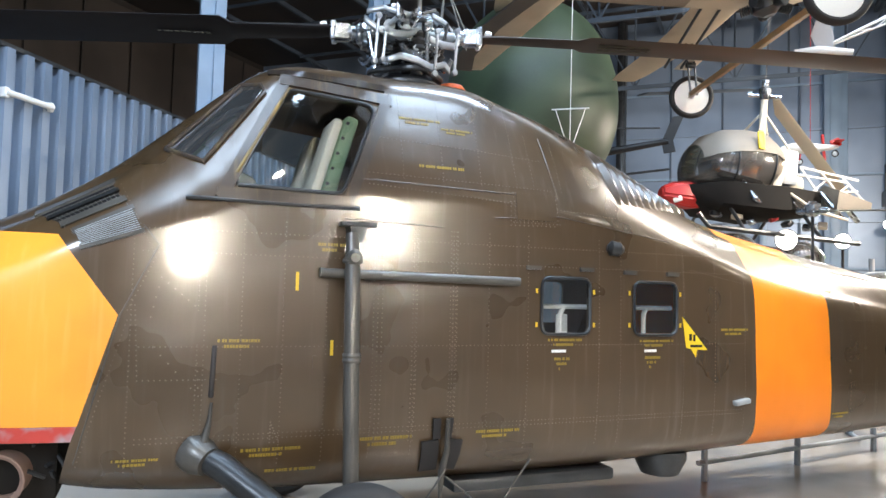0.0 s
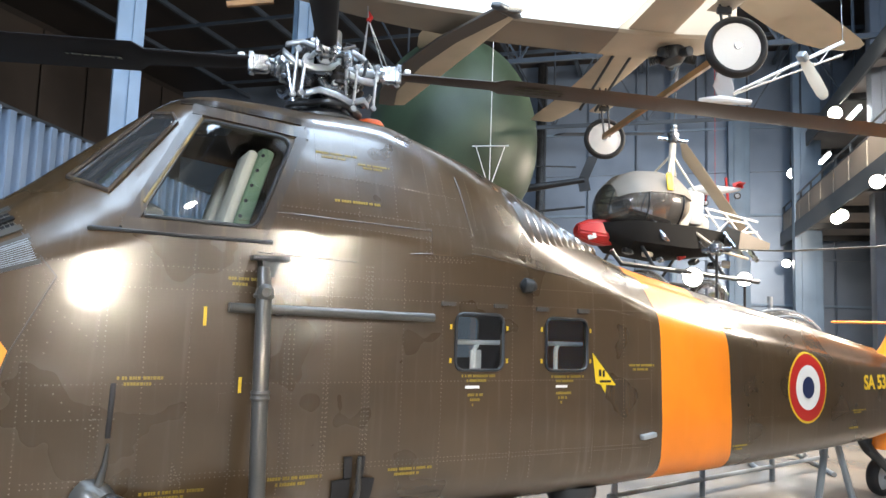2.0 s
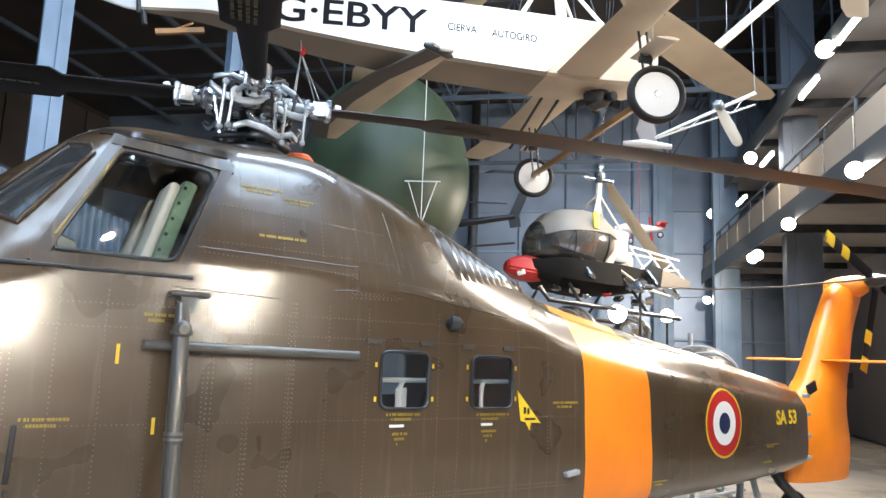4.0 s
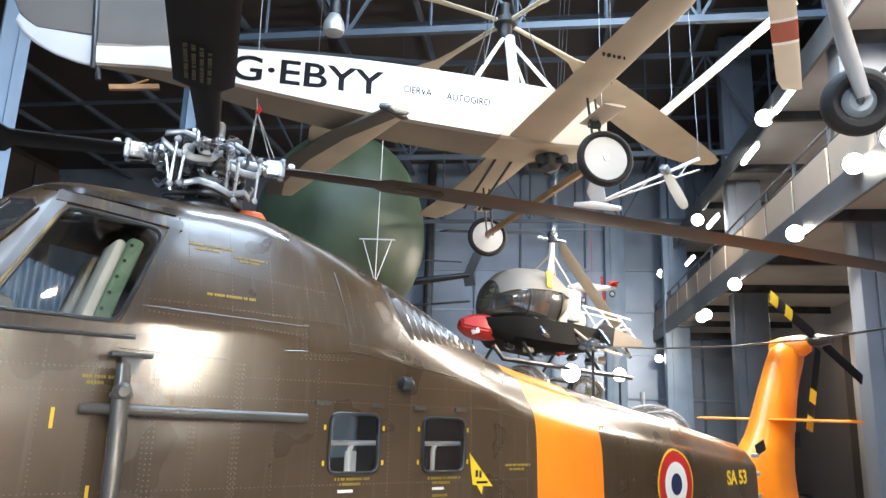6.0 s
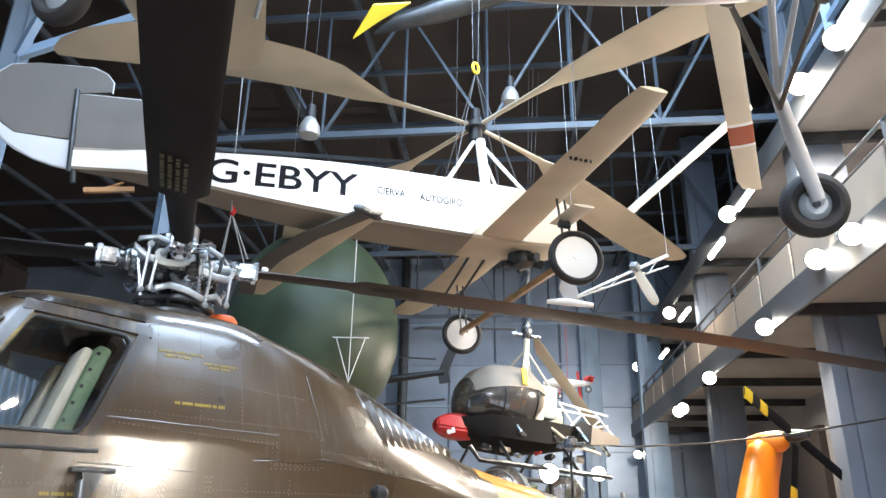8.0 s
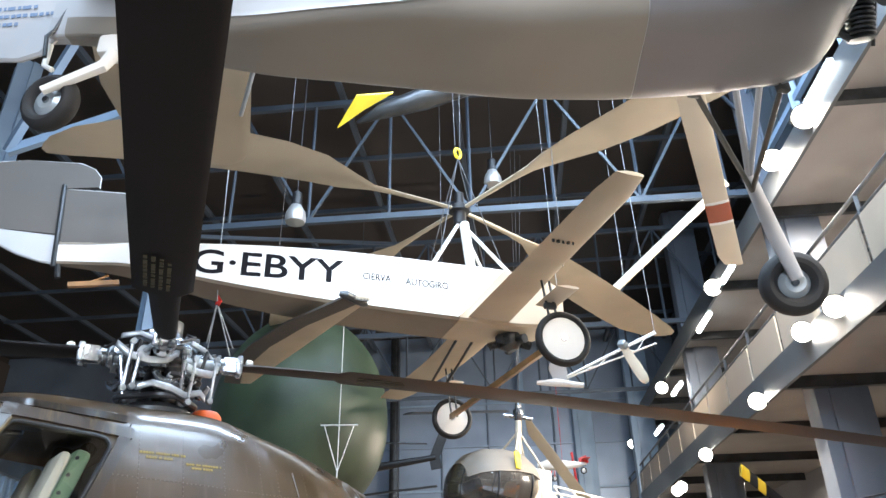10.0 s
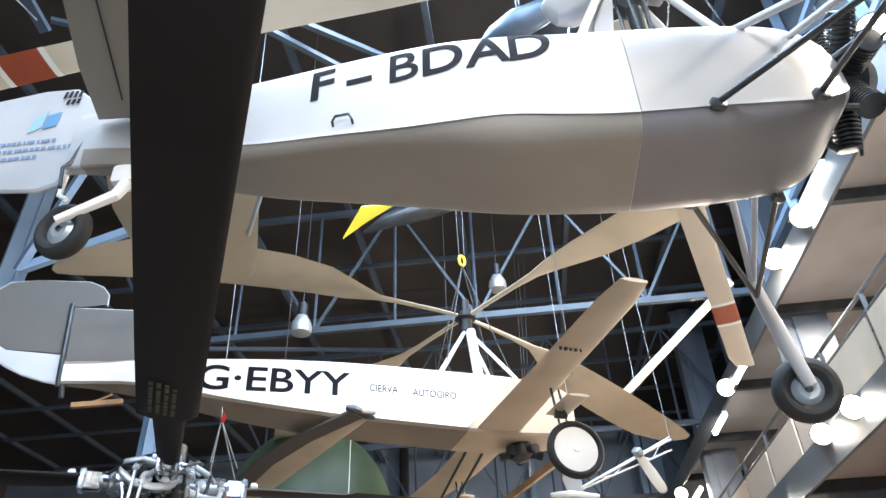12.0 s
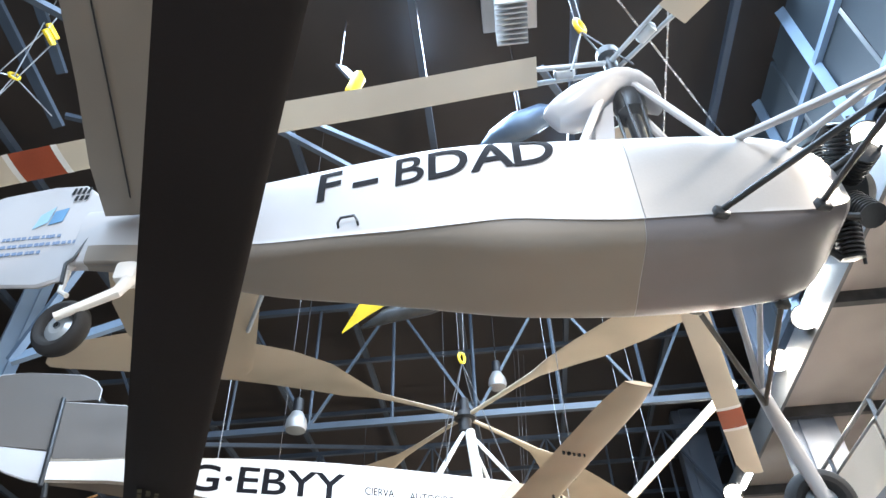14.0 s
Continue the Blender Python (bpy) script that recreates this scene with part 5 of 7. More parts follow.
# corrugated partition
P0, P1 = Vector((-9.0, -3.08, 0)), Vector((2.2, 13.97, 0))
run = (P1 - P0).normalized()
face = Vector((run.y, -run.x, 0))
bm = B()
n = int((P1 - P0).length / 0.32)
prof = []
for i in range(n):
    for t, o in ((0, 0), (0.13, 0), (0.16, 0.13), (0.29, 0.13)):
        prof.append(P0 + run * (i * 0.32 + t) + face * o)
loft(bm, [[p + Vector((0, 0, z)) for p in prof] for z in (FLOOR, 4.97)], cap=False, closed=False)
solo("wall_partition", bm, CLADDING, "pale blue corrugated metal partition wall", "wall", "structure", smooth=0)
bm = B()
beam(bm, P0 + Vector((0, 0, 5.0)) + face * 0.03, P1 + Vector((0, 0, 5.0)) + face * 0.03, 0.14, 0.06)
solo("trim", bm, GUN, "dark capping along the top of the partition", "trim", "structure", smooth=0)
bm = B()
o = P0 + run * 9.41 + face * 0.17
tube(bm, [o + Vector((0, 0, 4.385)), o + run * 0.8 + Vector((0, 0, 4.385))], 0.04, 10)
for t in (0.02, 0.78):
    box(bm, o + run * t - face * 0.04 + Vector((0, 0, 4.385)), (0.07, 0.1, 0.13), (0, 0, 57), 0.012)
wl = solo("wall_light", bm, WHITE, "slim white tube light on the corrugated wall", "lamp")
# dark cladding panels behind
bm = B()
for i in range(12):
    box(bm, hall(4.0, -23.9, 0) + UU * (i * 2.4) + Vector((0, 0, 8.5)), (0.05, 2.3, 9.6), (0, 0, -45), 0.02)
solo("cladding", bm, CLADDARK, "large dark cladding panels", "wall", "structure", smooth=0)
# columns
for x, y, w in ((-0.98, 9.9, 0.52), (2.6, 9.85, 0.42)):
    bm = B()
    for s in (-1, 1):
        box(bm, (x, y + s * w * 0.45, 6.8), (w, 0.04, 13.5), (0, 0, 12))
    box(bm, (x, y, 6.8), (0.04, w * 0.86, 13.5), (0, 0, 12))
    box(bm, (x + w * 0.2, y - w * 0.5, 6.8), (w * 0.25, 0.03, 13.5), (0, 0, 12))
    solo("column", bm, STEELBLUE, "pale blue painted steel column", "column", "structure", "steel columns", smooth=0)
for a, b, w, mat in ((12.6, 5.6, 0.9, COLUMNGREY), (20.5, 5.6, 0.9, COLUMNGREY), (28, 5.0, 0.9, STEELBLUE), (9.4, 7.9, 1.2, COLUMNGREY), (30.6, 3.0, 0.8, STEELBLUE), (30.6, -5.0, 0.35, GUN), (30.6, 0.5, 0.25, STEELBLUE)):
    bm = B()
    box(bm, hall(a, b, 6.8), (w, 0.5, 13.4), (0, 0, -45), 0.03)
    box(bm, hall(a - 0.28, b, 6.8), (w * 0.5, 0.06, 13.4), (0, 0, -45), 0.01)
    solo("column", bm, mat, "blue-grey steel column beside the gallery", "column", "structure", "steel columns")
# rails across the end wall
for z in (3.2, 5.0, 6.8, 8.6, 10.4):
    bars("trim", CLADDING if z in (5.0, 8.6) else STEELBLUE, "horizontal rail on the end wall", "trim", [(hall(30.9, -23, z), hall(30.9, 8, z), 0.1, 0.09)])
for b in (-9, -3.0, -1.0, 1.8, 6.5):
    bars("trim", CLADDING, "panel joint on the end wall", "trim", [(hall(30.92, b, FLOOR), hall(30.92, b, 13.5), 0.06, 0.08)])
# roof trusses
for a in (12.6, 19.6, 26.6):
    top, bot = 12.6, 9.6
    truss = thing("roof_truss", "blue-grey lattice roof truss", "truss", Matrix(), "roof trusses", "structure")
    for z in (top, bot):
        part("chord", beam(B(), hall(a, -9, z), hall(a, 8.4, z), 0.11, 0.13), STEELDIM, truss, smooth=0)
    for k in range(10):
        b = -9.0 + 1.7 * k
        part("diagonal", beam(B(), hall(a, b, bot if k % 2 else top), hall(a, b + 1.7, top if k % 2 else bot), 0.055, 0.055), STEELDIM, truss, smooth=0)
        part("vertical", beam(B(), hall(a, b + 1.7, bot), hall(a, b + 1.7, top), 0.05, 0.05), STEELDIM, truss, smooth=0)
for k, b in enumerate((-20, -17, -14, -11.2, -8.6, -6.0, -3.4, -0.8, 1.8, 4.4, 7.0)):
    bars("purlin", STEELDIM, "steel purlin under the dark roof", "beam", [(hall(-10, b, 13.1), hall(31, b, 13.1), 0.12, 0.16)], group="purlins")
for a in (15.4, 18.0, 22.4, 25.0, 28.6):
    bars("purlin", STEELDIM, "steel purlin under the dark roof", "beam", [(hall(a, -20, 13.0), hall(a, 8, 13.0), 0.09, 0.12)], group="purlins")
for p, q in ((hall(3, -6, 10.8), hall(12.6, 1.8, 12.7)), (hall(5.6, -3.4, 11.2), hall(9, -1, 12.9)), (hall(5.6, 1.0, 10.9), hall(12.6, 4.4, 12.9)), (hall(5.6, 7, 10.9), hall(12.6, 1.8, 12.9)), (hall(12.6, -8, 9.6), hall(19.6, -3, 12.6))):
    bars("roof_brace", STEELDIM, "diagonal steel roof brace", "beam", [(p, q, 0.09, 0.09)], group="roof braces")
for b in (1.5, 3.1):
    bars("rod_brace", STEEL, "thin steel tie rod", "beam", [(hall(4.5, b, 12.8), hall(9.5, 6.6 - b, 12.7), 0.03, 0.03)])
# galleries
for z0, b0, lab in ((5.75, 4.62, "lower"), (9.0, 5.0, "upper")):
    solo("gallery", wide(-4 if z0 < 7 else 3.0, 30.9, b0, 8.5, z0, z0 + 0.25), SOFFIT, "grey undersided visitor gallery along the wall", "gallery", "structure", smooth=0)
    solo("trim", wide(-4 if z0 < 7 else 3.0, 30.9, b0 - 0.06, b0, z0 - 0.22, z0 + 0.3), RAILGREY, "grey steel edge beam of the gallery", "trim", "structure", smooth=0)
    for k, a in enumerate(np.arange(2.0, 30.5, 3.4)):
        bars("gallery_joist", GUN, "dark joist under the gallery", "beam", [(hall(a, b0, z0 - 0.1), hall(a, 8.4, z0 - 0.1), 0.12, 0.2)])
rail = thing("gallery_railing", "grey steel railing along the visitor gallery", "railing")
for z in (6.3, 6.55, 6.8, 7.05):
    bm = B()
    tube(bm, [hall(-4, 4.66, z), hall(30.8, 4.66, z)], 0.022 if z < 7 else 0.03, 8)
    part("rail", bm, RAILGREY, rail)
post = None
for a in np.arange(-3.5, 30.6, 1.7):
    bm = B()
    beam(bm, hall(a, 4.66, 6.0), hall(a, 4.66, 7.05), 0.05, 0.05, (1, 0, 0))
    part("post", bm, RAILGREY, rail)
for k, a in enumerate(np.arange(-3.5, 29.0, 1.7)):
    part("parapet_panel", wide(a + 0.06, a + 1.64, 4.6, 4.63, 6.06, 6.72), PARAPET, rail, "beige parapet panel", 0)
# panels of darker tone on the wall under the gallery
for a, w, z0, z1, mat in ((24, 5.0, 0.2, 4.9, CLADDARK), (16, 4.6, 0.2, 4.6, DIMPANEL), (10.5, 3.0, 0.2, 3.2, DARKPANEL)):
    solo("wall_panel", wide(a - w / 2, a + w / 2, 8.3, 8.5, z0, z1), mat, "panel wall under the gallery", "wall", "structure", smooth=0)
# high side glazing above the upper gallery's edge
for a in np.arange(3.0, 12.4, 0.95):
    solo("window_1", wide(a, a + 0.85, 5.42, 5.5, 10.3, 13.5), SKYPANE, "daylit pane high in the side wall", "window", "structure", smooth=0)
for a in np.arange(2.95, 13.4, 1.9):
    bars("mullion", STEELBLUE, "blue-grey window mullion", "window frame", [(hall(a, 5.36, 9.3), hall(a, 5.36, 13.5), 0.1, 0.16)])
for z in (10.25, 11.9):
    bars("mullion", STEELBLUE, "blue-grey window transom", "window frame", [(hall(2.9, 5.36, z), hall(13.0, 5.36, z), 0.1, 0.12)])


def lamp_head(a, b, z, tilt, group, size=0.16):
    root = thing("spot_lamp", "glaring round spotlight in a black housing", "lamp", axis_to(hall(a, b, z), tilt), group)
    part("housing", lathe(B(), [(0.03, -0.34), (size * 0.7, -0.3), (size * 0.8, -0.1), (size * 1.05, 0.0), (size, 0.0), (size * 0.9, -0.02)], seg=18), BLACKPAINT, root)
    part("lens", lathe(B(), [(0.001, -0.012), (size * 0.9, -0.012), (size * 0.9, -0.002), (0.001, 0.012)], seg=18), LAMPGLOW, root)
    bm = B()
    tube(bm, [(-size, 0, -0.1), (-size, 0, -0.25), (0, 0, -0.45)], 0.012, 6)
    part("bracket", bm, BLACKPAINT, root)
    return root


TO_US = (-UU * 0.8 - VV * 0.3 - Vector((0, 0, 0.35)))
for a, z in ((28.9, 4.68), (21.0, 5.19), (20.4, 5.19), (13.1, 5.59), (17.3, 5.45), (10.5, 5.95), (9.3, 5.87), (7.4, 5.6), (5.8, 5.6)):
    lamp_head(a, 4.45, z, TO_US, "lamps under the gallery")
for a, z in ((29.9, 8.25), (22.8, 8.56), (15.6, 8.88), (10.9, 9.24), (9.4, 9.05), (6.05, 9.36)):
    lamp_head(a, 4.85, z, TO_US, "lamps along the upper gallery", 0.2)
for a, z in ((24.5, 7.6), (21.0, 8.0), (17.0, 8.55), (14.4, 8.75), (9.0, 9.2)):
    root = thing("tube_lamp", "glowing fluorescent tube under the upper gallery", "lamp", Matrix.Translation(hall(a, 4.9, z)), "tube lamps")
    bm = B()
    tube(bm, [UU * -0.6, UU * 0.6], 0.06, 8)
    part("tube", bm, TUBEGLOW, root)
    bm = B()
    beam(bm, UU * -0.65 + Vector((0, 0, 0.06)), UU * 0.65 + Vector((0, 0, 0.06)), 0.1, 0.05)
    part("fitting", bm, WHITE, root)
# hanging hall lamps
for x, y, z in ((3.23, 4.44, 8.72), (7.06, 3.3, 10.4)):
    root = thing("pendant_lamp", "unlit glass bell pendant lamp", "lamp", Matrix.Translation((x, y, z)), "pendant lamps")
    part("shade", lathe(B(), [(0.04, 0.16), (0.1, 0.14), (0.17, 0.0), (0.19, -0.12), (0.17, -0.2), (0.05, -0.22)], seg=20), ALU, root)
    part("cap", lathe(B(), [(0.02, 0.42), (0.09, 0.4), (0.1, 0.15), (0.02, 0.14)], seg=16), BLACKPAINT, root)
    bm = B()
    tube(bm, [(0, 0, 0.4), (0, 0, 12.9 - z)], 0.012, 6)
    part("cord", bm, BLACKPAINT, root)
# lit lamps low over the floor beyond the tail boom
for x, y, z, e in ((7.7, 3.19, 3.03, 0.17), (10.5, 4.4, 3.2, 0.15)):
    root = thing("spot_lamp", "glaring round spotlight in a black housing", "lamp", axis_to((x, y, z), Vector((-0.75, -0.65, -0.1))), "lamps on the floor stands")
    part("housing", lathe(B(), [(0.03, -0.3), (e * 0.8, -0.25), (e * 1.05, 0.0), (e, 0.0), (e * 0.9, -0.02)], seg=18), BLACKPAINT, root)
    part("lens", lathe(B(), [(0.001, -0.012), (e * 0.9, -0.012), (e * 0.9, -0.002), (0.001, 0.012)], seg=18), LAMPGLOW, root)
    bm = B()
    mi = root.matrix_world.inverted()
    tube(bm, [mi @ Vector((x + 0.15, y + 0.12, z)), mi @ Vector((x + 0.15, y + 0.12, FLOOR))], 0.025, 8)
    part("stand", bm, BLACKPAINT, root)
# barrier rail and trestle on the floor beyond the boom
bm = B()
tube(bm, [(3.6, 0.6, 0.62), (8.6, 1.4, 0.62)], 0.04, 8)
tube(bm, [(3.6, 0.6, 0.3), (8.6, 1.4, 0.3)], 0.03, 8)
for t in (0.02, 0.35, 0.68, 0.98):
    x, y = 3.6 + 5 * t, 0.6 + 0.8 * t
    tube(bm, [(x, y, 0.62), (x, y, FLOOR)], 0.035, 8)
solo("floor_barrier", bm, GREYMETAL, "low grey steel barrier on the hall floor", "barrier")
bm = B()
for sx in (-0.35, 0.35):
    tube(bm, [(6.5 + sx, -0.1, FLOOR), (6.5 + sx * 0.3, -0.05, 0.86)], 0.04, 8)
tube(bm, [(6.1, -0.1, 0.14), (6.9, -0.1, 0.14)], 0.03, 8)
solo("boom_trestle", bm, GREYMETAL, "grey steel trestle under the tail boom", "trestle")
# ---- other aircraft in the hall ----
# green balloon envelope
bm = B()
bmesh.ops.create_uvsphere(bm, u_segments=48, v_segments=32, radius=1.0)
for v in bm.verts:
    c = v.co
    c.x, c.y, c.z = c.x * 1.75, c.y * 1.75, c.z * (2.25 if c.z > 0 else 2.0)
    gore = 1 + 0.006 * abs(math.sin(9 * math.atan2(c.y, c.x)))
    c.x, c.y = c.x * gore, c.y * gore
bmesh.ops.translate(bm, verts=bm.verts[:], vec=(5.1, 7.2, 5.75))
envelope = thing("balloon", "dark green canvas balloon envelope with white rigging", "balloon")
part("envelope", bm, BALLOON, envelope)
bm = B()
A0 = Vector((4.8, 5.2, 4.5))
for q in (-0.34, 0.0, 0.34):
    tube(bm, [A0, A0 + Vector((q * 0.62, -q * 0.46, 0.8))], 0.008, 6)
tube(bm, [A0 + Vector((-0.26, 0.2, 0.8)), A0 + Vector((0.26, -0.2, 0.8))], 0.012, 6)
tube(bm, [A0 + Vector((0, 0, 0.8)), A0 + Vector((0, 0, 3.5))], 0.008, 6)
tube(bm, [A0, A0 + Vector((0, 0, -1.6))], 0.012, 6)
part("rigging", bm, WHITE, envelope, "thin white rigging lines")

# bubble helicopter
M_B = Matrix.Translation((7.75, 4.3, 4.1)) @ Matrix.Rotation(radians(166), 4, "Z") @ Matrix.Rotation(radians(-4), 4, "Y") @ Matrix.Scale(1.25, 4)
bub = thing("bubble_helicopter", "small bubble canopy helicopter hung on cables", "helicopter", M_B)
bm = B()
rings = []
for x, r, z in ((0.8, 0.1, 0.12), (0.76, 0.36, 0.14), (0.62, 0.52, 0.18), (0.35, 0.62, 0.21), (0.05, 0.64, 0.23), (-0.2, 0.6, 0.24), (-0.38, 0.48, 0.22)):
    rings.append([Vector((x, r * math.cos(a), z + r * 0.8 * math.sin(a))) for a in (2 * math.pi * k / 28 for k in range(28))])
loft(bm, rings)
ob = part("bubble", bm, BUBBLE, bub, "scuffed hazy transparent bubble")
for x, r, z in ((0.35, 0.625, 0.21), (-0.2, 0.605, 0.24)):
    bm = B()
    tube(bm, [(x, r * math.cos(a), z + r * 0.8 * math.sin(a)) for a in (2 * math.pi * k / 28 for k in range(29))], 0.012, 6, False)
    part("canopy_hoop", bm, GUN, bub)
bm = B()
rings = []
for x, w, z0, z1 in ((0.85, 0.2, -0.34, -0.14), (0.5, 0.55, -0.5, -0.1), (-0.3, 0.7, -0.52, -0.1), (-0.9, 0.5, -0.42, -0.08), (-1.35, 0.26, -0.26, -0.02)):
    rings.append([Vector((x, y, z)) for y, z in ((-w * 0.7, z0), (-w, z0 + 0.1), (-w, z1), (w, z1), (w, z0 + 0.1), (w * 0.7, z0))])
loft(bm, rings)
part("belly", bm, MATTDARK, bub, "dark belly pan")
bm = B()
rings = []
for x, r, z in ((0.74, 0.4, 0.15), (0.6, 0.545, 0.18), (0.35, 0.64, 0.21), (0.05, 0.66, 0.23), (-0.2, 0.62, 0.24), (-0.4, 0.5, 0.22)):
    arc = [radians(12 + 156 * k / 20) for k in range(21)]
    rings.append([Vector((x, rr * math.cos(a), z + rr * 0.8 * math.sin(a))) for rr, run_a in ((r, arc), (r - 0.02, arc[::-1])) for a in run_a])
loft(bm, rings)
part("canopy_cover", bm, COVER, bub, "dusty cream cover over the top of the bubble")
bm = B()
box(bm, (0.25, 0.0, -0.02), (0.7, 1.0, 0.1), (0, -8, 0), 0.04)
box(bm, (0.5, 0.1, 0.12), (0.14, 0.4, 0.26), (0, 20, 0), 0.04)
part("instrument_console", bm, BLACKPAINT, bub)
for k, (px, py) in enumerate(((-0.35, 0.5), (-0.9, 0.56), (-1.25, 0.42), (0.2, 0.52))):
    part("engine_pipe", tube(B(), [(px, py, -0.1), (px - 0.1, py + 0.12, -0.3), (px - 0.3, py + 0.05, -0.42)], 0.035, 8), STEEL, bub, "bare metal pipe")
bm = B()
lathe(bm, [(0.02, -0.3), (0.16, -0.26), (0.2, 0.1), (0.15, 0.28), (0.02, 0.32)], axis_to((-0.85, -0.3, 0.12), (-1, 0, 0.05)), 16)
part("fuel_tank", bm, CLOTHLIGHT, bub, "cream saddle tank")
bm = B()
box(bm, (0.06, 0.62, 0.5), (0.09, 0.03, 0.26), (14, 0, 0), 0.008)
part("yellow_plate", bm, YELLOWPAINT, bub)
bm = B()
box(bm, (-0.55, 0, 0.25), (0.3, 0.7, 0.5), bevel=0.04)
part("engine_block", bm, GREYMETAL, bub)
bm = B()
box(bm, (-0.35, 0.25, 0.1), (0.15, 0.45, 0.6), (0, -12, 0), 0.05)
box(bm, (-0.35, -0.25, 0.1), (0.15, 0.45, 0.6), (0, -12, 0), 0.05)
box(bm, (-0.1, 0, -0.15), (0.5, 1.0, 0.12), bevel=0.04)
part("seat_bench", bm, SEATCREAM, bub)
bm = B()
tube(bm, [(-0.32, 0, 0.3), (-0.32, 0, 1.5)], 0.05, 10)
for y in (-0.3, 0.3):
    tube(bm, [(-0.32, 0, 1.1), (-0.1, y, 0.72)], 0.018, 6)
    tube(bm, [(-0.32, 0, 1.1), (-0.7, y, 0.35)], 0.018, 6)
part("rotor_mast", bm, CLOTHLIGHT, bub, "cream painted rotor mast")
bm = B()
lathe(bm, [(0.04, -0.15), (0.075, -0.1), (0.09, 0.02), (0.05, 0.06), (0.05, 0.15)], Matrix.Translation((-0.32, 0, 1.4)), 14)
tube(bm, [(-0.52, 0.1, 1.3), (-0.12, -0.1, 1.34)], 0.03, 8)
part("rotor_head", bm, STEEL, bub)
for deg, z in ((200, -0.62), (20, -0.25)):
    d = Vector((math.cos(radians(deg)), math.sin(radians(deg)), z)).normalized()
    s = Vector((-d.y, d.x, 0)).normalized()
    bm = B()
    loft(bm, [[Vector((-0.32, 0, 1.42)) + d * r + s * (c - 0.1) + Vector((0, 0, h)) for c, h in airfoil(ch, 0.03)] for r, ch in ((0.2, 0.1), (0.5, 0.24), (2.4, 0.24))])
    part("rotor_blade", bm, CLOTHLIGHT if deg == 200 else GUN, bub, "narrow varnished rotor blade")
bm = B()
for y in (-0.22, 0.22):
    for z in (-0.1, 0.3):
        tube(bm, [(-0.8, y, z), (-1.8, y * 0.5, 0.12 + z * 0.4)], 0.018, 6)
for i in range(3):
    x, f = -0.8 - 0.36 * i, 1 - 0.12 * i
    tube(bm, [(x, -0.22 * f, -0.1 * f), (x - 0.36, -0.22 * f, 0.3 * f)], 0.015, 6)
    tube(bm, [(x, 0.22 * f, 0.3 * f), (x - 0.36, 0.22 * f, -0.1 * f)], 0.015, 6)
part("tail_truss", bm, WHITE, bub, "pale tube tail truss")
for y in (-0.85, 0.85):
    bm = B()
    tube(bm, [(1.0, y, -0.62), (0.85, y, -0.78), (-1.3, y, -0.78)], 0.035, 8)
    tube(bm, [(0.35, y * 0.5, -0.4), (0.35, y, -0.77)], 0.025, 8)
    tube(bm, [(-0.75, y * 0.5, -0.4), (-0.75, y, -0.77)], 0.025, 8)
    part("skid", bm, GUN, bub, "dark tubular landing skid")
bm = B()
loft(bm, [[Vector((-1.0 - 0.5 * t, 0.5 + y * 0.9 * (1 - 0.5 * t), -0.2 + z * 1.1 * (1 - 0.5 * t))) for y, z in ((-0.3, -0.12), (0.3, -0.16), (0.34, 0.1), (0, 0.2), (-0.34, 0.1))] for t in (0, 0.4, 0.8, 1.3)])
part("side_pannier", bm, COVER, bub, "cream side pannier")
bm = B()
loft(bm, [[Vector((x, y * f * 0.8, -0.27 + z * f * 0.72)) for y, z in ((-0.22, -0.24), (0.24, -0.26), (0.34, -0.08), (0.26, 0.22), (0.02, 0.3), (-0.26, 0.18), (-0.3, -0.06))] for x, f in ((0.6, 0.9), (0.8, 1.0), (1.02, 0.8), (1.16, 0.42))])
bmesh.ops.bevel(bm, geom=bm.edges[:], offset=0.025, segments=2, affect="EDGES")
part("nose_cover", bm, RED, bub, "bright red nose cover", 30)
part("nose_mark", box(B(), (0.98, 0.19, -0.36), (0.12, 0.04, 0.08), (0, 20, -30), 0.01), WHITE, bub, "plain white mark")
for k in range(7):
    px = 0.5 - 0.27 * k
    part("under_fitting", box(B(), (px, 0.34 + 0.1 * (k % 2), -0.52 - 0.03 * (k % 3)), (0.12 + 0.03 * (k % 3), 0.1, 0.07), (10 * k, 0, 25 * k), 0.015), (GUN, CLOTHLIGHT, STEEL, RED, GUN, STEEL, CLOTHLIGHT)[k], bub)
part("side_step", tube(B(), [(-0.3, 0.62, -0.12), (-0.55, 0.72, -0.3), (-0.7, 0.82, -0.42), (-1.1, 0.86, -0.48)], 0.022, 8), CLOTHLIGHT, bub, "cream tube step")
bm = B()
lathe(bm, [(0.02, -0.05), (0.07, -0.03), (0.08, 0.04), (0.02, 0.05)], axis_to((0.45, 0.3, -0.5), (0.4, 0.4, -1)), 12)
part("landing_light", bm, STEEL, bub)
bm = B()
for dx, dy in ((0.12, 0.1), (-0.12, -0.1), (0.1, -0.1)):
    tube(bm, [(-0.32, 0, 1.5), (-0.32 + dx, dy, 6.5)], 0.006, 5)
part("hanging_cable", bm, CABLE, bub, "thin steel hanging cables")

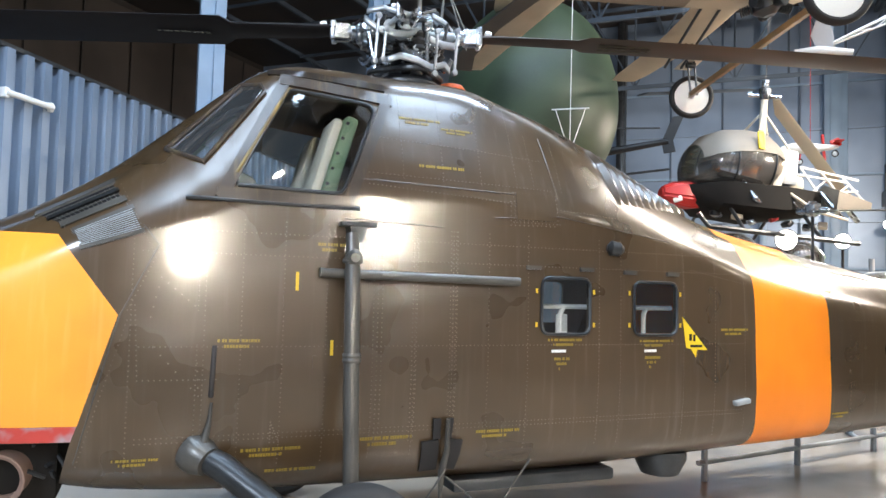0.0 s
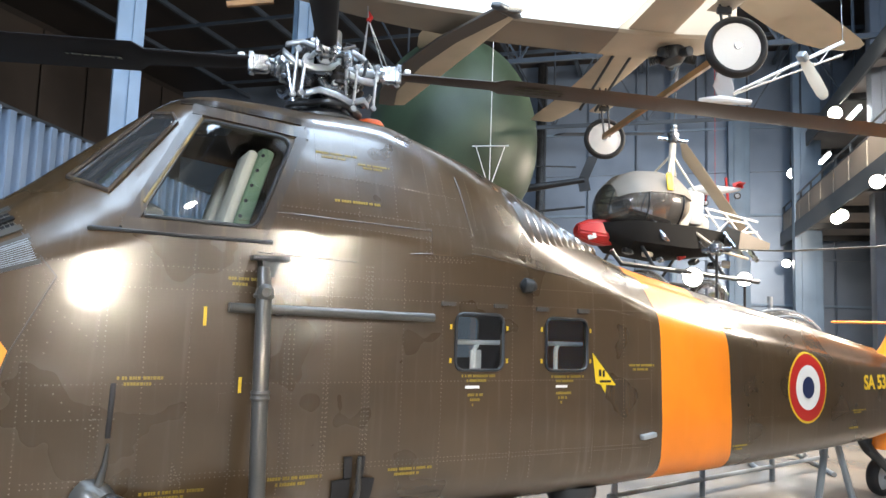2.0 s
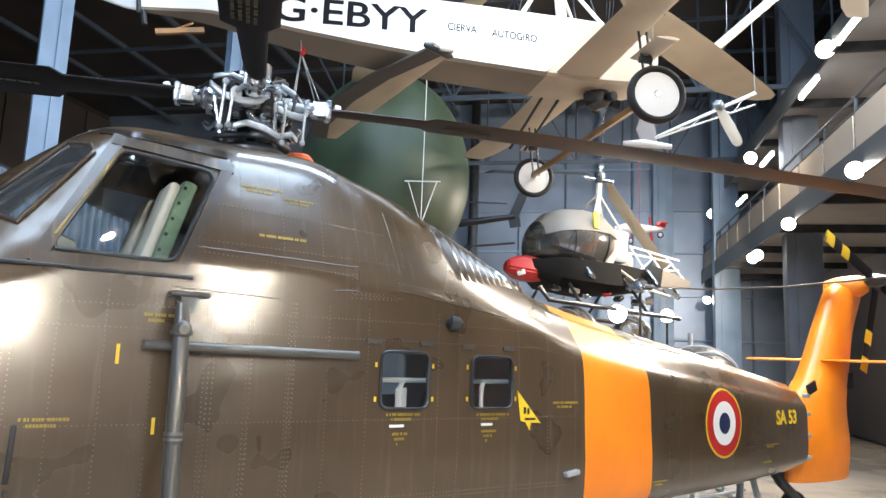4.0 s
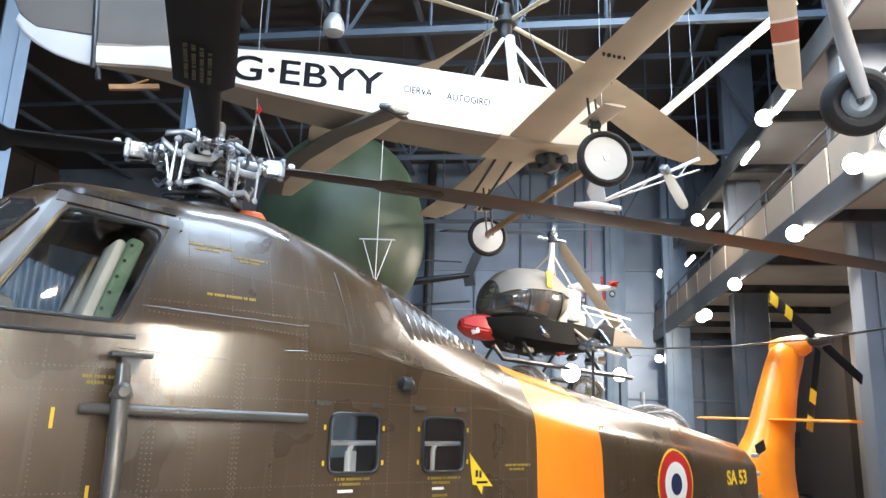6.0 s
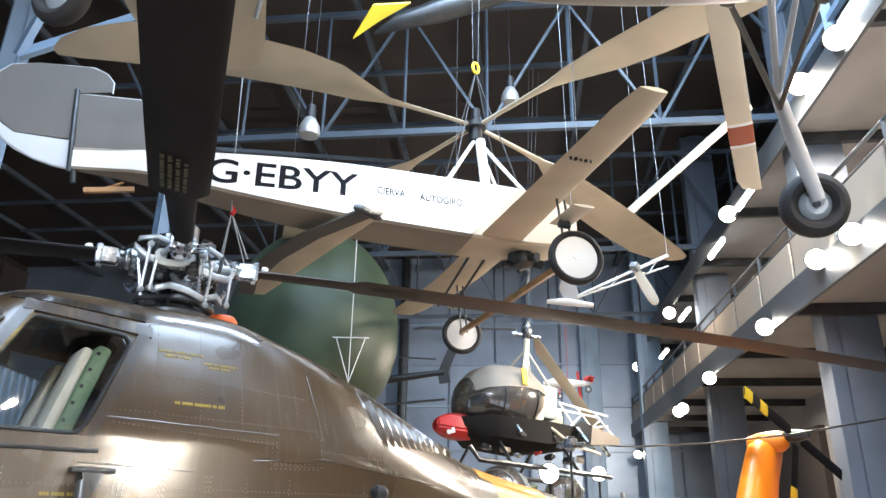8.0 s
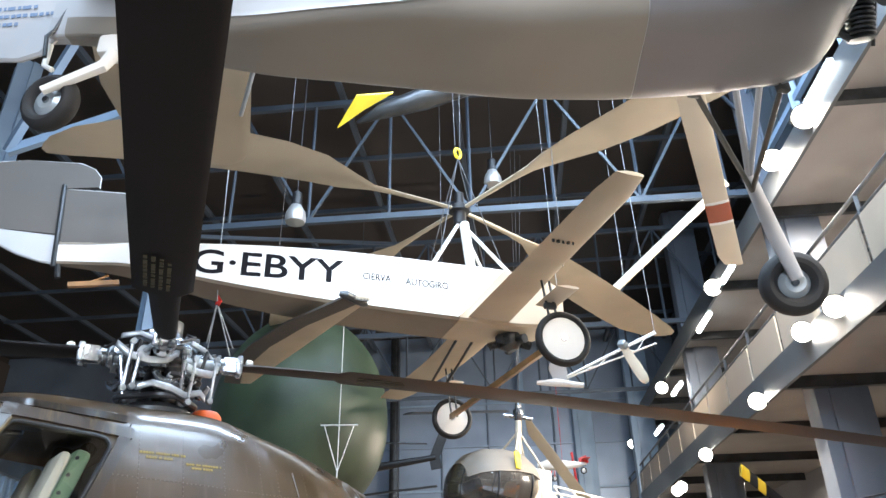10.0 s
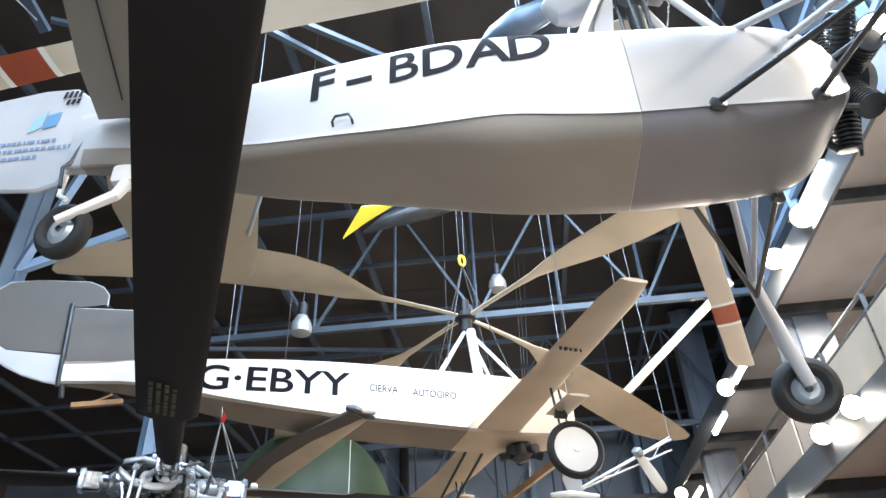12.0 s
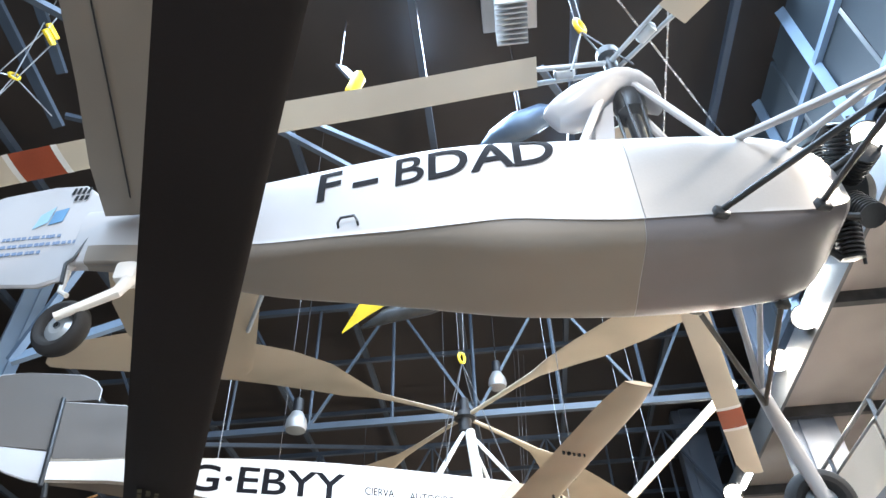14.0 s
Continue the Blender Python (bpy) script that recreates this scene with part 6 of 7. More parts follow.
# black tail of a light helicopter, hung far off
dark = thing("light_helicopter", "small black light helicopter hung far off", "helicopter")
T0, T1 = Vector((6.75, 7.7, 5.05)), Vector((8.05, 6.55, 5.3))
bm = B()
tube(bm, [T0, T1], [0.1, 0.06], 10)
part("tail_boom", bm, BLACKPAINT, dark)
bm = B()
d = (T1 - T0).normalized()
loft(bm, [[T1 + d * (x + o) + Vector((0.6, 0.7, 0)) * y + Vector((0, 0, z)) for x, y in ((-0.14, -0.02), (0.1, -0.02), (0.1, 0.02), (-0.14, 0.02))] for z, o in ((-0.25, 0.05), (0, 0), (0.5, 0.22))])
part("fin", bm, BLACKPAINT, dark)
bm = B()
beam(bm, T0 + Vector((0.3, -0.2, 0.6)), T0 + Vector((1.2, -1.0, 0.55)), 0.08, 0.02)
part("rotor_blade", bm, GUN, dark)
bm = B()
box(bm, T0 + Vector((-0.3, 0.2, -0.1)), (0.8, 0.5, 0.6), (0, 0, -40), 0.15)
part("cabin", bm, GUN, dark)
bm = B()
tube(bm, [T0 + Vector((0.1, -0.1, -0.5)), T0 + Vector((1.3, -1.2, -0.35))], 0.025, 6)
tube(bm, [T0 + Vector((0.1, -0.1, 0)), T0 + Vector((0.1, -0.1, -0.5))], 0.02, 6)
tube(bm, [T0 + Vector((0, 0, 0.2)), T0 + Vector((0, 0, 6.5))], 0.008, 5)
part("skid", bm, GUN, dark)

# white light aircraft with red tail, hung far off
M_W = Matrix.Translation((11.55, 6.05, 5.35)) @ Matrix.Rotation(radians(-38), 4, "Z") @ Matrix.Scale(0.6, 4)
lt = thing("light_aircraft", "small white aircraft with a red tail hung far off", "aircraft", M_W)
bm = B()
tube(bm, [(-1.0, 0, 0.1), (-0.6, 0, 0.12), (0, 0, 0.1), (0.7, 0, 0.12), (0.95, 0, 0.15)], [0.08, 0.2, 0.2, 0.1, 0.05], 14)
part("fuselage", bm, WHITE, lt)
bm = B()
box(bm, (0.85, 0, 0.28), (0.35, 0.04, 0.3), (0, -20, 0), 0.02)
box(bm, (0.9, 0, 0.3), (0.25, 1.0, 0.03), bevel=0.01)
part("tail", bm, RED, lt)
for x in (-0.5, -0.35, 0.85):
    wheel_parts(lt, (x, 0.1, -0.38 if x < 0 else -0.1), 0.13, 0.08, (0, 1, 0), GREYMETAL)
bm = B()
tube(bm, [(-0.5, 0.1, -0.38), (-0.4, 0, 0.1)], 0.02, 6)
tube(bm, [(-0.35, 0.1, -0.38), (-0.3, 0, 0.1)], 0.02, 6)
tube(bm, [(0.4, 0, 0.6), (0.55, 0, -1.2)], 0.05, 6)
tube(bm, [(0, 0, 0.2), (0, 0, 7)], 0.01, 5)
part("strut", bm, RED, lt, "red strut and cable")

# low machines behind the boom: two glazed cabins and a long thin rotor
for x, y, z, sc, rz in ((8.3, 2.0, 1.92, 0.85, 232), (7.56, 4.22, 2.78, 0.6, 205), (8.48, 3.57, 2.76, 0.42, 205)):
    root = thing("parked_helicopter", "parked green helicopter with a glazed cabin on skids", "helicopter", Matrix.Translation((x, y, z)) @ Matrix.Rotation(radians(rz), 4, "Z") @ Matrix.Diagonal((sc, sc, sc, 1)), "helicopters beyond the boom")
    bm = B()
    bmesh.ops.create_uvsphere(bm, u_segments=24, v_segments=16, radius=0.8)
    for v in bm.verts:
        v.co.x *= 1.25
        v.co.z *= 0.85
    part("canopy", bm, BUBBLE, root, "reflective glazed canopy")
    for rx in (-0.5, 0.1, 0.6):
        bm = B()
        rr = 0.8 * math.sqrt(max(0.01, 1 - (rx / 1.0) ** 2)) + 0.01
        tube(bm, [(rx, rr * math.cos(a), rr * 0.85 * math.sin(a)) for a in (2 * math.pi * k / 24 for k in range(25))], 0.025, 6, False)
        part("canopy_frame", bm, GREYMETAL, root)
    bm = B()
    zf = (FLOOR - z) / sc
    tube(bm, [(-0.97, 0, -0.1), (-1.3, 0, -0.02), (-3.0, 0, 0.2)], [0.3, 0.26, 0.1], 12)
    part("tail_boom", bm, SEATGREEN, root)
    for yy in (-0.6, 0.6):
        bm = B()
        tube(bm, [(-1, yy, zf + 0.04), (1, yy, zf + 0.04)], 0.04, 8)
        tube(bm, [(0.5, yy * 0.6, -0.5), (0.5, yy, zf + 0.04)], 0.035, 8)
        tube(bm, [(-0.5, yy * 0.6, -0.5), (-0.5, yy, zf + 0.04)], 0.035, 8)
        part("skid", bm, GREYMETAL, root)
    bm = B()
    tube(bm, [(-0.5, 0, 0.4), (-0.5, 0, 0.95)], 0.05, 8)
    part("rotor_mast", bm, GREYMETAL, root)
R0, R1 = Vector((7.95, 2.9, 3.5)), Vector((8.9, -1.9, 3.62))
longrot = thing("thin_rotor", "long thin grey rotor of a parked helicopter", "rotor")
bm = B()
side = (R1 - R0).normalized().cross(Vector((0, 0, 1)))
loft(bm, [[p + side * (c - 0.1) + Vector((0, 0, h - 0.15 * k * (1 - k) * 4)) for c, h in airfoil(0.18, 0.03)] for k, p in ((k, R0.lerp(R1, k)) for k in (0, 0.25, 0.5, 0.75, 1.0))])
part("blade", bm, GUN, longrot)
bm = B()
tube(bm, [R0 + Vector((0, 0, 0.1)), Vector((R0.x, R0.y, FLOOR))], 0.025, 10)
part("mast", bm, GUN, longrot)
bm = B()
box(bm, R0, (0.5, 0.12, 0.1), (0, 0, -60), 0.03)
lathe(bm, [(0.05, -0.1), (0.12, -0.05), (0.12, 0.1), (0.05, 0.15)], Matrix.Translation(R0), 14)
part("hub", bm, STEEL, longrot)

# things hung near the roof
bm = B()
tube(bm, [(3.45, 2.85, 9.86), (3.7, 2.5, 10.0), (4.2, 2.0, 10.2), (5.2, 1.2, 10.6)], [0.03, 0.13, 0.2, 0.12], 12)
yel = thing("dark_aircraft", "dark aircraft with yellow wing tip hung near the roof", "aircraft")
part("hull", bm, GUN, yel)
bm = B()
loft(bm, [[Vector(p) + Vector((0, 0, z)) for p in ((3.18, 3.05, 9.73), (3.26, 2.61, 10.18), (3.75, 2.24, 10.25), (3.43, 2.67, 9.99))] for z in (0, 0.04)])
part("wing_tip", bm, YELLOWPAINT, yel, "bright yellow wing tip")
bm = B()
tube(bm, [(4.3, 1.95, 10.2), (4.3, 1.95, 13.5)], 0.01, 5)
part("hanging_cable", bm, CABLE, yel)
heater = thing("ceiling_heater", "grey louvred heater unit under the roof", "heater", Matrix.Translation((2.85, -2.01, 12.9)) @ Matrix.Rotation(radians(-45), 4, "Z"))
part("casing", box(B(), (0, 0, 0.4), (0.9, 0.9, 0.25), bevel=0.02), ALU, heater)
for k in range(9):
    part("slat", box(B(), (0, (k - 4) * 0.09, 0), (0.5, 0.03, 0.55), bevel=0.006), ALU, heater)
bm = B()
tube(bm, [(3.1, -0.85, 10.93), (3.2, -1.05, 11.0), (3.36, -1.4, 11.06), (3.55, -1.75, 11.12), (3.68, -1.95, 11.16)], [0.05, 0.16, 0.23, 0.19, 0.06], 16)
nac = thing("silver_nacelle", "silver blue aircraft nacelle hung near the roof", "aircraft")
part("shell", bm, material("blue_grey_metal", (0.1, 0.14, 0.2), 0.4, 0.5, 0.3, 8, 0.05), nac)
bm = B()
tube(bm, [(3.4, -1.45, 11.2), (3.4, -1.45, 13.4)], 0.008, 5)
part("hanging_cable", bm, CABLE, nac)
bm = B()
box(bm, (0.6, -1.26, 9.85), (0.16, 0.1, 0.36), (20, 0, 30), 0.02)
tip = thing("hanging_blade", "blade with red and yellow tip hung near the roof", "rotor blade")
part("tip", bm, YELLOWPAINT, tip, "yellow and red tip")
bm = B()
beam(bm, (0.62, -1.22, 10.0), (1.1, 0.2, 12.5), 0.16, 0.04)
part("blade", bm, GUN, tip)
bm = B()
tube(bm, [(1.0, 0.0, 12.2), (1.0, 0.0, 13.5)], 0.01, 5)
part("hanging_cable", bm, CABLE, tip)
# slings of the two autogiros
def sling(name, head, up, legs, hook_z):
    root = thing(name, "steel cable sling with a yellow hook holding an autogiro", "cable sling")
    h = Vector((head.x, head.y, hook_z))
    bm = B()
    for q in legs:
        tube(bm, [h, q], 0.009, 6)
    part("leg", bm, CABLE, root, "thin steel sling legs")
    bm = B()
    tube(bm, [h + Vector((0.06 * math.sin(a), 0, 0.09 - 0.09 * math.cos(a))) for a in (2 * math.pi * k / 14 for k in range(15))], 0.025, 8, False)
    part("hook", bm, YELLOWPAINT, root, "yellow hook")
    bm = B()
    for q in (-0.05, 0.05):
        tube(bm, [h + Vector((q, 0, 0.15)), h + Vector((q * 3, 0, up))], 0.006, 5)
    part("rope", bm, CABLE, root)


hg = M_G @ HG
sling("cable_sling", hg, 5.0, [M_G @ Vector(p) for p in ((2.7, -0.3, 0.25), (2.7, 0.3, 0.25), (3.7, -0.3, 0.25), (3.7, 0.3, 0.25))], (M_G @ Vector((3.15, 0, 2.26))).z)
hf = M_F @ HF
sling("cable_sling", M_F @ Vector((1.5, 0, 0)), 5.6, [M_F @ Vector(p) for p in ((1.3, -0.12, 1.5), (1.3, 0.12, 1.5), (1.8, -0.12, 1.5), (1.8, 0.12, 1.5))], (M_F @ Vector((1.5, 0, 2.25))).z)
for p in ((0.5, -0.3, 0.15), (3.6, -2.2, -0.6), (3.6, 2.2, -0.6)):
    q = M_G @ Vector(p)
    bm = B()
    tube(bm, [q, (q.x, q.y, 13.3)], 0.005, 5)
    solo("steady_cable", bm, CABLE, "thin steel steadying cable", "cable", group="steadying cables")
# ---- small parts of the olive helicopter ----
# cockpit: floor, seats, coaming
for name, y in (("pilot_seat", -0.38), ("pilot_seat", 0.38)):
    seat = part(name, box(B(), (-0.95, y, 2.55), (0.48, 0.46, 0.1), (0, -6, 0), 0.03), SEATGREEN, heli, "green canvas pilot seat with cream cover")
    part("seat_back", box(B(), (-0.72, y, 2.92), (0.1, 0.46, 0.8), (0, 16, 0), 0.03), SEATGREEN, seat)
    part("seat_cover", box(B(), (-0.79, y, 2.98), (0.08, 0.36, 0.66), (0, 16, 0), 0.035), SEATCREAM, seat, "cream padded cover")
    bm = B()
    for k in range(6):
        lathe(bm, [(0.001, -0.004), (0.013, -0.004), (0.013, 0.006), (0.001, 0.006)], axis_to((-0.82 + 0.033 * k, y - 0.235, 2.7 + 0.11 * k), (0, -1, 0)), 8)
    part("seat_stud", bm, BLACKPAINT, seat)
bm = B()
box(bm, (-1.0, 0, 2.46), (1.3, 1.6, 0.04))
part("cockpit_floor", bm, INTERIOR, heli)
bm = B()
box(bm, (-1.45, 0, 2.72), (0.3, 1.3, 0.3), (0, 25, 0), 0.05)
part("instrument_panel", bm, COAMING, heli)
bm = B()
box(bm, (-0.3, 0, 2.92), (0.05, 1.1, 0.9))
part("cockpit_bulkhead", bm, INTERIOR, heli)
bm = B()
box(bm, (-1.0, 0.0, 3.6), (0.5, 0.4, 0.12), bevel=0.03)
part("overhead_panel", bm, INTERIOR, heli)
# cabin: floor, ceiling, bench frames behind the windows
bm = B()
box(bm, (0.6, 0, 0.9), (5.0, 1.2, 0.04))
part("cabin_floor", bm, INTERIOR, heli)
bm = B()
box(bm, (0.7, 0, 2.33), (3.6, 1.3, 0.04))
part("cabin_ceiling", bm, INTERIOR, heli)
for x in (0.9, 1.12, 1.7, 1.92):
    bm = B()
    tube(bm, [(x, -0.62, 0.88), (x, -0.62, 1.93), (x + 0.03, -0.62, 1.98)], 0.02, 8)
    part("bench_frame", bm, WHITE, heli, "pale tube bench frame")
bm = B()
tube(bm, [(0.6, -0.62, 1.98), (2.2, -0.62, 1.98)], 0.02, 8)
part("bench_rail", bm, WHITE, heli)
# White panels added where light from the far windows brightens the view.
for x, w in ((0.86, 0.2), (1.14, 0.1), (1.72, 0.1)):
    part("bright_view_panel", box(B(), (x, -0.6, 1.67), (w, 0.03, 0.5), bevel=0.012), WHITE, heli, "white panel in place of the bright view through the cabin")


def patch(x, z, w, h, out=0.002, thick=0.003, rot=0.0):
    """A thin plate on the near side of the hull, bent to the skin."""
    bm = B()
    n = max(1, int(w / 0.08))
    m = max(1, int(h / 0.08))
    c, s = math.cos(radians(rot)), math.sin(radians(rot))
    for o in (out,):
        grid = []
        for j in range(m + 1):
            row = []
            for i in range(n + 1):
                u, v = (i / n - 0.5) * w, (j / m - 0.5) * h
                row.append((x + u * c - v * s, z + u * s + v * c))
            grid.append(row)
        lo = [[bm.verts.new(on_skin(a, b, o)) for a, b in r] for r in grid]
        hi = [[bm.verts.new(on_skin(a, b, o + thick)) for a, b in r] for r in grid]
        for j in range(m):
            for i in range(n):
                bm.faces.new((hi[j][i], hi[j][i + 1], hi[j + 1][i + 1], hi[j + 1][i]))
        edge = [(0, i) for i in range(n)] + [(j, n) for j in range(m)] + [(m, i) for i in range(n, 0, -1)] + [(j, 0) for j in range(m, 0, -1)]
        for (j0, i0), (j1, i1) in zip(edge, edge[1:] + edge[:1]):
            bm.faces.new((lo[j0][i0], lo[j1][i1], hi[j1][i1], hi[j0][i0]))
    return bm


def join(bms):
    me = bpy.data.meshes.new("joined")
    out = B()
    for b in bms:
        b.to_mesh(me)
        b.free()
        out.from_mesh(me)
    bpy.data.meshes.remove(me)
    return out


random.seed(11)


def stencil(x, z, w, h, rows=2, mat=None):
    """Unreadable stencilled words: rows of short bars."""
    bms = []
    rh = h / rows
    for r in range(rows):
        u, wr = -w / 2 + (0.15 * w * r if rows > 1 else 0), w * (1 - 0.3 * r)
        while u < -w / 2 + wr:
            k = random.uniform(0.008, 0.02)
            bms.append(patch(x + u + k / 2, z + h / 2 - rh * (r + 0.5), k, rh * 0.55))
            u += k + random.choice((0.004, 0.004, 0.004, 0.014))
    tagged(part("stencil", join(bms), mat or FADED, heli, "small yellow stencil bars", 0), kind="stuff")


for x, z, w, h, r in ((-1.37, 1.72, 0.26, 0.07, 2), (-0.8, 2.35, 0.18, 0.07, 2), (-1.94, 1.01, 0.26, 0.055, 2), (-1.15, 1.03, 0.36, 0.07, 2), (-1.0, 0.9, 0.34, 0.035, 1), (-0.38, 1.06, 0.36, 0.08, 2), (0.46, 1.07, 0.34, 0.07, 2), (0.0, 2.96, 0.36, 0.035, 1),
                     (1.0, 1.72, 0.3, 0.07, 2), (0.97, 1.56, 0.13, 0.11, 3), (1.84, 1.71, 0.32, 0.07, 2), (1.8, 1.56, 0.14, 0.11, 3), (2.66, 1.8, 0.3, 0.07, 2), (3.98, 2.15, 0.16, 0.05, 2), (4.05, 1.03, 0.22, 0.06, 2), (6.3, 1.28, 0.3, 0.05, 2), (6.2, 1.1, 0.2, 0.04, 1), (-0.15, 3.3, 0.3, 0.06, 2), (0.15, 3.25, 0.26, 0.05, 2)):
    stencil(x, z, w, h, r)
for x, z in ((-1.02, 2.12), (-0.78, 1.68)):
    part("yellow_tab", patch(x, z, 0.02, 0.12), YELLOW, heli, "plain yellow stripe")
# cut-here arrow
bm = B()
tri = [(2.1, 1.92), (2.36, 1.65), (2.25, 1.655), (2.24, 1.59), (2.19, 1.66), (2.14, 1.67)]
vs = [[bm.verts.new(on_skin(x, z, o)) for x, z in tri] for o in (0.003, 0.007)]
bm.faces.new(vs[0])
bm.faces.new(vs[1])
for i in range(len(tri)):
    bm.faces.new((vs[0][i], vs[0][(i + 1) % 6], vs[1][(i + 1) % 6], vs[1][i]))
part("warning_arrow", bm, YELLOWPAINT, heli, "bright yellow warning triangle", 0)
part("warning_bars", join([patch(2.18, 1.755, 0.025, 0.055, 0.008), patch(2.22, 1.75, 0.022, 0.055, 0.008), patch(2.24, 1.685, 0.12, 0.018, 0.008)]), BLACKPAINT, heli, "", 0)
# national roundel
for r, o, mat in ((0.375, 0.003, YELLOW), (0.35, 0.006, RED), (0.235, 0.009, WHITE), (0.115, 0.012, NAVY)):
    bm = B()
    seg, rad = 40, 5
    cx, cz = 5.24, 1.57
    rows = [[bm.verts.new(on_skin(cx + r * k / rad * math.cos(2 * math.pi * i / seg), cz + r * k / rad * math.sin(2 * math.pi * i / seg), o)) for i in range(seg)] for k in range(1, rad + 1)]
    mid = bm.verts.new(on_skin(cx, cz, o))
    for i in range(seg):
        bm.faces.new((mid, rows[0][i], rows[0][(i + 1) % seg]))
        for k in range(rad - 1):
            bm.faces.new((rows[k][i], rows[k + 1][i], rows[k + 1][(i + 1) % seg], rows[k][(i + 1) % seg]))
    part("roundel_ring", bm, mat, heli, "national roundel ring")
bm = writing("SA 53", 0.225, 0.007, 0.001)
wrap(bm, lambda c: on_skin(6.72 + c.x, 1.59 + c.y, 0.004 + c.z))
part("serial", bm, YELLOW, heli, "yellow painted serial SA 53", 0)
# access panels and fittings
for x, z, w, h in ((-1.02, 2.0, 0.17, 0.12), (-0.83, 1.58, 0.15, 0.12), (-1.73, 1.82, 0.26, 0.2), (0.75, 2.72, 0.34, 0.2)):
    part("access_panel", patch(x, z, w, h, 0.002, 0.006), OLIVE, heli, "small screwed access panel")
for x, z, w in ((0.72, 2.27, 0.12), (1.18, 2.27, 0.12), (1.58, 2.26, 0.12), (2.0, 2.26, 0.12)):
    part("window_hinge", patch(x, z, w, 0.03, 0.002, 0.02), TUBEGREY, heli)
for x in (0.75, 1.25, 1.58, 2.08):
    for z in (2.1, 1.85):
        part("latch_mark", patch(x, z, 0.018, 0.035), YELLOW, heli)
part("drop_cord", patch(0.94, 1.655, 0.12, 0.02, 0.003, 0.01), WHITE, heli)
part("drop_cord", patch(1.78, 1.65, 0.11, 0.02, 0.003, 0.01), WHITE, heli)
bm = B()
lathe(bm, [(0.02, -0.06), (0.06, -0.03), (0.055, 0.04), (0.03, 0.07), (0.005, 0.08)], axis_to(on_skin(1.42, 2.44, 0.03), (1, -0.25, -0.1)), 14)
part("navigation_light", bm, GUN, heli, "small dark teardrop light")
bm = B()
box(bm, on_skin(2.72, 1.22, 0.03), (0.16, 0.06, 0.045), (0, -8, 0), 0.015)
part("drain_scoop", bm, GREYMETAL, heli)
bm = B()
box(bm, on_skin(-1.52, 1.55, 0.0), (0.03, 0.02, 0.32), (0, 2, 0), 0.008)
part("latch_slot", bm, BLACKPAINT, heli)
# cargo hook boot with cables
for x, z, w, h, rot in ((-0.055, 0.945, 0.125, 0.21, 5), (0.118, 0.945, 0.105, 0.21, -6), (-0.02, 1.13, 0.055, 0.14, 2), (0.075, 1.13, 0.045, 0.14, -3)):
    part("boot_flap", patch(x, z, w, h, 0.012, 0.02, rot), BLACKPAINT, heli, "black rubber boot flap")
bm = B()
tube(bm, [on_skin(0.05, 1.2, 0.05), on_skin(0.05, 1.0, 0.07), on_skin(0.05, 0.85, 0.06), (0.05, -0.8, 0.62)], [0.014, 0.02, 0.026, 0.012], 10)
part("jack_fitting", bm, TUBEGREY, heli)
for pts in ([(0.05, -0.9, 0.85), (-0.1, -0.92, 0.66), (-0.45, -0.9, 0.6)], [(0.05, -0.9, 0.8), (0.3, -0.92, 0.6), (0.42, -0.9, 0.55)], [(0.75, -0.84, 0.86), (0.62, -0.86, 0.72), (0.5, -0.86, 0.56)]):
    bm = B()
    tube(bm, pts, 0.007, 6)
    part("ground_cable", bm, TUBEGREY, heli, "slack steel cable")
for x, w in ((0.9, 0.9), (2.2, 0.4)):
    bm = B()
    if w > 0.5:
        box(bm, (x, -0.55, 0.66), (1.4, 0.3, 0.1), bevel=0.03)
    else:
        lathe(bm, [(0.02, -0.14), (0.16, -0.1), (0.22, 0.02), (0.22, 0.1)], Matrix.Translation((x, -0.5, 0.68)), 18)
    part("belly_fairing", bm, GUN, heli)
# exhaust and engine bay under the nose
bm = B()
mx = axis_to((-2.64, -0.62, 0.94), (-0.25, -1, -0.1))
lathe(bm, [(0.14, -0.5), (0.14, 0.1), (0.155, 0.12), (0.145, 0.12), (0.12, 0.1), (0.12, -0.4)], mx, 24)
part("exhaust_pipe", bm, material("rusty_exhaust", (0.3, 0.2, 0.16), 0.6, 0.3, 0.4, 14, 0.2), heli, "rust brown exhaust pipe")
# Plain dark box fills the engine bay in place of its clutter.
bm = B()
box(bm, (-2.86, 0, 0.96), (1.0, 1.25, 0.42), bevel=0.05)
part("engine_bay", bm, MATTDARK, heli, "plain dark engine bay")
bm = B()
for k in range(9):
    o = Vector((-2.42 + random.uniform(-0.06, 0.06), -0.55 + random.uniform(-0.15, 0.1), 0.85 + 0.03 * k))
    tube(bm, [o, o + Vector((random.uniform(-0.12, 0.12), -0.05, random.uniform(-0.12, 0.1)))], 0.014, 6)
part("engine_piping", bm, GUN, heli)
# intake: dark mesh behind a riveted frame, ribbed screen below it


def in_quad(q, u, v, out):
    (ax, az), (bx, bz), (cx, cz), (dx, dz) = q
    x = (ax * (1 - u) + dx * u) * (1 - v) + (bx * (1 - u) + cx * u) * v
    z = (az * (1 - u) + dz * u) * (1 - v) + (bz * (1 - u) + cz * u) * v
    return on_skin(x, z, out)


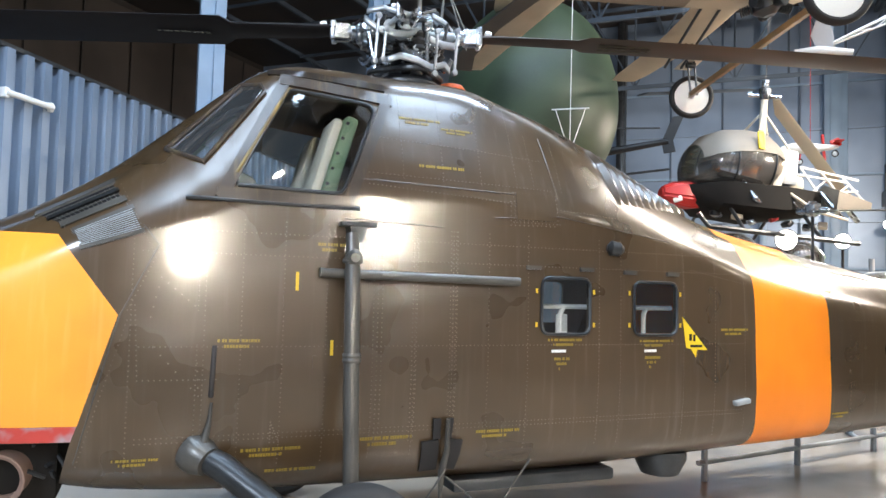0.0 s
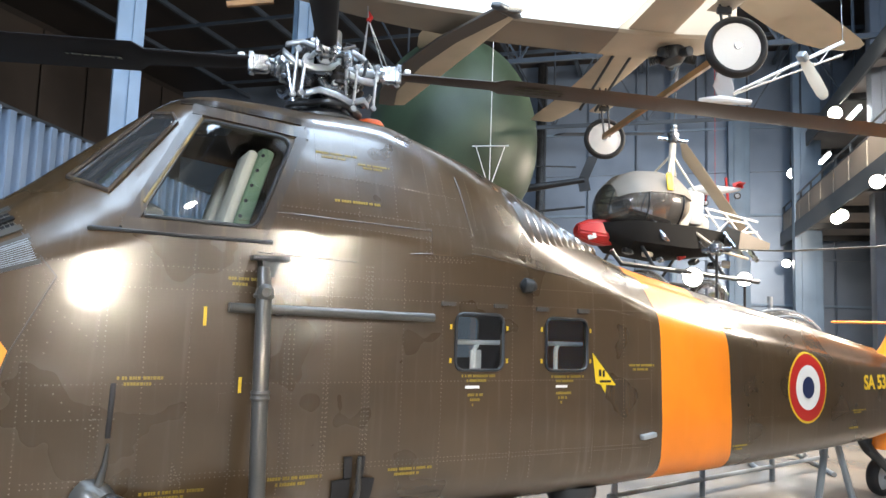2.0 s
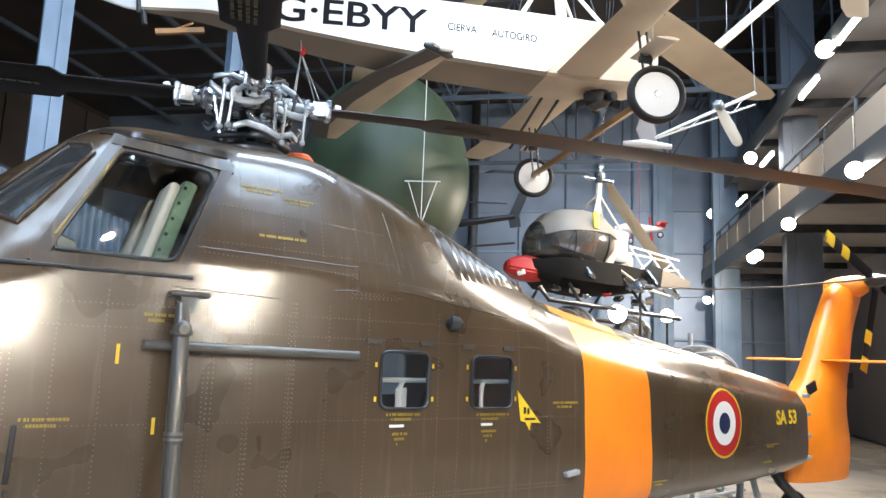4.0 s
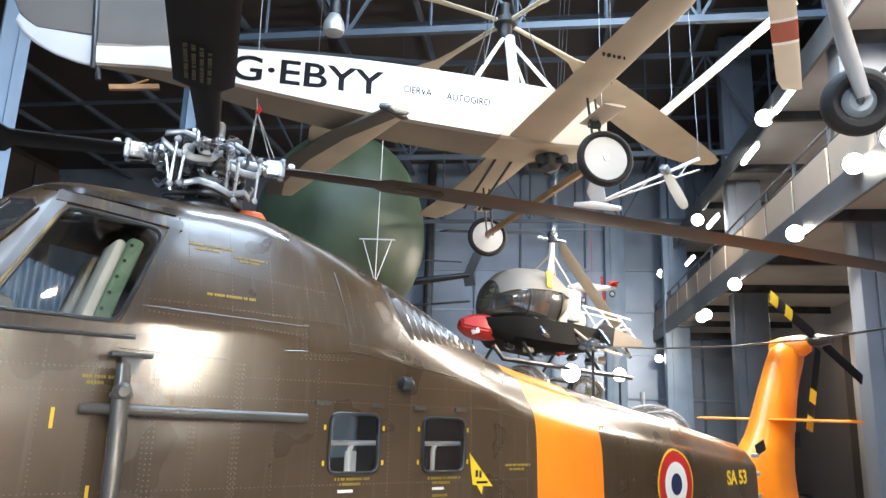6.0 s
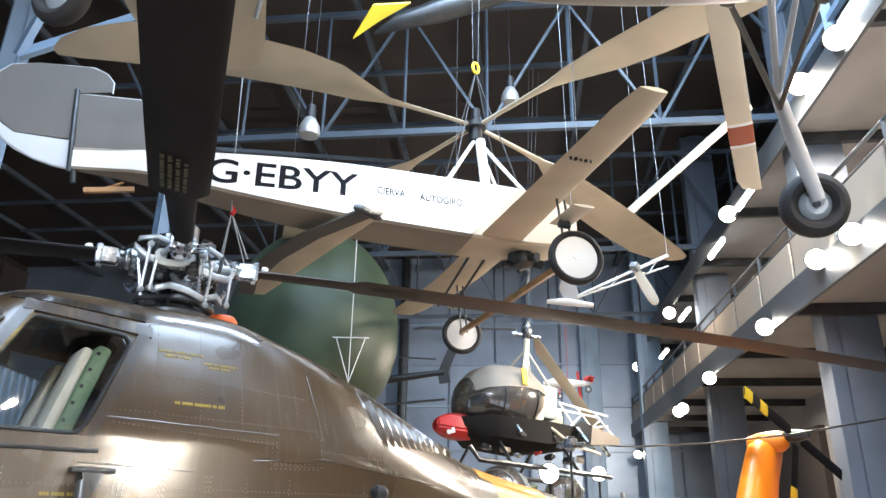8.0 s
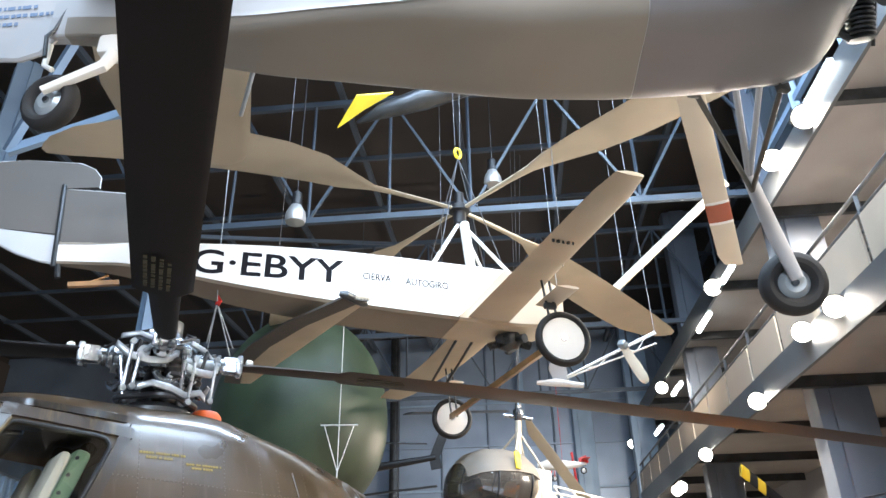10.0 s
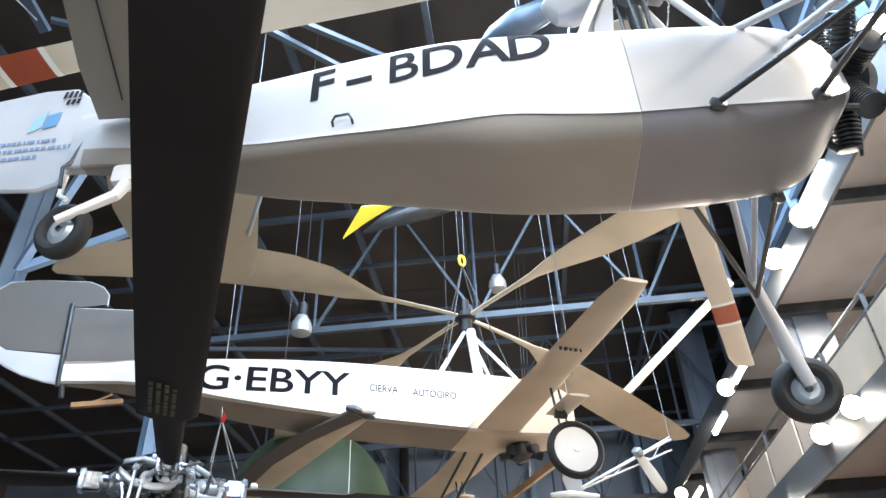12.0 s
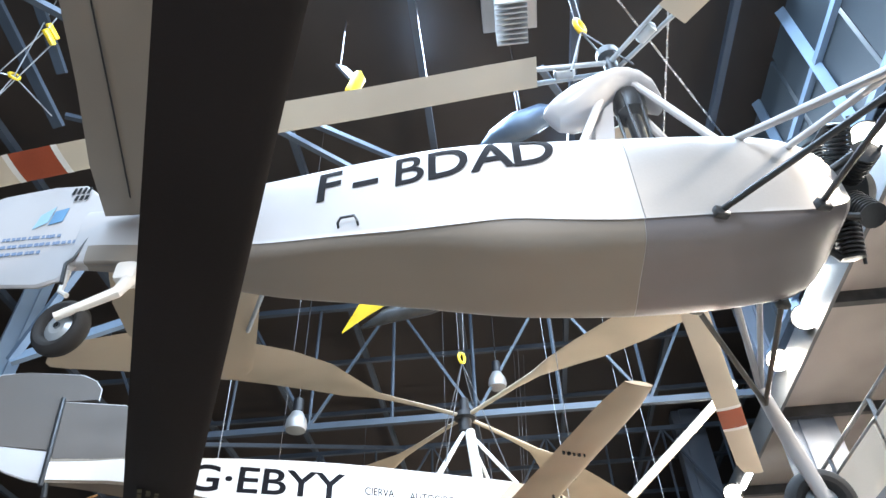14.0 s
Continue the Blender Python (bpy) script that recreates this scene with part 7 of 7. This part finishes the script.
for k in range(1, 6):
    part("grille_bar", tube(B(), [in_quad(INTAKE, u / 6, k / 6, 0.004) for u in range(7)], 0.003, 5), TUBEGREY, heli)
for k in range(1, 14):
    part("grille_bar", tube(B(), [in_quad(INTAKE, k / 14, v / 3, 0.004) for v in range(4)], 0.0025, 5), TUBEGREY, heli)
part("intake_divider", hull_strip([(-2.49, 2.455), (-2.12, 2.65)], 0.022, 0.016), GUN, heli)
part("intake_frame", hull_strip(INTAKE, 0.035, 0.014), TUBEGREY, heli, "scuffed grey riveted intake frame")
SCREENQ = [(-2.335, 2.385), (-2.285, 2.29), (-1.96, 2.4), (-2.03, 2.54)]
part("lower_screen", hull_strip(SCREENQ, 0.03, 0.01), TUBEGREY, heli, "grey frame of the lower screen")
part("screen_plate", patch(-2.15, 2.405, 0.3, 0.13, 0.002, 0.004, 27), SCREEN, heli, "pale wire screen panel")
for k in range(1, 12):
    part("screen_wire", tube(B(), [in_quad(SCREENQ, u / 4, k / 12, 0.008) for u in range(5)], 0.003, 5), GREYMETAL, heli)
# fin mark and hinge on the tail
bm = B()
box(bm, (7.62, -0.29, 1.95), (0.22, 0.02, 0.14), (0, -20, 0))
part("fin_marking", bm, BLACKPAINT, heli, "black patch on the pylon", 0)
part("fin_marking", box(B(), (8.75, -0.2, 2.05), (0.2, 0.02, 0.22)), BLACKPAINT, heli, "black patch on the pylon", 0)
for z in (1.08, 1.35, 1.62, 1.85):
    bm = B()
    box(bm, (7.34, -0.37, z), (0.1, 0.06, 0.05), bevel=0.01)
    part("fold_hinge", bm, GREYMETAL, heli)

# ---- rivets: thousands of small heads, one joined part ----
verts, faces = [], []


def rivet(x, z, r=0.0052):
    m = skin_frame(x, z, 0.0005)
    n = len(verts)
    for a in range(5):
        verts.append(m @ Vector((r * math.cos(a * 1.2566), r * math.sin(a * 1.2566), 0)))
    verts.append(m @ Vector((0, 0, r * 0.6)))
    for a in range(5):
        faces.append((n + a, n + (a + 1) % 5, n + 5))


def rivets(p, q, pitch=0.03):
    k = max(1, int(math.hypot(q[0] - p[0], q[1] - p[1]) / pitch))
    for i in range(k + 1):
        rivet(p[0] + (q[0] - p[0]) * i / k, p[1] + (q[1] - p[1]) * i / k)


for x in (-2.0, -1.62, -1.58, -1.36, -1.1, -0.82, -0.5, -0.2, 0.06, 0.1, 0.36, 0.68, 1.3, 1.5, 2.12, 2.45, 2.78):
    rivets((x, 0.95), (x, 2.5))
for x in (-0.3, 0.0, 0.3, 0.6):
    rivets((x, 2.86), (x, 3.5))
for x in (1.0, 1.3, 0.75):
    rivets((x, 2.86), (x, 3.3))
for z in (1.12, 1.15, 1.7, 2.28, 2.42):
    rivets((-1.95, z), (2.75, z))
for p, q in (((-0.55, 2.88), (0.9, 2.86)), ((-0.55, 2.8), (1.9, 2.66)), ((-0.55, 3.15), (0.85, 3.1)), ((-1.85, 2.3), (-2.02, 1.92)), ((-2.02, 1.86), (-2.26, 1.0)), ((-1.98, 1.95), (-1.95, 1.5)), ((-1.95, 1.5), (-1.5, 1.5)), ((-2.1, 2.7), (-1.9, 2.3)), ((-1.5, 2.63), (-0.7, 2.63)), ((-0.66, 2.72), (-0.4, 3.4)), ((-1.1, 3.53), (-0.45, 3.48)),
             ((2.2, 2.3), (2.8, 2.2)), ((0.55, 2.6), (0.95, 2.6)), ((0.55, 2.82), (0.93, 2.82)), ((0.56, 2.6), (0.56, 2.82)), ((0.93, 2.6), (0.93, 2.82)), ((0.62, 2.66), (0.9, 2.66)), ((0.62, 2.72), (0.9, 2.72)), ((0.62, 2.77), (0.9, 2.77))):
    rivets(p, q)
for x in (4.2, 4.6, 5.6, 6.1, 6.5, 7.0):
    rivets((x, 1.0), (x, 2.0), 0.04)
for z in (1.3, 1.9):
    rivets((4.0, z), (7.1, z - 0.02), 0.04)
me = bpy.data.meshes.new("rivets")
me.from_pydata(verts, [], faces)
me.materials.append(RIVET)
ob = tagged(new("rivets", me), "rows of small worn rivet heads", kind="stuff")
ob.parent = heli

# ---- last pieces: slings, lattice frame, braces, extra rivet rows ----


def bead_rows(rows, r=0.0058):
    bm = B()
    for (x0, z0), (x1, z1), step in rows:
        n = max(1, int(math.hypot(x1 - x0, z1 - z0) / step))
        for i in range(n + 1):
            x, z = x0 + (x1 - x0) * i / n, z0 + (z1 - z0) * i / n
            p, q = on_skin(x, z, 0.0), on_skin(x, z, 0.01)
            d = (q - p).normalized()
            s = d.orthogonal().normalized()
            o = d.cross(s)
            ring = [bm.verts.new(p + (s * math.cos(a) + o * math.sin(a)) * r) for a in (k * math.pi / 3 for k in range(6))]
            top = bm.verts.new(p + d * 0.004)
            for k in range(6):
                bm.faces.new((ring[k], ring[(k + 1) % 6], top))
    return bm


dense = [((0.53, 2.575 + 0.035 * k), (0.9, 2.585 + 0.037 * k), 0.035) for k in range(6)]
double = [((x + o, 1.05), (x + o, 2.5), 0.032) for x in (-0.47, -0.22, 0.08) for o in (0, 0.03)]
tri = [((-1.155, 1.22), (-1.155, 1.09), 0.02), ((-1.155, 1.22), (-1.1, 1.09), 0.02), ((-1.155, 1.09), (-1.1, 1.09), 0.02)]
door = [((-1.89, 1.88), (-1.84, 2.12), 0.05), ((-1.84, 2.12), (-1.64, 1.95), 0.05), ((-1.64, 1.95), (-1.6, 1.4), 0.05), ((-1.6, 1.4), (-1.87, 1.7), 0.06)]
sill = [((-1.5, 2.645), (-0.68, 2.645), 0.05), ((-0.67, 2.7), (-0.4, 3.4), 0.05)]
tagged(part("rivets", bead_rows(dense + double + tri + door + sill), RIVET, heli, "rows of small worn rivet heads"), kind="stuff")

# sling with a red hook behind the rotor hub
sling = thing("sling", "thin steel sling with a red hook", "sling")
H0 = Vector((1.32, 2.56, 5.88))
for q in ((1.33, 2.76, 5.39), (1.64, 2.65, 5.35), (1.69, 2.71, 5.13), (1.38, 2.97, 4.7)):
    part("sling_leg", tube(B(), [H0, q], 0.008, 6), GREYMETAL, sling)
part("hoist_cable", tube(B(), [H0, (1.21, 2.4, 6.31), (0.9, 2.1, 13.0)], 0.007, 6), GREYMETAL, sling)
part("hook", tube(B(), [H0 + Vector((0, 0, -0.03)), H0 + Vector((0.03, 0, 0.03)), H0 + Vector((0, 0, 0.1))], [0.03, 0.035, 0.012], 8), RED, sling, "red hook")

# white lattice frame with a small paddle blade
frame_root = thing("lattice_boom", "white tube lattice boom with a small paddle blade", "boom")
A, Bq = Vector((6.03, 0.95, 5.34)), Vector((6.86, -0.08, 5.77))
ax = (Bq - A).normalized()
off = [Vector((0, 0, -0.02)), Vector((0, 0, 0.16)), Vector((-0.12, -0.1, 0.08))]
for o in off:
    part("boom_tube", tube(B(), [A + o * 0.15, Bq + o], 0.014, 7), WHITE, frame_root)
for k in range(1, 7):
    p = A.lerp(Bq, k / 7 - 0.07)
    q = A.lerp(Bq, k / 7 + 0.05)
    part("boom_brace", tube(B(), [p + off[k % 3] * (k / 7), q + off[(k + 1) % 3] * (k / 7 + 0.1)], 0.009, 6), WHITE, frame_root)
P0, P1 = Vector((6.46, 0.2, 5.68)), Vector((6.73, 0.09, 5.18))
pd = (P1 - P0).normalized()
sd = pd.cross(Vector((-0.7, -0.7, 0.1))).normalized()
th = pd.cross(sd)
part("paddle_blade", loft(B(), [[P0.lerp(P1, t) + sd * (w * a) + th * (0.012 * b) for a, b in ((-1, 0), (-0.5, 1), (0.6, 0.8), (1, 0), (0.5, -1), (-0.5, -1))] for t, w in ((0, 0.05), (0.2, 0.07), (0.5, 0.08), (0.85, 0.075), (0.96, 0.055), (1.0, 0.02))]), CLOTHLIGHT, frame_root, "cream paddle blade")
part("blade_hub", box(B(), P0 + Vector((-0.02, 0, 0.04)), (0.12, 0.12, 0.1), (20, 30, 10), 0.02), GREYMETAL, frame_root)
fin = B()
out = [(5.86, 1.06, 5.66), (5.94, 0.95, 5.67), (6.02, 0.93, 5.45), (6.06, 0.93, 5.26), (5.9, 1.08, 5.3), (5.83, 1.12, 5.48)]
fa, fb = [fin.verts.new(p) for p in out], [fin.verts.new((x + 0.02, y + 0.02, z)) for x, y, z in out]
fin.faces.new(fa)
fin.faces.new(fb[::-1])
for i in range(len(out)):
    fin.faces.new((fa[i], fa[(i + 1) % 6], fb[(i + 1) % 6], fb[i]))
part("tail_fin", fin, SILVERCLOTH, frame_root, "pale silver fabric fin", 0)
part("keel_fairing", tube(B(), [(5.7, 1.25, 5.28), (5.9, 1.05, 5.27), (6.2, 0.8, 5.22)], [0.03, 0.06, 0.035], 10), WHITE, frame_root)
for p in (A + Vector((0, 0, 0.1)), Bq + Vector((0, 0, 0.1))):
    part("hanging_wire", tube(B(), [p, (p.x + 0.2, p.y + 0.3, 13.0)], 0.004, 5), GREYMETAL, frame_root)
# cream strut of a machine hung higher
strut = thing("wing_strut", "pale cream streamlined strut hung among the cables", "strut")
S0, S1 = Vector((8.75, 1.63, 7.89)), Vector((9.17, -0.15, 9.0))
part("strut_body", loft(B(), [[p + Vector((0.05 * math.cos(a), 0.03 * math.sin(a), 0.085 * math.sin(a))) for a in (k * math.pi / 5 for k in range(10))] for p in (S0 - (S1 - S0) * 0.15, S0, S1, S1 + (S1 - S0) * 0.2)]), CLOTHLIGHT, strut)
for p in (S0, S1):
    part("hanging_wire", tube(B(), [p, p + Vector((0, 0, 5))], 0.005, 5), GREYMETAL, strut)
# pale roof braces over the partition
for p, q in (((-0.45, 5.6, 12.5), (-1.06, 7.3, 9.78)), ((-1.06, 7.3, 9.78), (1.4, 6.0, 11.5))):
    solo("roof_brace", beam(B(), p, q, 0.13, 0.16), STEELBLUE, "pale blue painted steel roof brace", "brace", "structure", "roof braces")
for p, q, w in (((-3.9, 2.1, 12.68), (-2.05, 3.38, 11.69), 0.17), ((-3.3, 1.95, 12.86), (-2.35, 2.81, 12.22), 0.15), ((-2.05, 3.3, 11.9), (-0.9, 3.0, 12.0), 0.08)):
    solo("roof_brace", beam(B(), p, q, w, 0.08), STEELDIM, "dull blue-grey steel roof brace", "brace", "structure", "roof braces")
hoist = thing("hoist_sling", "steel cables with yellow shackles under the roof", "cable sling")
R = Vector((-2.82, 2.38, 11.22))
part("shackle", tube(B(), [R + Vector((0.07 * math.cos(a), 0.03 * math.sin(a), 0.08 * math.sin(a))) for a in (2 * math.pi * k / 12 for k in range(13))], 0.022, 7, False), YELLOWPAINT, hoist, "yellow shackle")
for z in (11.79, 11.64):
    part("clamp", box(B(), (-2.66, 1.8, z), (0.24, 0.06, 0.1), (0, 25, 30), 0.02), YELLOWPAINT, hoist, "yellow clamp")
for p, q in (((-2.72, 1.75, 11.75), (-3.1, 2.6, 10.9)), ((-2.6, 1.9, 11.6), (-3.0, 2.9, 10.6)), ((-2.72, 1.75, 11.75), (-2.6, 1.6, 13.3)), (R, (-2.95, 2.75, 10.5)), (R, (-3.1, 2.3, 11.0)), (R, (-2.2, 2.9, 11.35)), (R, (-2.9, 2.3, 13.3))):
    part("cable", tube(B(), [p, q], 0.01, 6), GREYMETAL, hoist)
